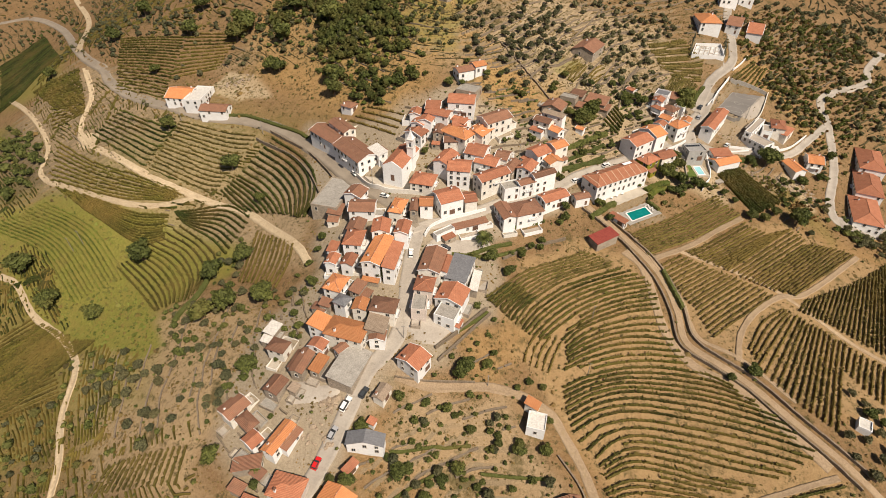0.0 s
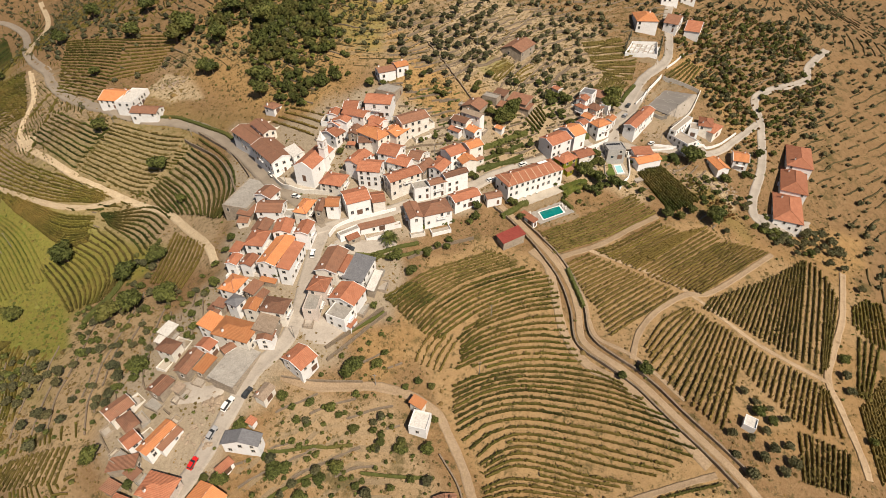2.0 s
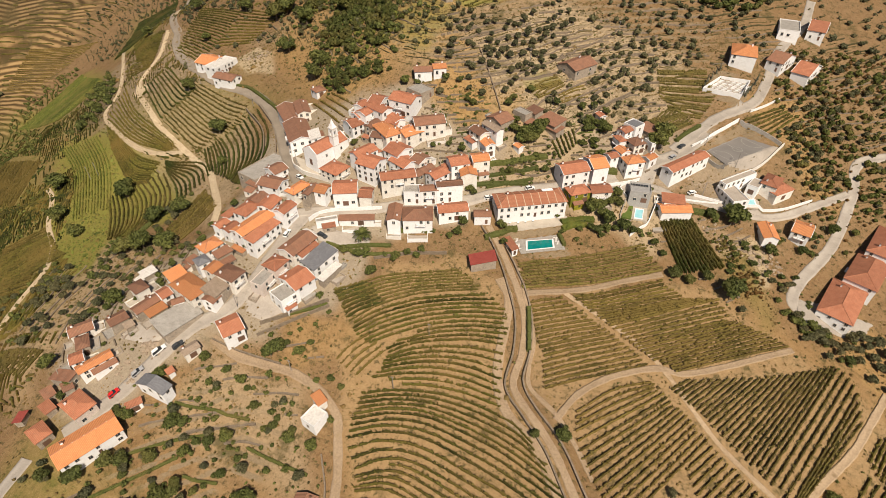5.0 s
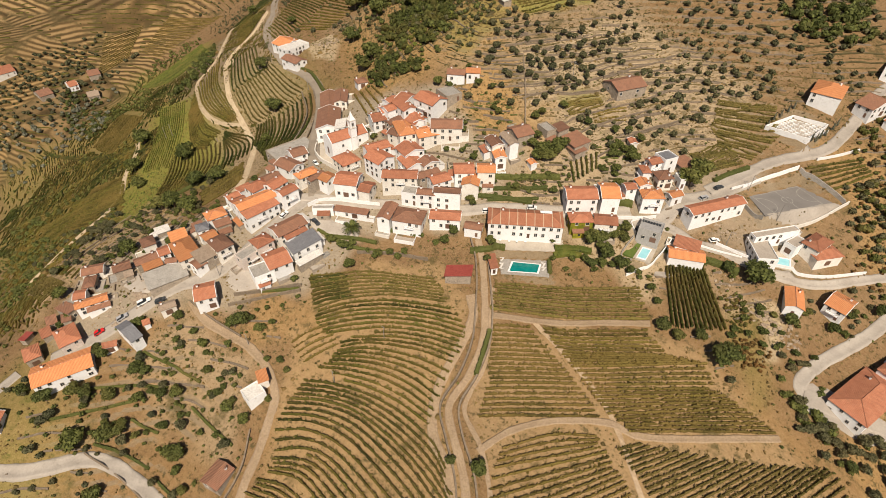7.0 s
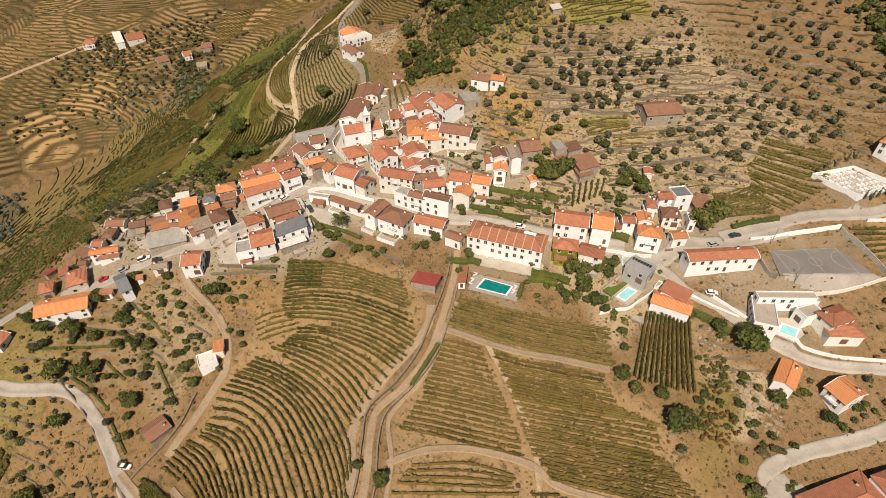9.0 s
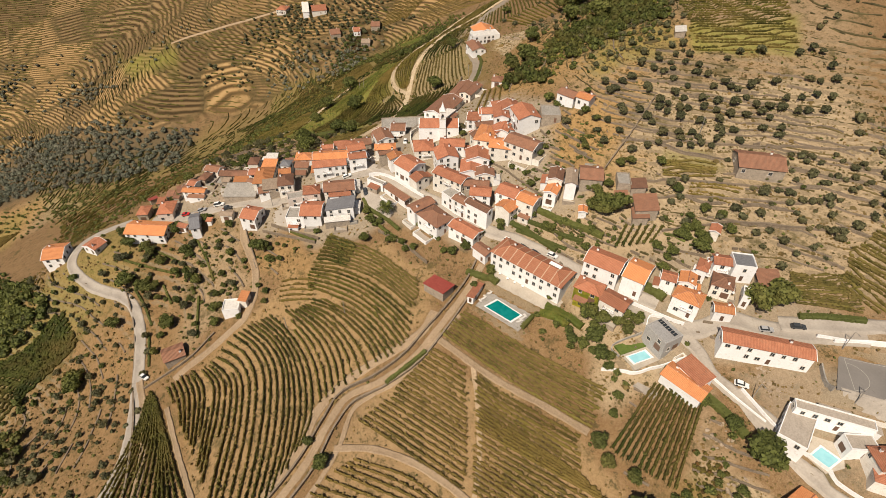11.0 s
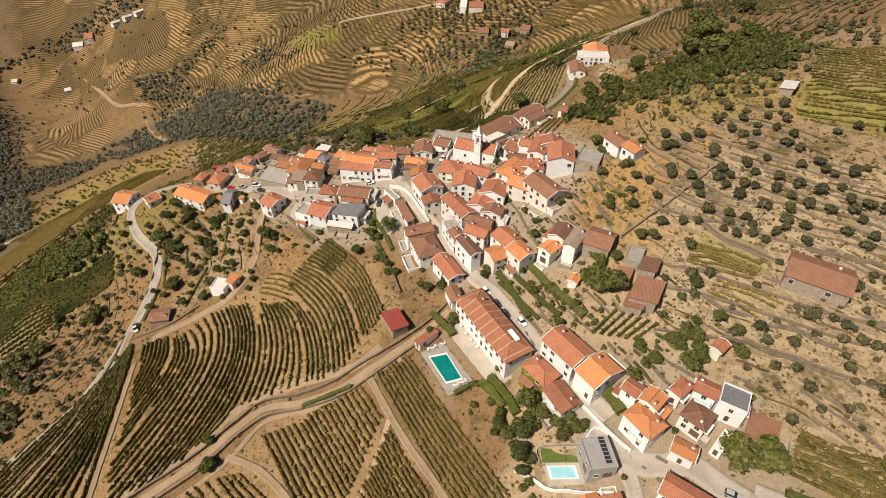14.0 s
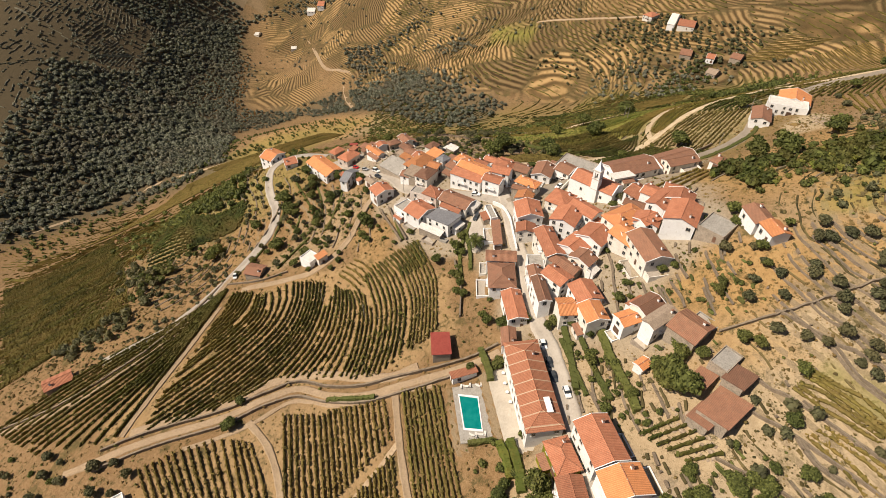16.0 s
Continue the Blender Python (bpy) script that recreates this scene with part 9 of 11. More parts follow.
plant("broad", 88.4, 267.3, 0.73)
plant("broad", 92.5, 257.0, 0.77)
plant("broad", 94.1, 259.2, 0.71)
plant("broad", 95.2, 254.6, 0.70)
plant("broad", 99.9, 258.4, 0.82)
plant("broad", 101.4, 255.2, 1.02)
plant("broad", 93.7, 270.6, 0.64)
plant("broad", 100.0, 269.5, 0.72)
plant("broad", 101.4, 240.6, 0.78)
plant("broad", 39.2, 247.3, 0.65)
plant("broad", 97.8, 247.3, 0.76)
plant("broad", 62.7, 266.7, 0.80)
plant("broad", 96.9, 258.9, 0.74)
plant("broad", -31.4, 140.4, 0.66)
plant("broad", 18.1, 159.2, 0.56)
plant("broad", 32.2, 162.4, 0.61)
plant("broad", 40.3, 166.9, 0.56)
plant("broad", 52.6, 182.4, 0.67)
plant("broad", 50.9, 195.3, 0.58)
plant("broad", 68.2, 191.7, 0.61)
plant("broad", 51.0, 204.1, 0.69)
plant("broad", 48.7, 228.2, 0.67)
plant("broad", 65.2, 217.5, 0.69)
plant("broad", 79.8, 223.9, 0.61)
plant("broad", 68.2, 236.0, 0.61)
plant("broad", 25.4, 152.9, 0.65)
plant("broad", 16.8, 204.7, 0.61)
plant("broad", 20.4, 162.0, 0.58)
plant("broad", 53.3, 202.7, 0.60)
plant("broad", 55.7, 215.5, 0.56)
plant("broad", 51.4, 209.2, 0.60)
SET_AREAS.append([(128, 102), (150, 120), (230, 175), (240, 100), (180, 70), (128, 70)])
SET_AREAS.append([(6.6, 268.6), (16.7, 292.8), (22.5, 324.1), (46.1, 369.0), (89.8, 332.4), (54.4, 254.8), (30.6, 256.4)])
SET_AREAS.append([(49.7, 255.0), (35.9, 272.3), (39.1, 306.3), (68.0, 299.2), (60.9, 278.4)])
grove([(12.3, 242.0), (9.0, 270.9), (23.3, 310.2), (45.4, 349.9), (118.3, 300.6), (105.8, 286.8), (87.4, 280.5), (50.5, 264.7), (25.5, 248.8)], "olive", 6.3, 1, 0.95, 0.22, 0.85, 0.1)
grove([(-152.6, 137.3), (-121.5, 155.3), (-90.4, 158.0), (-67.2, 138.2), (-65.4, 115.0), (-77.0, 98.2), (-81.6, 87.9), (-100.0, 91.5), (-137.6, 109.9)], "olive", 6.0, 2, 1.0, 0.4, 0.8, 0.3)
grove([(-125.2, 178.4), (-98.4, 183.5), (-58.2, 161.5), (-49.1, 138.4), (-72.4, 139.9), (-91.5, 146.1)], "olive", 5.5, 3, 0.9, 0.4, 0.8, 0.5)
grove([(-67.6, 27.4), (-9.7, 98.3), (11.9, 105.4), (31.6, 92.8), (44.1, 75.6), (34.6, 59.0), (1.7, 55.6), (-31.0, 34.1)], "olive", 5.6, 4, 0.9, 0.45, 0.6, 0.5)
grove([(-246.1, -193.2), (-32.2, 25.0), (-2.7, 50.2), (32.0, 50.6), (67.2, 40.1), (46.6, -7.4)], "olive", 5.2, 5, 0.95, 0.45, 0.55, 0.6)
grove([(184.9, 359.8), (258.4, 368.9), (275.4, 344.4), (217.6, 296.6), (191.0, 293.4), (177.9, 328.2)], "olive", 6.5, 6, 1.0, 0.4, 0.8, 0.4)
grove([(239.5, 312.0), (283.3, 330.1), (251.6, 269.3), (217.7, 259.5)], "olive", 6.0, 7, 1.0, 0.4, 0.8, 0.4)
grove([(170.1, 231.1), (203.3, 246.4), (187.2, 210.1), (164.9, 193.1), (157.6, 209.0)], "bush", 5.0, 8, 1.2, 0.4, 0.7, 0.0)
grove([(175.9, 209.3), (185.5, 211.9), (199.3, 203.7), (209.2, 182.3), (202.8, 177.3), (184.8, 186.9)], "olive", 4.2, 9, 1.0, 0.4, 0.9, 0.3)
grove([(101.2, 206.4), (112.1, 212.7), (108.2, 221.4), (115.8, 222.8), (121.9, 210.7), (109.9, 201.6), (94.5, 199.3)], "broad", 5.0, 10, 0.6, 0.35, 0.4, 0.2)
grove([(-0.5, 114.6), (13.7, 126.2), (20.3, 133.7), (24.1, 127.5), (15.3, 116.2), (7.3, 111.6)], "bush", 6.0, 11, 1.0, 0.4, 0.6, 0.0)
grove([(-15.3, 103.9), (14.8, 105.1), (25.6, 95.3), (28.7, 88.7), (36.7, 79.1), (13.7, 76.0), (-14.1, 76.8), (-11.2, 92.6)], "bush", 5.6, 12, 1.1, 0.45, 0.7, 0.0)
grove([(152.3, 125.3), (172.1, 132.3), (145.5, 90.2), (137.0, 92.9), (138.1, 105.1)], "olive", 5.5, 13, 1.0, 0.4, 0.85, 0.3)
grove([(50.3, 215.3), (73.9, 233.3), (83.5, 234.4), (76.4, 220.4), (63.7, 215.6)], "bush", 3.6, 14, 0.9, 0.4, 0.75, 0.0)
plant("broad", -11.9, 53.2, 0.85)
plant("broad", -2.2, 63.0, 0.95)
plant("broad", 17.7, 68.2, 0.9)
plant("broad", 23.9, 65.5, 0.55)
plant("broad", 11.0, 78.4, 0.45)
plant("broad", 30.0, 109.8, 0.55)
plant("broad", -13.5, 79.2, 0.85)
plant("broad", -33.5, 77.1, 0.6)
plant("broad", -32.9, 55.6, 0.8)
plant("broad", -5.1, 74.7, 0.45)
plant("broad", 16.5, 88.8, 0.5)
plant("broad", 31.0, 62.7, 0.65)
plant("broad", 25.0, 91.0, 0.5)
plant("broad", 18.3, 92.7, 0.45)
plant("broad", 35.8, 97.7, 0.45)
plant("broad", -5.5, 94.1, 0.5)
plant("broad", 4.4, 97.6, 0.45)
plant("broad", -39.8, 52.3, 0.8)
plant("broad", -18.8, 61.3, 0.5)
plant("broad", -8.8, 62.1, 0.5)
plant("broad", 106.6, 214.7, 0.95)
plant("broad", 110.1, 218.9, 0.8)
plant("broad", 112.6, 223.6, 0.75)
plant("broad", 108.9, 222.3, 0.7)
plant("bush", 114.2, 219.2, 1.0)
plant("broad", 110.9, 208.9, 1.1)
plant("bush", 125.2, 207.6, 1.0)
plant("bush", 128.2, 210.0, 0.9)
plant("broad", 126.2, 259.5, 1.75)
plant("broad", 128.2, 265.4, 1.6)
plant("broad", 162.5, 231.1, 1.9)
plant("broad", 161.4, 192.8, 1.8)
plant("olive", 165.8, 187.3, 0.91)
plant("olive", 192.7, 187.6, 1.1)
plant("olive", 189.4, 189.9, 1)
plant("olive", 196.6, 187.2, 1.1)
plant("broad", 206.1, 183.5, 0.7)
plant("olive", 213.7, 179.2, 1)
plant("olive", 219.8, 177.7, 1)
plant("olive", 222.1, 166.3, 1)
plant("broad", 193.6, 128.9, 0.7)
plant("olive", 190.4, 121.8, 1.1)
plant("olive", 189.6, 115.4, 1)
plant("olive", 132.9, 93.4, 1)
plant("olive", 131.5, 86.1, 0.84)
plant("olive", 134.5, 80.3, 1.2)
plant("olive", 147.4, 106.4, 0.8)
plant("olive", 144.5, 110.5, 0.9)
plant("broad", 146.2, 102.3, 0.77)
plant("olive", 145.9, 95.5, 0.9)
plant("olive", 146.1, 89.3, 1.1)
plant("olive", 151.2, 104.2, 0.8)
plant("broad", 150.2, 99.5, 0.7)
plant("olive", 151.2, 85.0, 1.2)
plant("olive", 152.4, 91.2, 1)
plant("olive", 146.9, 82.5, 1)
plant("broad", 188.0, 97.2, 0.63)
plant("olive", 141.0, 86.0, 1.1)
plant("olive", 139.0, 92.5, 0.8)
plant("olive", 156.0, 100.8, 0.8)
plant("broad", 103.3, 211.7, 1.2)
plant("broad", 8.3, 112.7, 1.0)
plant("bush", 16.4, 115.4, 1.2)
plant("broad", 6.6, 110.2, 1.1)
plant("broad", 10.1, 115.6, 0.5)
plant("broad", 15.7, 114.3, 0.7)
plant("broad", 18.1, 118.4, 0.5)
plant("broad", 1.7, 99.0, 0.65)
plant("broad", -5.0, 100.6, 0.5)
plant("broad", -13.8, 101.0, 0.7)
plant("broad", 9.4, 93.7, 0.6)
plant("broad", 18.3, 90.3, 0.5)
plant("broad", 4.9, 82.4, 0.8)
plant("broad", 0.0, 79.5, 0.75)
plant("broad", -5.6, 74.0, 0.7)
plant("broad", 24.7, 88.8, 0.8)
plant("broad", 33.4, 88.3, 0.7)
plant("broad", 8.2, 73.0, 0.65)
plant("broad", 3.3, 65.3, 0.6)
plant("broad", -4.3, 59.5, 1.2)
plant("broad", -11.3, 52.1, 1.4)
plant("broad", 20.8, 68.9, 1.1)
plant("broad", -30.8, 55.3, 1.1)
plant("broad", -25.2, 62.4, 0.9)
plant("broad", -21.0, 64.3, 0.9)
plant("broad", -13.6, 68.5, 0.8)
plant("broad", -2.7, 65.2, 0.7)
plant("broad", 117.3, 207.6, 1.0)
plant("broad", 130.5, 205.5, 0.6)
plant("broad", 134.5, 201.4, 0.6)
plant("broad", 139.7, 193.2, 0.9)
plant("broad", 145.7, 192.4, 0.8)
plant("broad", 152.3, 196.6, 0.8)
plant("broad", 143.5, 226.8, 0.7)
plant("broad", 152.1, 229.6, 0.9)
plant("broad", 178.0, 222.8, 0.9)
plant("broad", 178.8, 229.9, 0.8)
plant("broad", 192.2, 230.2, 0.8)
plant("broad", 205.8, 247.0, 0.9)
plant("broad", 12.4, 158.6, 0.6)
plant("broad", 18.4, 158.8, 0.8)
plant("broad", 26.5, 153.5, 0.8)
plant("broad", 101.1, 112.8, 0.6)
plant("broad", 109.9, 115.0, 0.9)
plant("broad", 31.8, 163.8, 0.6)
plant("broad", 36.4, 166.9, 0.6)
plant("broad", 41.1, 170.0, 0.6)
plant("broad", -28.4, 76.7, 0.9)
plant("broad", -25.3, 91.4, 0.8)
plant("broad", -23.0, 146.9, 1.1)
plant("broad", -122.6, 345.2, 1.6)
plant("broad", -96.1, 324.6, 1.2)
plant("olive", -109.5, 240.9, 1.3)
plant("broad", -87.8, 211.6, 1.0)
plant("broad", -142.6, 192.2, 1.4)
plant("broad", -71.8, 84.2, 1.1)
plant("broad", -67.3, 114.2, 1.3)
plant("broad", -98.8, 301.0, 1.0)
plant("broad", 67.5, 237.2, 1.4)
plant("broad", 68.5, 235.8, 1.2)
plant("broad", 21.6, 26.5, 1.5)
plant("broad", 6.4, 46.0, 1.0)
plant("broad", 18.6, 26.6, 1.3)
plant("olive", -13.7, 214.9, 1.0)
plant("bush", 100.2, 201.7, 1.3)
plant("bush", 101.1, 205.5, 1.3)
plant("broad", 107.3, 203.0, 0.8)
plant("broad", 110.4, 205.4, 0.7)
plant("bush", 109.6, 213.2, 1.4)
plant("broad", 108.7, 218.5, 0.55)
plant("bush", 112.6, 221.1, 1.6)
plant("broad", 111.9, 225.7, 0.55)
plant("bush", 118.5, 210.4, 1.6)
plant("bush", 93.5, 197.7, 1.3)
plant("broad", 121.4, 208.0, 0.7)
plant("bush", 124.2, 209.3, 1.3)
plant("bush", 130.0, 223.5, 1.0)
plant("bush", 100.0, 196.5, 1.2)
plant("broad", -66.2, 114.9, 0.75)
plant("broad", -67.4, 110.1, 0.6)
plant("broad", -54.3, 134.4, 0.55)
plant("broad", -51.7, 151.1, 0.5)
plant("broad", -58.6, 145.0, 0.55)
plant("broad", -80.0, 145.7, 0.5)
plant("broad", -73.7, 150.5, 0.5)
plant("broad", -72.1, 108.3, 0.45)
plant("broad", 12.6, 136.0, 0.4)
plant("broad", -56.0, 75.6, 0.55)
plant("broad", -16.8, 84.0, 0.5)
plant("broad", -10.8, 81.1, 0.75)
plant("broad", -50.4, 123.6, 0.4)
plant("broad", -72.4, 127.2, 0.45)
plant("broad", -25.4, 92.8, 0.45)
plant("broad", -68.5, 142.9, 0.45)
plant("broad", -57.3, 115.7, 0.35)
plant("broad", -45.6, 101.2, 0.3)
plant("broad", -55.0, 95.7, 0.35)
plant("broad", -14.3, 81.4, 0.6)
plant("broad", -3.8, 78.0, 0.5)
plant("broad", 34.5, 108.4, 0.45)
plant("broad", 25.6, 107.7, 0.45)
plant("broad", -49.8, 172.4, 0.7)
plant("broad", -51.0, 166.5, 0.6)
plant("broad", -49.5, 148.1, 0.7)
plant("bush", -52.6, 144.8, 1.4)
plant("bush", -53.8, 139.6, 1.4)
plant("bush", -53.5, 159.7, 1.5)
plant("bush", 32.8, 164.6, 1.5)
plant("bush", 28.0, 163.0, 1.3)
plant("broad", 53.4, 187.8, 0.7)
plant("bush", 49.9, 179.9, 1.5)
plant("broad", 72.0, 183.5, 0.6)
plant("broad", 69.9, 191.1, 0.6)
plant("bush", 10.6, 158.9, 1.2)
plant("bush", 21.1, 159.9, 1.4)
plant("bush", -12.2, 192.8, 0.9)
plant("broad", -8.0, 212.9, 0.6)
plant("bush", 20.7, 221.6, 1.2)
plant("broad", 107.6, 211.2, 0.7)
plant("broad", 102.6, 213.6, 0.6)
plant("broad", 114.2, 206.9, 0.6)
plant("bush", 109.3, 201.5, 1.4)
plant("bush", -53.1, 125.3, 1.4)
plant("broad", -51.6, 128.7, 0.6)
plant("bush", -57.0, 128.7, 1.3)
plant("bush", -65.4, 115.0, 1.6)
plant("broad", -73.8, 107.8, 0.6)
plant("broad", -56.1, 79.1, 0.7)
plant("bush", 42.6, 180.2, 1.0)
plant("bush", 39.4, 184.7, 1.0)
plant("bush", 89.7, 204.5, 1.2)
plant("bush", -21.6, 215.7, 1.0)
plant("bush", -38.0, 220.7, 1.4)
plant("bush", -33.4, 213.9, 1.2)
plant("bush", -63.8, 244.1, 1.0)
plant("bush", -27.2, 112.7, 0.8)
plant("bush", 13.0, 136.3, 1.4)
plant("bush", -0.6, 153.3, 0.8)
plant("broad", 3.0, 250.6, 0.8)
plant("broad", 9.6, 251.0, 0.6)
plant("broad", 21.8, 257.7, 0.7)
plant("broad", 29.0, 258.7, 0.6)
plant("bush", 12.3, 264.5, 1.5)
plant("bush", 28.4, 219.8, 1.3)
plant("broad", 35.1, 222.9, 0.5)
plant("bush", 19.6, 214.8, 1.2)
plant("bush", 16.3, 224.4, 1.4)
plant("broad", 29.7, 232.2, 0.6)
plant("broad", 28.5, 235.4, 0.5)
plant("broad", 36.0, 248.2, 0.6)
plant("broad", 61.3, 239.7, 0.9)
plant("bush", 57.1, 238.5, 1.6)
plant("bush", 65.5, 224.1, 1.4)
plant("broad", 74.3, 229.7, 0.6)
plant("broad", 92.8, 244.2, 0.6)
plant("broad", 93.1, 253.0, 0.8)
plant("broad", 93.2, 259.8, 0.7)
plant("broad", 88.4, 261.0, 0.6)
plant("bush", 98.5, 244.9, 1.4)
terrace_walls([(12.3, 242.0), (9.0, 270.9), (23.3, 310.2), (45.4, 349.9), (118.3, 300.6), (105.8, 286.8), (87.4, 280.5), (50.5, 264.7), (25.5, 248.8)], 2.0, 0.8, 155, "dry stone terrace walls along the slope")
terrace_walls([(-246.1, -193.2), (-32.2, 25.0), (-2.7, 50.2), (32.0, 50.6), (67.2, 40.1), (46.6, -7.4)], 3.0, 0.7, 157, "dry stone terrace walls along the slope")
terrace_walls([(5.1, 305.2), (97.2, 351.0), (161.7, 334.8), (136.4, 294.2), (90.4, 251.7), (62.4, 261.5), (42.2, 264.6), (18.8, 259.2)], 2.2, 0.8, 158, "dry stone terrace walls along the slope")
terrace_walls([(-216.5, 344.3), (-129.5, 358.9), (-120.5, 318.5), (-141.4, 315.1), (-166.1, 314.4)], 2.0, 0.8, 159, "dry stone terrace walls along the slope")
terrace_walls([(-152.6, 137.3), (-121.5, 155.3), (-90.4, 158.0), (-67.2, 138.2), (-65.4, 115.0), (-77.0, 98.2), (-81.6, 87.9), (-100.0, 91.5), (-137.6, 109.9)], 3.0, 0.7, 160, "dry stone terrace walls along the slope")
terrace_walls([(-258.2, 316.9), (-131.3, 225.7), (-93.0, 205.9), (-131.5, 196.3), (-189.1, 226.8)], 2.6, 0.6, 161, "dry stone terrace walls along the slope")
terrace_walls([(7.5, 282.8), (100.1, 361.9), (138.9, 326.0), (128.6, 276.1), (82.1, 263.9), (30.7, 271.4)], 2.0, 0.8, 162, "dry stone terrace walls along the slope")
terrace_walls([(184.9, 359.8), (258.4, 368.9), (275.4, 344.4), (217.6, 296.6), (191.0, 293.4), (177.9, 328.2)], 2.6, 0.7, 163, "dry stone terrace walls along the slope")
for outline, seed in (([(-72.7, 341.8), (-38.6, 328.2), (-16.9, 298.5), (-18.5, 273.6), (-30.2, 269.0), (-46.6, 280.5), (-60.5, 288.2), (-70.9, 312.7)], 21), ([(-49.1, 274.0), (-33.0, 266.5), (-26.2, 253.5), (-28.3, 242.3), (-37.0, 243.9), (-45.5, 254.3), (-49.9, 267.1)], 221), ([(-32.7, 262.8), (-15.3, 267.3), (-9.2, 259.0), (-10.4, 251.0), (-23.2, 252.4)], 222), ([(-115.9, 341.5), (-104.8, 368.8), (-54.8, 360.0), (-19.1, 328.6), (-30.0, 318.0), (-80.0, 335.0)], 223)):
    far_wood(outline, 3.9, seed, 2.7, OAK_LEAF, "dense green scrub oak on the hilltop", 110, 0.9 if seed < 223 else 0.45)
    far_wood(outline, 3.2, seed + 10, 1.3, VINE_LIME, "bright green undergrowth on the hilltop", 50, 0.5)
plant("broad", -163.8, 355.7, 1.9)
plant("broad", -123.6, 345.7, 2.6)
plant("broad", -129.0, 341.0, 2.2)
plant("broad", -94.3, 323.6, 1.9)
plant("broad", -98.4, 299.5, 1.5)
plant("broad", -92.5, 296.7, 1.4)
plant("broad", -56.9, 272.5, 1.9)
plant("broad", -55.7, 262.8, 1.5)
plant("broad", -217.1, 408.3, 2.0)
plant("broad", -164.5, 386.2, 2.0)
plant("broad", -228.1, 377.4, 1.6)
plant("broad", -276.4, 366.8, 1.6)
plant("broad", -177.4, 323.2, 1.2)
plant("broad", -150.5, 267.0, 1.6)
plant("broad", -108.7, 237.9, 1.7)
plant("broad", -143.8, 192.1, 2.0)
plant("broad", -100.5, 170.4, 1.8)
plant("broad", -70.5, 147.4, 1.6)
plant("broad", -97.0, 147.1, 1.7)
plant("broad", -85.8, 148.1, 1.7)
plant("broad", -219.1, 206.1, 2.3)
plant("broad", -189.9, 180.2, 1.8)
plant("broad", -158.8, 166.2, 1.5)
plant("broad", -86.9, 175.4, 1.5)
plant("broad", -92.6, 353.4, 2.0)
plant("broad", -65.4, 322.5, 2.2)
far_wood([(-141.2, 321.3), (-125.6, 364.7), (-29.2, 409.0), (22.4, 366.4), (17.5, 313.3), (7.3, 271.6)], 6.0, 22, 1.7, OLIVE_LEAF, "olive trees on the upper terraces", 60, 0.7, 0.3)
far_wood([(3.9, 292.9), (112.9, 368.3), (145.8, 350.4), (144.1, 311.9), (111.6, 289.4), (66.3, 293.9), (26.0, 277.0)], 6.0, 23, 1.8, OLIVE_LEAF, "olive trees on the upper terraces", 60, 0.75, 0.3)
far_wood([(-27.6, 243.3), (-6.1, 275.0), (0.9, 315.3), (-50.1, 363.7), (-140.7, 351.0)], 5.0, 24, 1.8, GREEN_LEAF, "green scrub on the hillside above the village", 56, 0.36)
far_wood([(-42.8, -344.0), (-143.0, -313.8), (-244.9, -229.5), (-483.9, -428.3), (-790.1, -647.0), (-742.6, -728.5), (-526.2, -585.9), (-381.5, -523.0), (-337.1, -566.0), (-237.7, -477.1), (-186.1, -459.2), (-164.5, -479.9)], 5.8, 25, 3.4, HAZY_FOREST_LEAF, "dark dense forest on the far side of the valley", 30, 0.95)
far_wood([(-20, -345), (-245, -293), (-365, -321), (-409, -405), (-444, -486), (-549, -552), (-760, -632), (-829, -648), (-760, -700), (-600, -660), (-430, -560), (-330, -600), (-200, -500), (-80, -420)], 7.5, 251, 4.2, HAZY_FOREST_LEAF, "dense dark forest on the shaded valley flank", 34, 0.9)
far_wood([(-600, -660), (-760, -632), (-829, -648), (-860, -720), (-706, -800), (-560, -740)], 8.0, 253, 4.4, HAZY_FOREST_LEAF, "dense dark forest above the valley", 34)
far_wood([(-453.9, -484.4), (-600.8, -559.9), (-739.8, -591.9), (-671.8, -529.7), (-528.2, -442.6), (-505.0, -385.8), (-400.1, -346.3), (-430.0, -423.7)], 7.5, 254, 2.6, HAZY_FOREST_LEAF, "scattered scrub on the rocky valley side", 34, 0.6)
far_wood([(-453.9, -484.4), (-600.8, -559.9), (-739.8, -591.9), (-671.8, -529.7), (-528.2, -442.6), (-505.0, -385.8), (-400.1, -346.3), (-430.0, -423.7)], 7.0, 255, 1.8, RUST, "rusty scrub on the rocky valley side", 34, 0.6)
far_wood([(-568.8, -241.0), (-565.7, -129.8), (-446.8, 9.2), (-419.1, 63.8), (-332.9, 45.6), (-365.4, -36.5), (-410.9, -105.1), (-438.9, -180.2), (-500.4, -308.7), (-434.1, -338.4), (-396.0, -388.2), (-436.3, -417.3), (-505.6, -417.2), (-544.5, -331.6), (-571.9, -272.5)], 6.0, 26, 3.0, HAZY_FOREST_LEAF, "dark woods in the valley bottom", 46, 0.7)
far_wood([(-683.4, -313.2), (-676.4, -240.7), (-645.9, -218.4), (-618.4, -236.8), (-639.6, -292.0)], 7, 40, 3.4, HAZY_FOREST_LEAF, "dark woods in a far gully", 40)
far_wood([(-826.4, -649.3), (-874.8, -604.0), (-870.5, -450.0), (-868.1, -378.6), (-867.2, -339.4), (-929.5, -446.8), (-921.5, -515.6), (-884.5, -616.6), (-853.1, -657.6)], 8, 41, 4, HAZY_FOREST_LEAF, "dark trees along the far stream", 34)
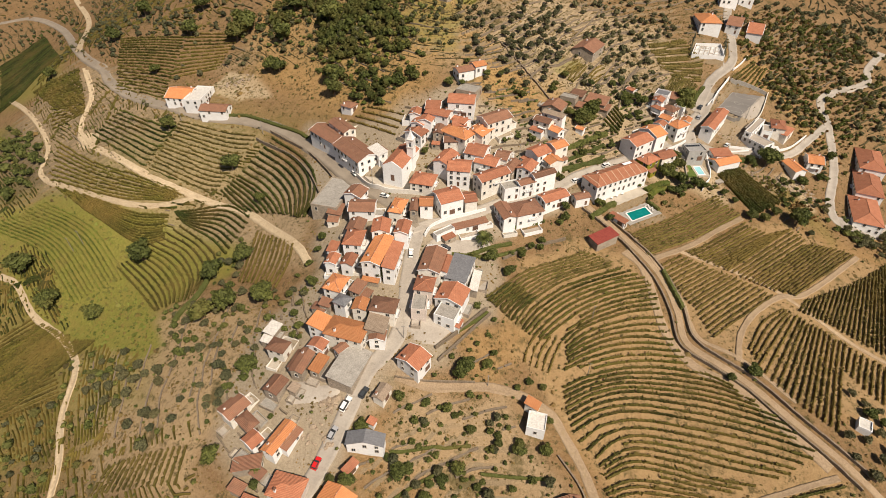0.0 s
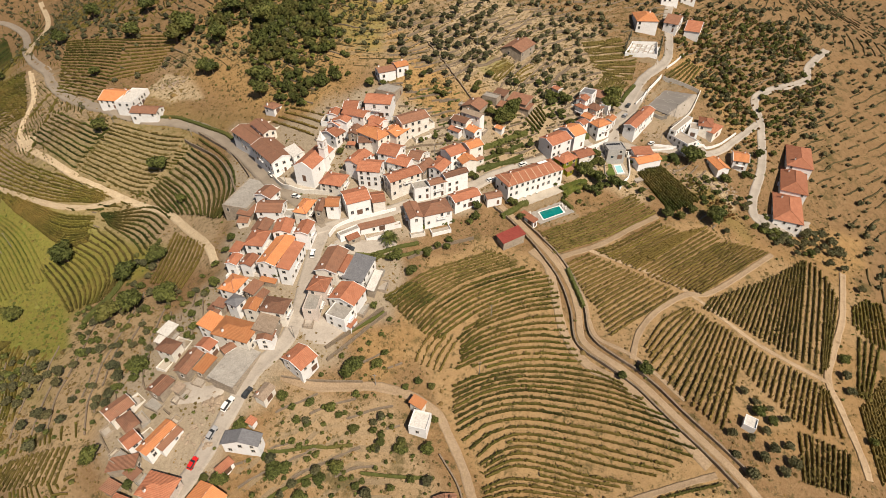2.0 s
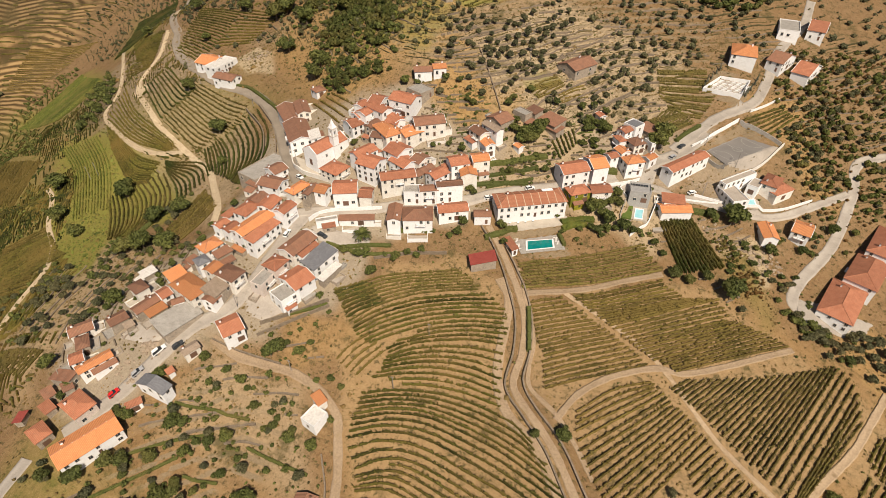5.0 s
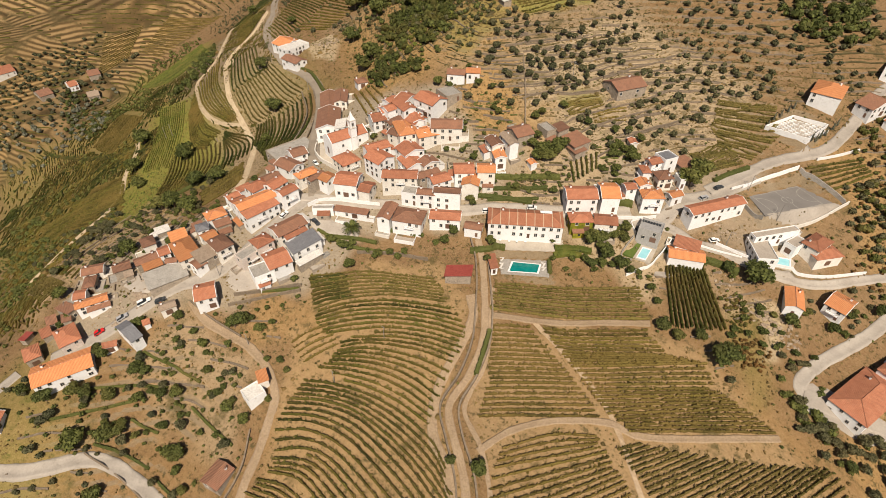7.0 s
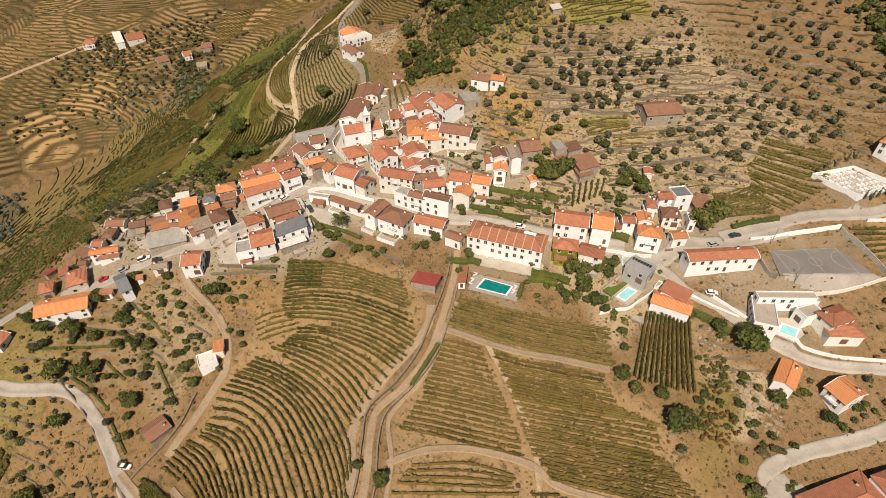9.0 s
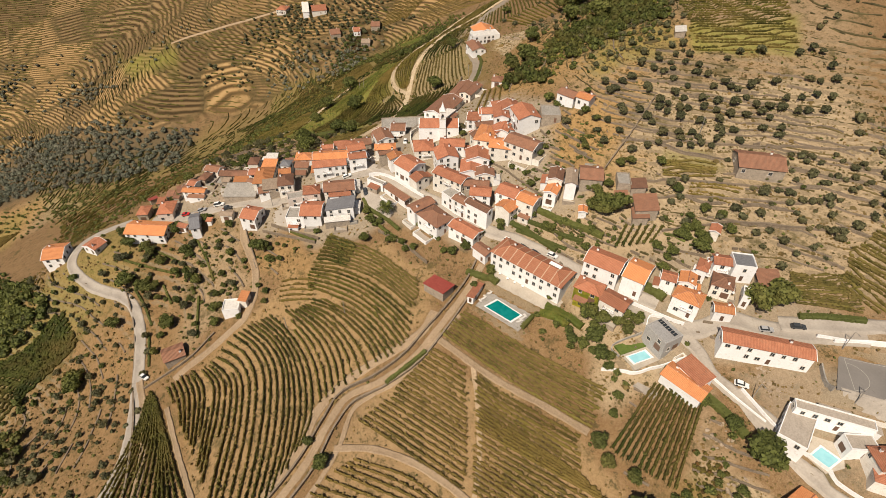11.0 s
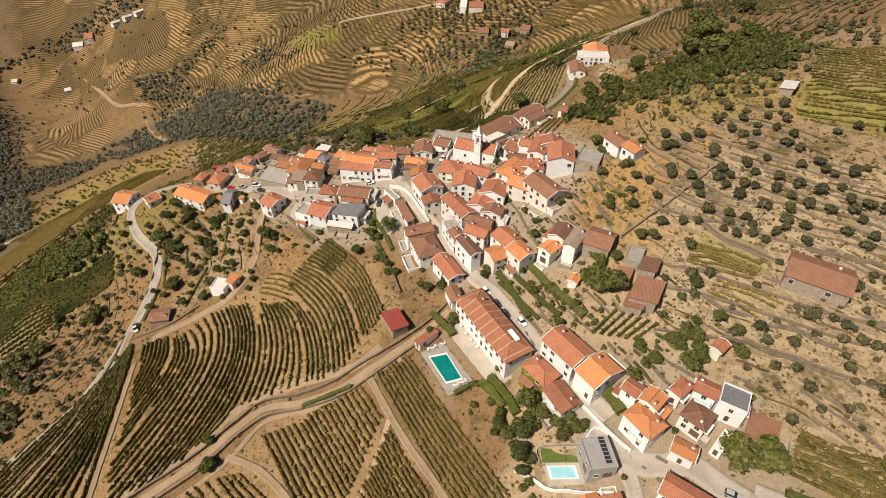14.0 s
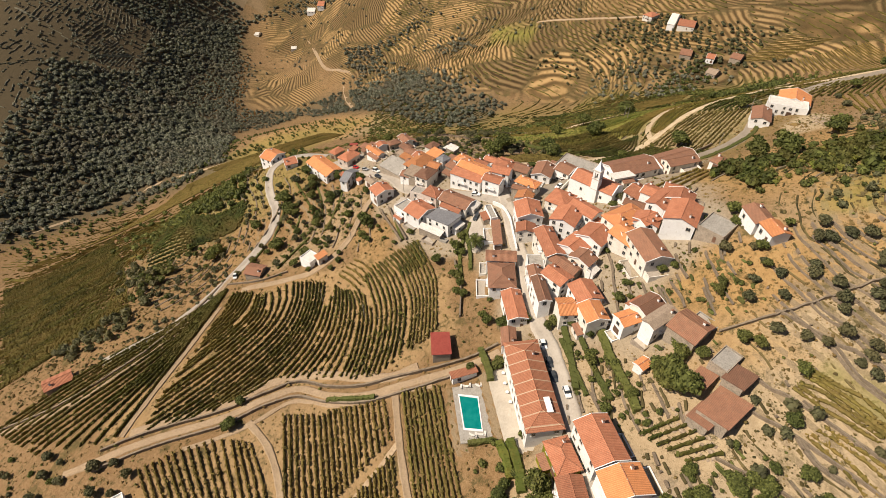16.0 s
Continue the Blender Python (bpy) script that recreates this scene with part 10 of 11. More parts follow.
far_wood([(-663.0, -146.6), (-645.5, -73.6), (-569.3, -10.9), (-596.5, -90.5)], 8, 42, 3, HAZY_FOREST_LEAF, "trees on the far slope", 34, 0.7)
far_wood([(-525.2, 60.5), (-536.4, 137.3), (-517.2, 200.8), (-441.3, 199.1), (-485.0, 101.2)], 8, 43, 2.6, OLIVE_LEAF, "olive trees on the far slope", 34, 0.6)
far_wood([(-901.4, -666.8), (-844.8, -287.7), (-638.4, 134.1), (-545.4, 201.5), (-582.3, 54.8), (-608.7, -113.0), (-647.6, -400.0), (-530.2, -479.2)], 22, 44, 2.6, HAZY_FOREST_LEAF, "scattered trees on the far hillside", 34, 0.7)
far_wood([(-605.0, 202.9), (-546.6, 361.6), (-475.9, 322.6), (-447.4, 278.2), (-419.3, 235.5), (-454.9, 199.4)], 8, 45, 2.4, OLIVE_LEAF, "olive groves on the far hillside", 40, 0.75, 0.25)
far_wood([(-333.5, 120.8), (-224.6, 169.1), (-109.2, 169.0), (-48.1, 146.4), (-83.0, 113.3), (-133.9, 89.3), (-171.8, 76.5)], 6.0, 27, 2.0, BRIGHT_LEAF, "green bushes on the western slope", 50, 0.3)
far_wood([(-237.6, -309.2), (-234.9, -168.2), (-21.6, 23.4), (-1.5, -15.2), (16.8, -43.8), (10.4, -86.9), (-63.4, -250.1)], 6.0, 28, 2.6, GREEN_LEAF, "bushes on the ridge flank", 50, 0.16)
far_wood([(-22.2, -83.4), (-130.4, -175.8), (-170.7, -184.8), (-206.1, -175.7), (-21.6, 13.3), (-7.0, -2.8), (10.1, -18.0)], 4.6, 252, 2.5, GREEN_LEAF, "dark wood on the ridge flank", 50, 0.95)
far_wood([(50.2, -146.3), (10.4, -86.9), (18.4, -35.8), (40.4, 11.4), (83.2, 27.3), (100.0, 3.4), (93.9, -51.8)], 5.0, 29, 2.4, OLIVE_LEAF, "bushes on the lower slope", 60, 0.7)
far_wood([(-313.7, 343.0), (-262.5, 306.2), (-237.3, 271.5), (-253.6, 260.1), (-269.9, 266.1)], 6.0, 30, 3.0, GREEN_LEAF, "dark trees at the edge of the fields", 60)
far_wood([(-15, -40), (-121, -119), (-230, -151), (-269, -140), (-252, -110), (-36, 8), (-20, 0), (-2, 0), (5, -9)], 4.6, 270, 2.6, GREEN_LEAF, "dark green wood below the bend of the road", 50, 0.8)
far_wood([(-158, -144), (-282, -210), (-307, -157), (-314, -81), (-322, 15), (-403, -67), (-379, -176)], 6.0, 271, 1.7, BRIGHT_LEAF, "green scrub below the village houses", 40, 0.45)
far_wood([(-26, 0), (-30, 28), (-3, 58), (37, 60), (61, 50), (53, 21), (52, -5), (7, -28)], 4.4, 272, 1.15, OLIVE_LEAF, "olive bushes on the straw-coloured slope", 56, 0.4)
far_wood([(-548.8, 145.6), (-468.7, 307.4), (-481.6, 361.4), (-593.3, 228.9), (-600.8, 149.0)], 8.0, 31, 2.6, OLIVE_LEAF, "olive groves on the far hillside", 40, 0.9, 0.25)
far_wood([(-403.1, 165.1), (-346.3, 237.5), (-468.7, 307.4), (-471.5, 257.3), (-476.5, 140.1)], 8.0, 32, 2.6, HAZY_FOREST_LEAF, "trees in the far gully", 30, 0.5)
far_wood([(-637.2, -303.7), (-632.3, -195.0), (-468.3, 12.2), (-427.9, 21.0), (-480.7, -126.0), (-445.1, -182.9)], 9.0, 33, 3.4, HAZY_FOREST_LEAF, "trees in the far valley", 30, 0.8)
far_wood([(5.1, 305.2), (97.2, 351.0), (161.7, 334.8), (136.4, 294.2), (90.4, 251.7), (62.4, 261.5), (42.2, 264.6), (18.8, 259.2)], 6.2, 34, 1.7, OLIVE_LEAF, "olive trees on the hillside terraces", 60, 0.6, 0.3)
far_wood([(197.6, 384.4), (331.9, 408.7), (295.6, 351.8), (265.1, 365.2), (203.1, 366.2)], 7.0, 35, 2.2, OLIVE_LEAF, "olive trees beyond the cemetery", 40, 0.7)
far_wood([(-210.8, 159.2), (-177.2, 171.8), (-163.5, 151.3), (-146.3, 125.7), (-145.9, 104.2), (-175.0, 101.8)], 7.0, 36, 1.8, OLIVE_LEAF, "olive trees at the foot of the slope", 60, 0.5)
far_wood([(-314.1, 471.9), (-135.3, 367.0), (-121.8, 324.2), (-141.4, 315.1), (-166.1, 314.4), (-216.5, 344.3)], 7.0, 37, 1.8, OLIVE_LEAF, "olive trees above the hillside road", 60, 0.6)
far_wood([(-102.7, 155.7), (-84.8, 185.2), (-57.6, 158.2), (-67.2, 138.2), (-95.7, 125.0), (-112.6, 140.9)], 7.0, 38, 1.8, GREEN_LEAF, "bushes behind the village", 60, 0.5)
far_wood([(-452.1, -808.9), (-802.4, -765.4), (-749.3, -733.1), (-526.2, -585.9), (-381.5, -523.0), (-337.1, -566.0), (-168.1, -484.0)], 11.0, 50, 2.6, HAZY_FOREST_LEAF, "scattered trees on the dark terraced valley side", 36, 0.4)
far_wood([(-34.2, -331.5), (-47.3, -350.3), (-239.2, -291.5), (-353.9, -310.6), (-278.4, -193.8), (-199.9, -253.4), (-127.5, -295.1), (-26.4, -269.5)], 5.5, 51, 2.0, GREEN_LEAF, "scrub below the ridge road", 50, 0.55)
far_wood([(-393.6, -335.8), (-400.1, -118.9), (-322.0, 93.8), (-100.2, 205.6), (-73.6, 199.1), (-115.8, 144.3), (-314.5, -35.0), (-277.9, -184.8)], 5.5, 52, 1.5, BRIGHT_LEAF, "green scrub behind the village", 36, 0.36)
far_wood([(-226.4, 363.2), (-210.1, 371.2), (-137.0, 374.0), (-122.6, 345.2), (-152.7, 306.0), (-185.3, 315.5)], 5.0, 53, 1.6, OLIVE_LEAF, "olive trees and shrubs above the road", 60, 0.5)
far_wood([(-195.0, 305.0), (-150.7, 278.9), (-145.6, 272.8), (-183.9, 291.1)], 4.5, 54, 1.6, OLIVE_LEAF, "olive trees below the hillside road", 60, 0.8)
far_wood([(-406.6, 484.8), (-375.6, 549.8), (-283.6, 439.7), (-270.1, 408.0), (-358.3, 506.7), (-382.0, 464.1)], 5.0, 55, 1.5, GREEN_LEAF, "shrubs between the fields", 60, 0.5)
far_wood([(-160, -10), (232, -10), (232, 372), (-160, 372)], 4.2, 56, 0.62, GREEN_LEAF, "small green shrubs scattered over the slopes", 26, 0.16)
far_wood([(-160, -10), (232, -10), (232, 372), (-160, 372)], 3.6, 57, 0.5, SCRUB, "small dry shrubs scattered over the slopes", 24, 0.22)
far_wood([(-320, 40), (-160, 40), (-160, 330), (-320, 330)], 5.0, 58, 0.8, GREEN_LEAF, "shrubs on the western slope", 26, 0.25)
far_wood([(-120, -150), (120, -150), (120, -10), (-120, -10)], 5.0, 59, 0.9, GREEN_LEAF, "shrubs on the southern slope", 26, 0.35)
contour_rows([(-1000,-250),(-480,-250),(-380,60),(-400,330),(-450,420),(-480,760),(-1000,760)], 2.2, 1.5, 1.0, 71, VINE_MID, "contour rows of vines on the far hills", 5.0, 75, 0.0)
contour_rows([(-277.3, 335.8), (-251.6, 373.6), (-194.2, 329.2), (-131.5, 384.8), (-315.6, 543.7), (-401.8, 574.9), (-309.7, 435.6), (-297.6, 353.3)], 1.0, 1.1, 0.5, 72, VINE_MID, "contour rows of vines above the hillside road", 2.0, 24)
contour_rows([(-277.3, 335.8), (-232.7, 341.5), (-141.9, 271.2), (-93.2, 252.1), (-92.0, 202.0), (-131.5, 196.3), (-227.4, 259.7)], 0.9, 1.1, 0.5, 73, VINE_MID, "contour rows of vines between the farm tracks", 1.8, 24)
contour_rows([(-37.6, -336.4), (-138.1, -308.1), (-241.3, -208.1), (-38.5, 20.2), (-1.5, -15.2), (16.3, -114.7), (49.3, -173.5)], 1.3, 1.2, 0.6, 74, VINE_MID, "contour rows of vines on the ridge flank", 3.2, 40)
contour_rows([(5.1, 305.2), (174.6, 376.1), (331.9, 408.7), (250.5, 267.0), (215.8, 259.0), (217.6, 296.6), (161.7, 334.8), (136.4, 294.2), (90.4, 251.7), (60.3, 245.4), (33.2, 262.2), (13.1, 258.5)], 1.9, 0.6, 0.65, 75, BANK, "scrub along the terrace edges of the hillside", 2.5, 30, 0.0)
contour_rows([(-141.2, 321.3), (-43.9, 422.1), (55.0, 370.4), (97.9, 338.0), (69.8, 310.3), (34.6, 275.9), (2.7, 257.2)], 1.9, 0.5, 0.55, 76, BANK, "scrub along the terrace edges of the hill", 2.5, 30, 0.0)
contour_rows([(-443.8, -123.7), (-414.4, -4.6), (-349.2, 196.3), (-145.9, 239.8), (-114.9, 212.6), (-127.6, 161.1), (-309.5, 94.3), (-318.3, -3.1), (-300.9, -70.5)], 1.1, 1.2, 0.8, 77, VINE_GREEN, "contour rows of vines on the green flank", 3.0, 60)
contour_rows([(-478.9, -838.0), (-823.0, -776.6), (-749.3, -733.1), (-526.2, -585.9), (-381.5, -523.0), (-337.1, -566.0), (-168.1, -484.0)], 3.0, 1.4, 1.2, 78, HAZY_FOREST_LEAF, "scrub lines on the old terraces of the valley side", 5.0, 70)
terrace_walls([(54.9, 206.0), (52.2, 217.9), (63.7, 228.7), (80.4, 252.0), (93.5, 248.2), (93.8, 240.2), (80.7, 231.0), (79.1, 218.2)], 1.9, 0.7, 120, "low dry stone garden walls")
far_wood([(54.9, 206.0), (52.2, 217.9), (63.7, 228.7), (80.4, 252.0), (93.5, 248.2), (93.8, 240.2), (80.7, 231.0), (79.1, 218.2)], 4.5, 140, 0.9, GREEN_LEAF, "garden shrubs and small fruit trees", 70, 0.45)
far_wood([(-15.3, 103.9), (22.5, 105.7), (36.7, 79.1), (36.3, 75.7), (-13.9, 73.5)], 4.5, 141, 0.9, GREEN_LEAF, "garden shrubs and small fruit trees", 70, 0.25)
terrace_walls([(39.7, 213.1), (67.2, 232.6), (89.7, 239.5), (86.3, 230.5), (66.0, 214.4)], 1.9, 0.7, 122, "low dry stone garden walls")
far_wood([(39.7, 213.1), (67.2, 232.6), (89.7, 239.5), (86.3, 230.5), (66.0, 214.4)], 4.5, 142, 0.9, GREEN_LEAF, "garden shrubs and small fruit trees", 70, 0.45)
terrace_walls([(-95.7, 125.0), (-67.2, 138.2), (-52.8, 124.1), (-65.8, 108.5), (-74.8, 97.9), (-85.8, 99.8)], 2.4, 0.7, 123, "low dry stone garden walls")
far_wood([(-95.7, 125.0), (-67.2, 138.2), (-52.8, 124.1), (-65.8, 108.5), (-74.8, 97.9), (-85.8, 99.8)], 4.5, 143, 0.9, GREEN_LEAF, "garden shrubs and small fruit trees", 70, 0.45)
terrace_walls([(-26.2, 37.4), (-35.8, 57.9), (-19.6, 95.2), (8.7, 121.7), (25.2, 118.8), (21.4, 92.8), (4.7, 61.4)], 2.2, 0.7, 124, "low dry stone garden walls", 0.55)
far_wood([(-26.2, 37.4), (-35.8, 57.9), (-19.6, 95.2), (8.7, 121.7), (25.2, 118.8), (21.4, 92.8), (4.7, 61.4)], 4.5, 144, 0.9, GREEN_LEAF, "garden shrubs and small fruit trees", 70, 0.45)
contour_rows([(-79.1, 354.6), (5.2, 316.4), (-0.9, 272.1), (-24.1, 270.2), (-25.7, 243.4), (-46.5, 251.5), (-70.8, 298.3)], 2.2, 0.7, 0.8, 85, BANK, "low garden rows and shrubs on small terraces", 1.4, 14)
terrace_walls([(-79.1, 354.6), (5.2, 316.4), (-0.9, 272.1), (-24.1, 270.2), (-25.7, 243.4), (-46.5, 251.5), (-70.8, 298.3)], 3.7, 0.7, 125, "low dry stone garden walls")
far_wood([(-79.1, 354.6), (5.2, 316.4), (-0.9, 272.1), (-24.1, 270.2), (-25.7, 243.4), (-46.5, 251.5), (-70.8, 298.3)], 4.5, 145, 0.9, GREEN_LEAF, "garden shrubs and small fruit trees", 70, 0.45)
contour_rows([(24.5, 260.2), (60.3, 245.4), (57.5, 221.6), (38.5, 219.0), (26.1, 236.3)], 1.2, 0.7, 0.8, 86, GREEN_LEAF, "low garden rows and shrubs on small terraces", 1.4, 8)
terrace_walls([(24.5, 260.2), (60.3, 245.4), (57.5, 221.6), (38.5, 219.0), (26.1, 236.3)], 2.0, 0.7, 126, "low dry stone garden walls")
far_wood([(24.5, 260.2), (60.3, 245.4), (57.5, 221.6), (38.5, 219.0), (26.1, 236.3)], 4.5, 146, 0.9, GREEN_LEAF, "garden shrubs and small fruit trees", 70, 0.45)
contour_rows([(60.3, 245.4), (90.4, 251.7), (112.4, 242.4), (91.5, 227.1), (62.6, 219.2)], 1.3, 0.8, 0.8, 87, BANK, "low garden rows and shrubs on small terraces", 1.4, 9)
terrace_walls([(60.3, 245.4), (90.4, 251.7), (112.4, 242.4), (91.5, 227.1), (62.6, 219.2)], 2.2, 0.7, 127, "low dry stone garden walls")
far_wood([(60.3, 245.4), (90.4, 251.7), (112.4, 242.4), (91.5, 227.1), (62.6, 219.2)], 4.5, 147, 0.9, GREEN_LEAF, "garden shrubs and small fruit trees", 70, 0.45)
contour_rows([(73.6, 249.9), (96.9, 264.0), (101.5, 258.4), (91.0, 245.4), (78.8, 244.3)], 1.2, 0.7, 0.8, 88, GREEN_LEAF, "low garden rows and shrubs on small terraces", 1.4, 9)
terrace_walls([(73.6, 249.9), (96.9, 264.0), (101.5, 258.4), (91.0, 245.4), (78.8, 244.3)], 2.0, 0.7, 128, "low dry stone garden walls")
far_wood([(73.6, 249.9), (96.9, 264.0), (101.5, 258.4), (91.0, 245.4), (78.8, 244.3)], 4.5, 148, 0.9, GREEN_LEAF, "garden shrubs and small fruit trees", 70, 0.45)
far_wood([(69.3, 397.7), (158.2, 466.3), (189.9, 333.6), (176.9, 338.5), (150.5, 357.2), (116.4, 358.4), (85.5, 362.8)], 6.3, 60, 1.7, OLIVE_LEAF, "olive trees on the terraces above the cemetery", 60, 0.6, 0.3)
far_wood([(106.1, 423.1), (158.2, 466.3), (175.5, 390.3), (155.7, 390.1), (144.3, 376.7), (125.6, 400.7)], 4.5, 61, 2.8, GREEN_LEAF, "dense dark green wood above the cemetery", 70, 0.85)
contour_rows([(69.3, 397.7), (158.2, 466.3), (189.9, 333.6), (176.9, 338.5), (150.5, 357.2), (116.4, 358.4), (85.5, 362.8)], 1.9, 0.6, 0.65, 62, BANK, "scrub along the upper terrace edges", 2.5, 30, 0.0)
terrace_walls([(69.3, 397.7), (158.2, 466.3), (189.9, 333.6), (176.9, 338.5), (150.5, 357.2), (116.4, 358.4), (85.5, 362.8)], 2.0, 0.8, 63, "dry stone terrace walls along the slope")
grove([(146.6, 119.1), (156.3, 125.3), (160.3, 111.8), (157.4, 90.9), (128.3, 82.2), (135.8, 100.4)], "olive", 4.6, 64, 1.0, 0.4, 0.85, 0.2)
grove([(198.5, 208.5), (216.1, 207.8), (230.1, 189.7), (223.7, 181.4), (205.3, 187.4)], "olive", 4.5, 65, 1.1, 0.4, 0.85, 0.2)
grove([(192.0, 132.8), (200.0, 136.8), (194.7, 117.4), (187.1, 113.8)], "olive", 4.5, 66, 1.1, 0.4, 0.9, 0.2)
far_wood([(22.0, -33.0), (-10.0, 7.6), (-24.1, 37.1), (-19.0, 54.4), (22.7, 37.0), (82.2, 35.9), (99.4, 33.8)], 5.4, 67, 1.1, OLIVE_LEAF, "dense olive trees and scrub on the lower slope", 60, 0.4)
far_wood([(-39.7, -88.6), (-134.8, -128.4), (-31.4, 17.5), (-26.3, 39.8), (-8.8, 14.3), (38.4, 3.5), (62.0, 2.7)], 4.5, 68, 2.2, GREEN_LEAF, "dark green trees on the lower slope", 60, 0.6)
far_wood([(-671.8, -315.0), (-705.6, -221.7), (-760.4, -181.5), (-746.3, -153.6), (-674.3, -199.7), (-648.7, -284.2)], 7.0, 69, 2.8, HAZY_FOREST_LEAF, "dark trees in the far gully", 40, 0.8)
far_wood([(-160, 372), (235, 372), (300, 560), (-260, 560)], 8.0, 160, 1.8, OLIVE_LEAF, "olive trees beyond the hilltop", 36, 0.5, 0.3)
contour_rows([(-160, 372), (235, 372), (300, 560), (-260, 560)], 2.0, 0.9, 0.9, 170, BANK, "scrub along the terraces beyond the hilltop", 4.5, 60, 0.0)
far_wood([(232, 60), (450, 120), (480, 560), (300, 560), (232, 372)], 8.0, 161, 1.8, OLIVE_LEAF, "olive trees beyond the cemetery road", 36, 0.5, 0.3)
contour_rows([(232, 60), (450, 120), (480, 560), (300, 560), (232, 372)], 2.0, 0.9, 0.9, 171, BANK, "scrub along the terraces beyond the cemetery road", 4.5, 60, 0.0)
far_wood([(-480, 420), (-160, 350), (-160, 372), (-260, 600), (-560, 700)], 8.0, 162, 1.8, OLIVE_LEAF, "olive trees on the western hillside", 36, 0.5, 0.3)
contour_rows([(-480, 420), (-160, 350), (-160, 372), (-260, 600), (-560, 700)], 2.0, 0.9, 0.9, 172, BANK, "scrub along the terraces on the western hillside", 4.5, 60, 0.0)
grove([(141.3, 31.8), (126.7, 87.8), (137.3, 100.3), (152.8, 51.3)], "olive", 5.5, 180, 1.0, 0.4, 0.8, 0.3)
far_wood([(168.5, 245.9), (201.2, 262.1), (211.0, 232.0), (198.7, 230.8), (184.0, 227.6)], 4.6, 181, 1.3, OLIVE_LEAF, "olive trees and shrubs beside the row houses", 60, 0.5)
far_wood([(126.1, 2.1), (110.9, 31.1), (58.8, 44.2), (28.4, 41.1), (37.1, 58.7), (69.7, 59.4), (120.3, 49.0), (138.0, 25.7)], 4.4, 182, 1.4, OLIVE_LEAF, "olive trees and scrub along the dirt road", 60, 0.55)
terrace_walls([(-75.5, 99.9), (-67.2, 138.2), (-49.9, 155.5), (-37.2, 131.0), (-50.9, 114.7), (-41.0, 101.7), (-49.4, 85.3), (-55.6, 72.6), (-71.6, 86.7)], 1.6, 1.0, 190, "low stone walls between the houses", 0.9, 1.6)
far_wood([(-75.5, 99.9), (-67.2, 138.2), (-49.9, 155.5), (-37.2, 131.0), (-50.9, 114.7), (-41.0, 101.7), (-49.4, 85.3), (-55.6, 72.6), (-71.6, 86.7)], 4.6, 194, 0.85, GREEN_LEAF, "shrubs and small trees between the houses", 60, 0.32)
terrace_walls([(-22.7, 239.2), (12.9, 248.3), (60.3, 245.4), (56.0, 209.2), (22.0, 205.1), (-6.0, 216.6)], 1.6, 1.0, 191, "low stone walls between the houses", 0.9, 1.6)
far_wood([(-22.7, 239.2), (12.9, 248.3), (60.3, 245.4), (56.0, 209.2), (22.0, 205.1), (-6.0, 216.6)], 4.6, 195, 0.85, GREEN_LEAF, "shrubs and small trees between the houses", 60, 0.32)
terrace_walls([(73.1, 219.9), (93.8, 243.6), (108.8, 273.7), (126.2, 270.4), (131.2, 238.8), (125.4, 220.6), (104.4, 215.3), (86.9, 203.4)], 1.6, 1.0, 192, "low stone walls between the houses", 0.9, 1.6)
far_wood([(73.1, 219.9), (93.8, 243.6), (108.8, 273.7), (126.2, 270.4), (131.2, 238.8), (125.4, 220.6), (104.4, 215.3), (86.9, 203.4)], 4.6, 196, 0.85, GREEN_LEAF, "shrubs and small trees between the houses", 60, 0.32)
far_wood([(150, -60), (330, -60), (330, 160), (240, 200), (200, 110), (150, 60)], 7.0, 200, 1.7, OLIVE_LEAF, "olive trees on the lower eastern slope", 50, 0.6, 0.35)
far_wood([(120, -60), (330, -60), (330, 160), (232, 372), (210, 250), (205, 110), (120, 20)], 5.0, 201, 0.7, SCRUB, "dry shrubs on the lower eastern slope", 24, 0.4)
far_wood([(-447.7, 174.2), (-331.9, 222.6), (-200.5, 212.5), (-142.0, 184.2), (-118.4, 142.2), (-120.8, 101.1), (-177.5, 72.2)], 4.6, 210, 1.2, BRIGHT_LEAF, "green shrubs and small trees on the western flank", 44, 0.24)
contour_rows([(-447.7, 174.2), (-331.9, 222.6), (-200.5, 212.5), (-142.0, 184.2), (-118.4, 142.2), (-120.8, 101.1), (-177.5, 72.2)], 1.0, 1.1, 0.7, 214, VINE_MID, "contour rows of vines on the western flank", 2.6, 40)
far_wood([(-375.2, -81.6), (-305.8, 30.6), (-297.8, 84.9), (-82.5, 98.5), (-73.3, 56.6), (-54.4, 42.0), (-191.3, -44.8)], 4.6, 211, 1.3, GREEN_LEAF, "green shrubs and small trees on the western flank", 44, 0.42)
contour_rows([(-375.2, -81.6), (-305.8, 30.6), (-297.8, 84.9), (-82.5, 98.5), (-73.3, 56.6), (-54.4, 42.0), (-191.3, -44.8)], 1.0, 1.1, 0.7, 215, VINE_MID, "contour rows of vines on the western flank", 2.6, 40)
grove([(149.5, 199.7), (149.9, 225.5), (159.2, 234.4), (169.1, 226.7), (170.8, 205.9), (161.5, 189.7)], "bush", 5.5, 220, 1.2, 0.45, 0.5, 0.0)
terrace_walls([(127.8, 211.1), (137.5, 225.5), (159.2, 234.4), (169.1, 226.7), (170.8, 205.9), (159.1, 185.7)], 1.4, 0.8, 221, "low dry stone garden walls")
far_wood([(152.8, 213.3), (157.9, 222.8), (164.3, 219.7), (166.5, 213.3), (163.0, 205.4), (157.6, 208.9)], 1.5, 230, 0.75, VINE_MID, "dense low green weeds on an old plot", 30)
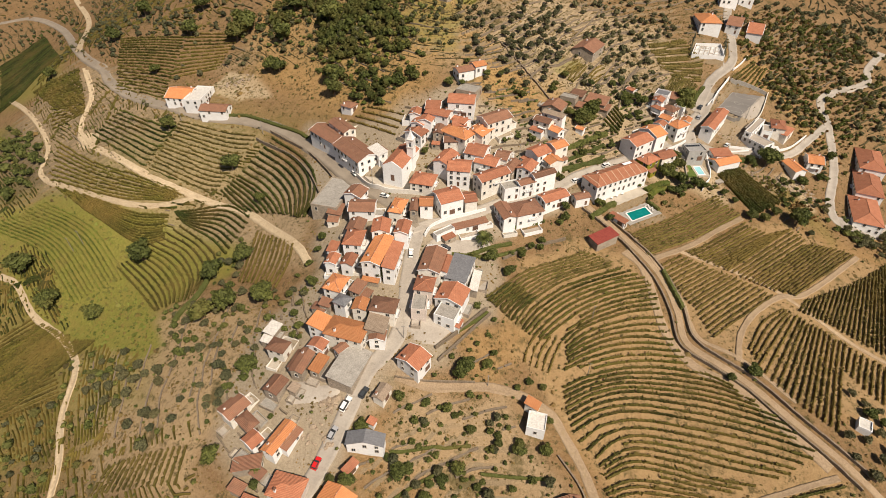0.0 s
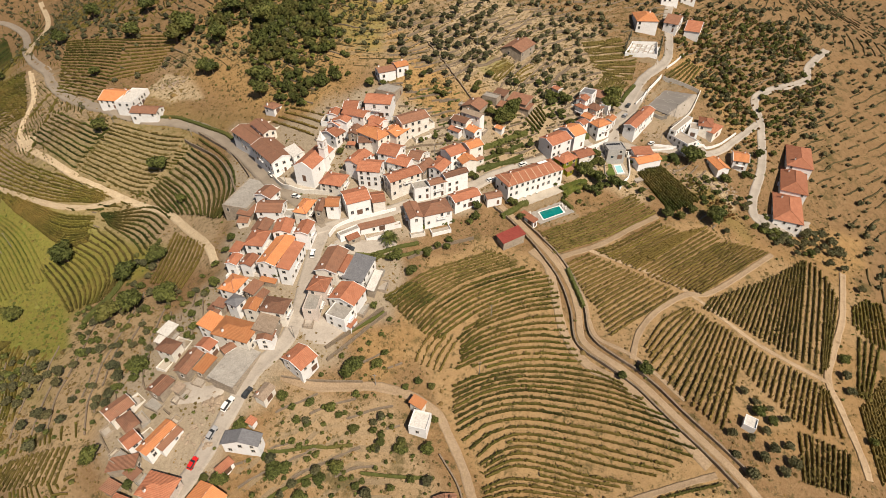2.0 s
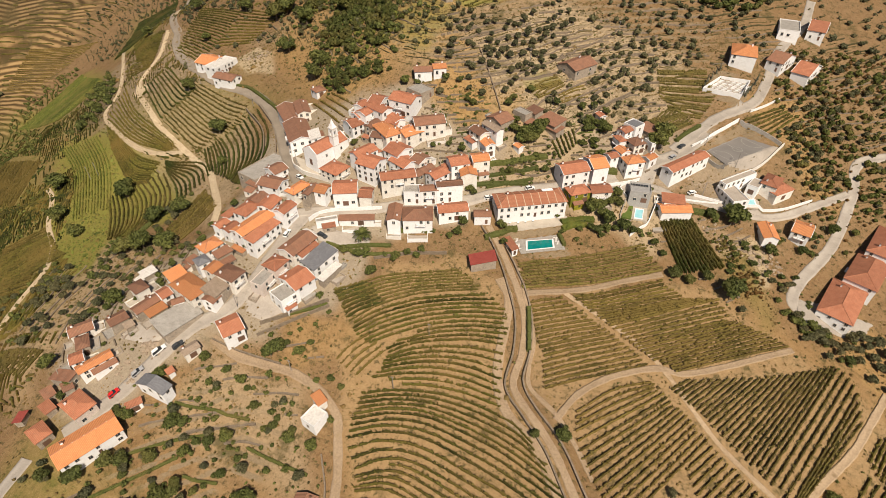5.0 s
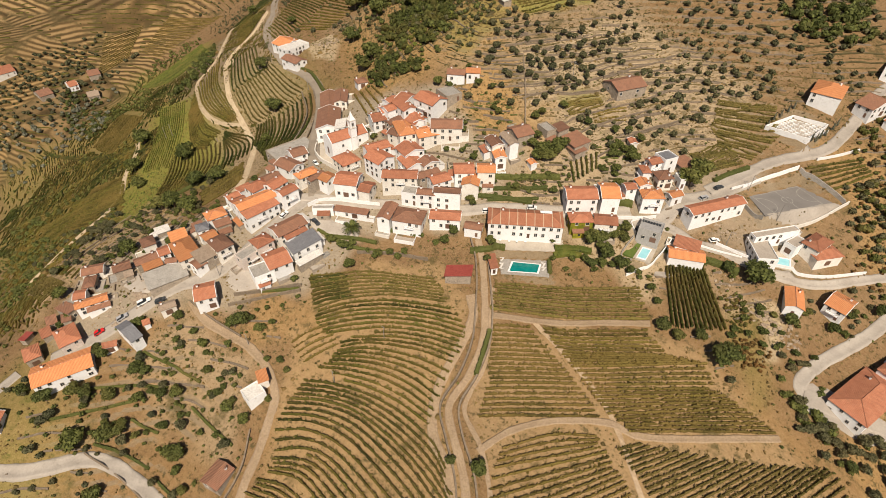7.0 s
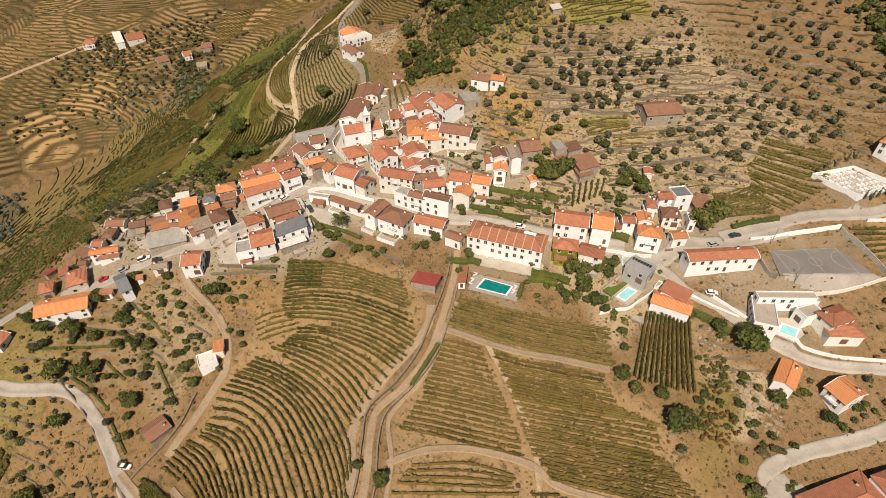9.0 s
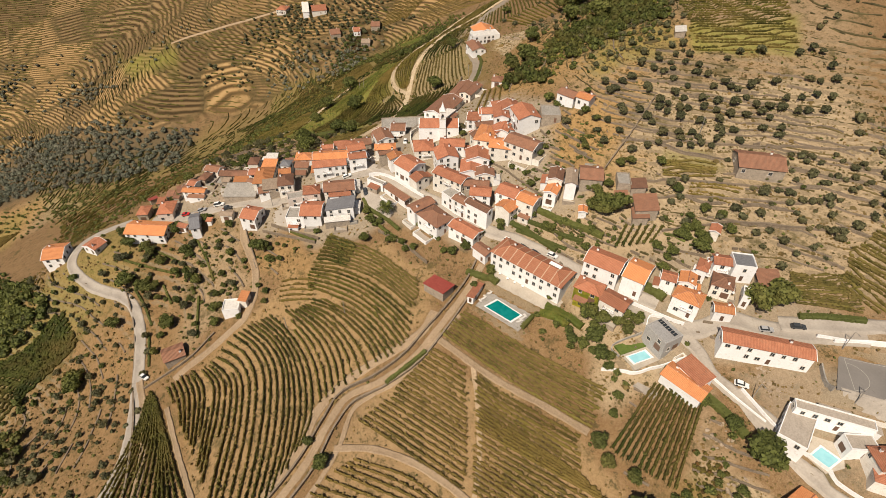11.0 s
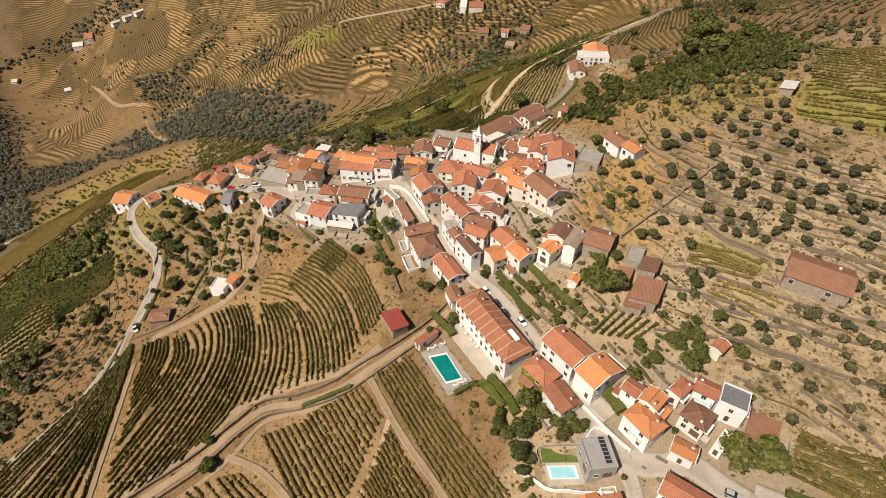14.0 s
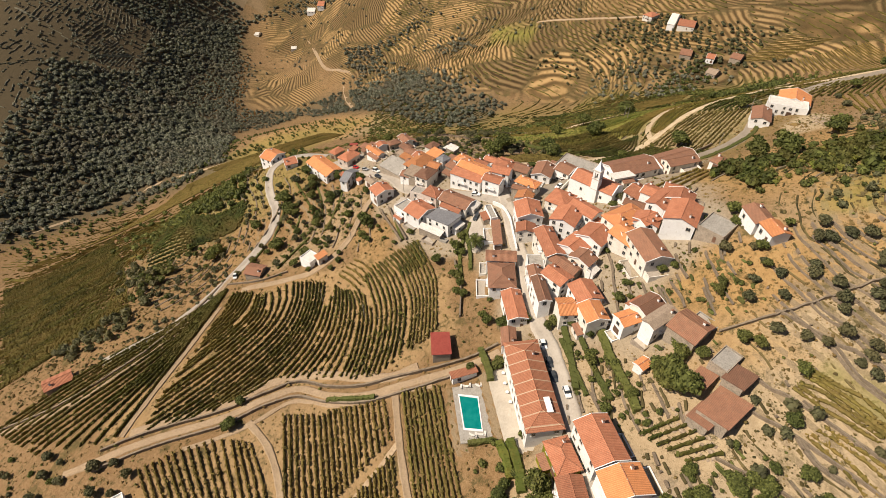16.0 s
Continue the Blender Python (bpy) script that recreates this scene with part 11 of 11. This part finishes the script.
far_wood([(152.8, 213.3), (157.9, 222.8), (164.3, 219.7), (166.5, 213.3), (163.0, 205.4), (157.6, 208.9)], 2.0, 235, 0.7, RUST, "rusty dry weeds on an old plot", 30, 0.6)
far_wood([(162.5, 203.7), (167.8, 209.2), (175.4, 207.6), (174.8, 199.7), (168.6, 194.7), (163.5, 198.1)], 1.5, 236, 0.75, RUST, "dense rusty weeds on an old plot", 30)
rocks(173.0, 217.0, 4.0, 12, 75, 0.9, 237, "pale broken rocks below the garden wall", 34)
far_wood([(-488.9, 271.8), (-447.0, 290.0), (-350.8, 227.0), (-422.5, 227.4)], 5.0, 231, 2.2, GREEN_LEAF, "dark trees below the western houses", 50, 0.7)
far_wood([(-361.8, 220.2), (-451.2, 343.7), (-467.9, 414.6), (-412.8, 392.7), (-335.6, 288.1), (-289.3, 212.3)], 4.6, 232, 1.8, GREEN_LEAF, "trees and shrubs along the western flank", 50, 0.5)
contour_rows([(-306.5, 112.3), (-432.3, 159.9), (-397.5, 225.8), (-440.4, 336.0), (-377.4, 348.4), (-237.0, 263.6), (-276.3, 205.4), (-311.7, 144.5)], 1.1, 1.2, 0.75, 233, VINE_GREEN, "contour rows of green vines on the western flank", 2.8, 45)
far_wood([(183.9, 296.1), (201.1, 319.3), (210.1, 270.8), (191.3, 269.3), (184.6, 274.1), (190.6, 286.5)], 4.2, 240, 1.7, OLIVE_LEAF, "dense olive trees below the country road", 60, 0.75)
far_wood([(183.9, 296.1), (201.1, 319.3), (210.1, 270.8), (191.3, 269.3), (184.6, 274.1), (190.6, 286.5)], 3.4, 241, 0.9, GREEN_LEAF, "green shrubs below the country road", 40, 0.4)
far_wood([(178.0, 260.2), (188.2, 273.0), (192.9, 262.0), (182.4, 251.9)], 3.2, 242, 0.8, GREEN_LEAF, "garden shrubs round the red-roofed house", 50, 0.5)
church(-18.1, 204.8, 68.8, 19.4, 9.5, -13.6, 205.0)
z_pool = platform([(80.1, 180.2), (74.4, 189.2), (91.5, 199.0), (96.4, 188.9)], 4, CONCRETE, "stone paved pool terrace", 0.12)
pool([(82.1, 183.3), (80.9, 188.7), (90.2, 193.1), (91.5, 188.3)], z_pool, POOL_GREEN, "turquoise swimming pool with a pale rim")
z_house = platform([(72.8, 188.6), (67.8, 196.2), (92.2, 209.2), (97.0, 202.8)], 4, PAVING, "pale paved terrace of the guest house", 0.1)
z_court = platform([(149.1, 269.9), (165.6, 291.1), (180.2, 284.0), (157.4, 259.1)], 5, COURT, "grey sports court with painted lines", 0.1)
court_lines(163.1, 276.0, z_court, -128.0, 24.0, 13.5)
z_blue = platform([(119.9, 213.6), (120.1, 224.2), (126.0, 225.4), (126.4, 214.2)], 4, PAVING, "paved pool terrace of the grey house", 0.12)
pool([(121.2, 215.2), (121.3, 221.6), (124.3, 222.0), (124.2, 215.6)], z_blue, POOL_BLUE, "pale blue swimming pool with a white rim")
platform([(115.9, 213.8), (116.9, 223.4), (120.06, 224.1), (119.86, 213.6)], 4, LAWN, "watered green lawn beside the pool", 0.3, "lawn")
wall_run([(120.5, 206.2), (123.4, 210.6), (126.7, 214.4), (128.3, 221.6), (129.6, 229.8)], 0.35, 1.3, WHITE, "white garden wall below the pool")
wall_run([(119.8, 212.9), (115.4, 213.3), (116.4, 223.6)], 0.3, 0.9, CONCRETE, "low grey wall round the lawn")
wall_run([(116.6, 224.6), (113.0, 228.6), (116.0, 232.4)], 0.3, 1.2, WHITE, "white garden wall beside the grey house")
platform([(129.6, 211.7), (128.7, 216.0), (134.7, 218.7), (135.7, 214.6)], 2, CONCRETE_ROAD, "bare concrete slab above the vines", 0.15, "slab")
z_mod = platform([(162.9, 248.6), (168.4, 254.9), (173.6, 248.8), (172.7, 242.8), (167.2, 242.1)], 4, PAVING, "pool terrace of the modern house", 0.12)
pool([(167.4, 243.6), (166.7, 248.1), (171.3, 249.5), (171.9, 244.6)], z_mod, POOL_BLUE, "pale blue swimming pool with a white rim")
platform([(-35.1, 203.9), (-15.2, 199.3), (-11.7, 192.4), (-27.8, 193.5)], 4, PAVING, "paved church square", 0.1)
z_cem = platform([(144.2, 308.2), (153.3, 326.3), (167.7, 325.2), (162.0, 305.5)], 4, CONCRETE_ROAD, "pale ground of the walled cemetery", 0.1)
cem_o, cem_u, cem_v = Vector((144.2, 308.2)), Vector((9.1, 18.1)), Vector((17.8, -2.7))
for gi in range(9):
    for gj in range(6):
        if (gi * 7 + gj * 5) % 9:
            gp = cem_o + cem_u * (0.08 + gi * 0.105) + cem_v * (0.1 + gj * 0.16)
            grave(gp.x, gp.y, z_cem, -8.6, (gi + gj) % 3 > 0)
wall_run([(144.2, 308.2), (153.3, 326.3)], 0.3, 1.9, WHITE, "white cemetery wall")
wall_run([(153.3, 326.3), (167.7, 325.2)], 0.3, 1.9, WHITE, "white cemetery wall")
wall_run([(167.7, 325.2), (162.0, 305.5)], 0.3, 1.9, WHITE, "white cemetery wall")
wall_run([(162.0, 305.5), (144.2, 308.2)], 0.3, 1.9, WHITE, "white cemetery wall")
cypress(144.9, 311.3, 5.0)
cypress(146.2, 316.1, 5.0)
cypress(148.3, 320.1, 5.0)
cypress(150.4, 324.6, 5.0)
cypress(152.1, 328.2, 5.0)
cypress(163.3, 308.4, 5.0)
cypress(165.1, 311.4, 5.0)
cypress(166.3, 314.8, 5.0)
cypress(167.9, 318.1, 5.0)
cypress(170.0, 323.5, 5.0)
cypress(171.1, 327.0, 5.0)
car(-38.2, 81.7, 67.1, paint("red", (0.55, 0.02, 0.02)), "red hatchback parked beside the road", 4.0, 1.45)
car(-34.0, 89.9, 62.3, paint("silver", (0.35, 0.35, 0.36)), "silver-grey estate car on the street", 4.6, 1.5)
car(-30.7, 98.2, 62.1, paint("white", (0.75, 0.75, 0.73)), "white pick-up truck on the street", 5.4, 1.9)
car(-25.3, 101.8, 61.8, paint("dark", (0.05, 0.055, 0.06)), "dark car parked beside a shed", 4.2, 1.45)
car(-40.0, 207.7, -55.7, paint("white", (0.75, 0.75, 0.73)), "white car parked on the hillside road", 4.2, 1.45)
car(-24.8, 189.7, -23.3, paint("white", (0.75, 0.75, 0.73)), "white car parked below the church", 4.2, 1.45)
car(-12.1, 156.8, 89.2, paint("white", (0.75, 0.75, 0.73)), "white car in the narrow street", 4.2, 1.5)
car(1.2, 161.5, -7.2, paint("dark", (0.05, 0.055, 0.06)), "dark car parked in the yard", 4.3, 1.45)
car(60.1, 203.0, 28.2, paint("white", (0.75, 0.75, 0.73)), "white car parked behind the guest house", 4.2, 1.45)
car(66.5, 206.2, 28.4, paint("dark", (0.05, 0.055, 0.06)), "dark car parked in the shade", 4.2, 1.45)
car(71.2, 208.6, 26.8, paint("dark", (0.05, 0.055, 0.06)), "dark car parked in the shade", 4.2, 1.45)
car(75.7, 213.3, 27.2, paint("white", (0.75, 0.75, 0.73)), "white car parked on the street", 4.2, 1.45)
car(137.2, 265.3, 56.0, paint("dark", (0.05, 0.055, 0.06)), "black car parked beside the road", 4.4, 1.5)
car(143.8, 239.4, 43.8, paint("white", (0.75, 0.75, 0.73)), "white car parked on dry ground", 4.2, 1.45)
car(40.2, 58.5, 35.7, paint("white", (0.75, 0.75, 0.73)), "small white van on the slope road", 4.2, 1.8)
car(133.6, 256.5, 56.5, paint("silver", (0.35, 0.35, 0.36)), "silver car parked under the tree", 4.2, 1.45)
palm(16.8, 166.4)
pole(-188.2, 206.8, 9)
pole(-144.6, 271.5, 9)
pole(-95.0, 255.0, 8)
pole(-13.3, 121.4, 7)
pole(51.3, 114.7, 7)
pole(56.6, 136.6, 7)
pole(15.5, 108.2, 6)
pole(96.4, 339.7, 8)
pole(57.1, 288.6, 8)
pole(34.9, 211.5, 8)
pole(-391.8, 47.2, 9)
pole(-556.1, -4.3, 10)
pole(-182.9, 208.8, 9)
pole(-30.7, 197.7, 8)
pole(148.1, 271.9, 8, True)
pole(162.0, 262.3, 8, True)
pole(148.3, 239.6, 8, True)
lounger(77.9, 191.4, z_pool, -70)
lounger(79.3, 192.5, z_pool, -70)
lounger(80.6, 193.5, z_pool, -70)
lounger(82.3, 194.5, z_pool, -70)
lounger(84.1, 195.6, z_pool, -70)
lounger(86.2, 196.7, z_pool, -70)
lounger(76.1, 188.3, z_pool, 10)
lounger(76.7, 187.4, z_pool, 80)
lounger(77.6, 185.2, z_pool, 20)
lounger(78.3, 184.0, z_pool, 95)
lounger(79.0, 182.7, z_pool, 10)
lounger(92.9, 191.0, z_pool, 80)
lounger(92.5, 192.1, z_pool, 20)
lounger(91.9, 193.2, z_pool, 95)
lounger(91.3, 194.4, z_pool, 10)
garden_set(75.2, 195.3, z_house)
garden_set(77.9, 196.8, z_house)
garden_set(80.8, 198.6, z_house)
garden_set(71.8, 193.8, z_house)
hedge([(93.2, 198.9), (96.7, 201.7), (102.1, 205.1)], 2.4, 1.8, "broad clipped green garden hedge", CLIPPED)
hedge([(92.2, 201.7), (98.5, 205.9), (104.9, 208.6)], 2.6, 1.6, "broad clipped yellow-green garden hedge", CLIPPED)
hedge([(-16.2, 85.6), (-4.6, 88.1), (9.2, 89.7)], 0.9, 0.8, "low green hedge between small garden terraces")
hedge([(12.3, 82.4), (23.8, 81.3), (35.6, 80.7)], 0.9, 0.8, "low green hedge between small garden terraces")
hedge([(-2.4, 68.1), (2.9, 69.1), (8.1, 70.4)], 0.9, 0.8, "low green hedge between small garden terraces")
hedge([(-6.2, 55.8), (3.5, 59.2), (14.3, 61.4)], 0.9, 0.8, "low green hedge between small garden terraces")
hedge([(19.5, 60.3), (27.2, 60.1), (35.2, 60.0)], 0.9, 0.8, "low green hedge between small garden terraces")
hedge([(-27.1, 48.7), (-18.4, 58.9), (-7.0, 72.2)], 0.9, 0.8, "low green hedge between small garden terraces")
hedge([(-23.1, 65.9), (-11.8, 75.4), (-0.2, 82.3)], 0.9, 0.8, "low green hedge between small garden terraces")
hedge([(88.7, 157.4), (90.9, 148.8), (92.6, 141.7)], 1.6, 2.0, "dark ivy on the track wall")
hedge([(8.4, 159.2), (19.2, 164.9), (28.3, 168.3)], 1.4, 1.2, "long green hedge below the yard wall")
hedge([(95.7, 190.8), (92.4, 197.0)], 1.6, 1.4, "clipped green hedge beside the pool")
hedge([(63.9, 183.9), (69.9, 188.2), (75.7, 191.1)], 2.2, 1.8, "green climbing hedge along the lane")
hedge([(4.0, 124.5), (11.9, 130.3), (16.8, 134.5)], 1.0, 1.0, "low green hedge on a wall")
hedge([(3.9, 159.7), (19.8, 161.1), (34.1, 167.0)], 1.3, 0.8, "long green hedge below the yard")
hedge([(98.8, 231.5), (107.0, 234.9), (110.1, 236.0)], 3.0, 2.0, "dense garden shrubs behind a white wall")
hedge([(-126.3, 273.4), (-105.9, 268.9), (-77.2, 250.9), (-68.2, 242.7)], 2.0, 1.0, "green hedge above the road")
hedge([(141.3, 228.3), (149.8, 230.7), (156.1, 231.5)], 2.6, 1.8, "green shrubs along the lane")
hedge([(47.6, 205.5), (59.8, 210.5), (74.4, 215.7)], 2.0, 1.3, "garden shrubs behind the orange houses")
hedge([(57.5, 207.8), (67.1, 213.5), (75.8, 218.7)], 1.1, 1.0, "low clipped hedge along a garden strip")
hedge([(55.9, 213.1), (67.8, 219.4), (76.4, 225.0)], 1.4, 1.3, "row of garden shrubs between strips")
hedge([(53.5, 218.3), (64.2, 223.4), (73.0, 228.9), (79.0, 231.8)], 2.2, 1.7, "dense garden shrubs on a terrace edge")
hedge([(-101.8, 174.1), (-104.2, 161.9), (-109.1, 154.0), (-110.8, 148.5)], 2.2, 1.7, "green hedge beside the vine block")
hedge([(29.0, 176.0), (34.0, 178.6), (40.2, 180.0)], 2.2, 1.2, "flowering shrubs before the villa")
hedge([(144.5, 256.7), (144.9, 257.4), (145.4, 264.0)], 1.5, 1.2, "shrubs below the school")
hedge([(-37.0, 210.0), (-32.0, 213.5), (-23.8, 209.5)], 2.4, 1.6, "vine pergola beside the church")
hedge([(-26.2, 147.2), (-19.9, 148.7)], 5.0, 2.2, "dense green shrubs behind a big house")
hedge([(134.2, 268.1), (139.2, 276.5), (144.6, 283.5)], 2.0, 1.3, "wild shrubs above the road")
rocks(-119.5, 299.7, 11, 5, 0, 1.0, 122, "pale bare rock outcrop on the hillside")
rocks(172.5, 222.6, 3.5, 12, 70, 0.9, 175, "pale broken rock slope below the garden wall")
rocks(-39.4, 89.8, 3.5, 9, 60, 0.8, 42, "broken earth bank beside the street")
rocks(-35.0, 98.7, 3.5, 5, 60, 1.0, 38, "broken earth bank beside the street")
rocks(81.9, 244.5, 9, 4, 30, 0.7, 84, "stony bank on the hillside")
rocks(152.2, 225.0, 5, 4, 0, 0.6, 155, "rubble on bare ground")
rocks(145.8, 247.4, 8, 2.5, -15, 0.5, 148, "rubble below the school")
solar_panels(121.1, 228.9, ground_h(121.3, 227.1) + 5.12, 5.3, 0.0, 7)
roof_terrace(guest_house, 8.2, 1.4, 6.5)
far_wood([(177.6, 192.1), (189.6, 201.1), (208.1, 201.1), (208.1, 194.5), (194.1, 187.5)], 3.8, 256, 1.9, GREEN_LEAF, "dark trees along the lane below the vines", 60)
far_wood([(186.3, 357.7), (239.8, 384.8), (289.8, 379.7), (272.5, 318.6), (234.8, 265.3), (211.4, 240.8), (195.0, 259.3), (190.4, 286.9), (177.2, 301.0)], 4.3, 262, 1.7, OAK_LEAF, "dense green scrub and small trees on the eastern slope", 56, 0.8)
far_wood([(186.3, 357.7), (239.8, 384.8), (289.8, 379.7), (272.5, 318.6), (234.8, 265.3), (211.4, 240.8), (195.0, 259.3), (190.4, 286.9), (177.2, 301.0)], 3.2, 263, 0.9, RUST, "rusty scrub on the eastern slope", 30, 0.6)
plant_rest("olive", OLIVE_LEAF, "more olive trees on the slopes")
plant_rest("bush", GREEN_LEAF, "more green bushes on the slopes")
tufts([(-165, -10), (232, -10), (232, 372), (-165, 372)], 34000, 91, 0.28, SCRUB, "dry grass tufts and low scrub on the slopes")
tufts([(-79.1, 354.6), (173.4, 372.3), (175.9, 322.3), (105.6, 252.1), (55.4, 251.8), (32.7, 254.5), (-22.7, 239.2), (-52.4, 250.8), (-123.2, 314.5)], 7000, 92, 0.34, SCRUB, "low green scrub on the hillside")
tufts([(-340, 40), (-110, 40), (-110, 330), (-340, 330)], 4500, 93, 0.5, SCRUB, "low scrub on the western slope")
tufts([(-80, -140), (120, -140), (120, 40), (-80, 40)], 5000, 94, 0.5, SCRUB, "low scrub on the southern slope")
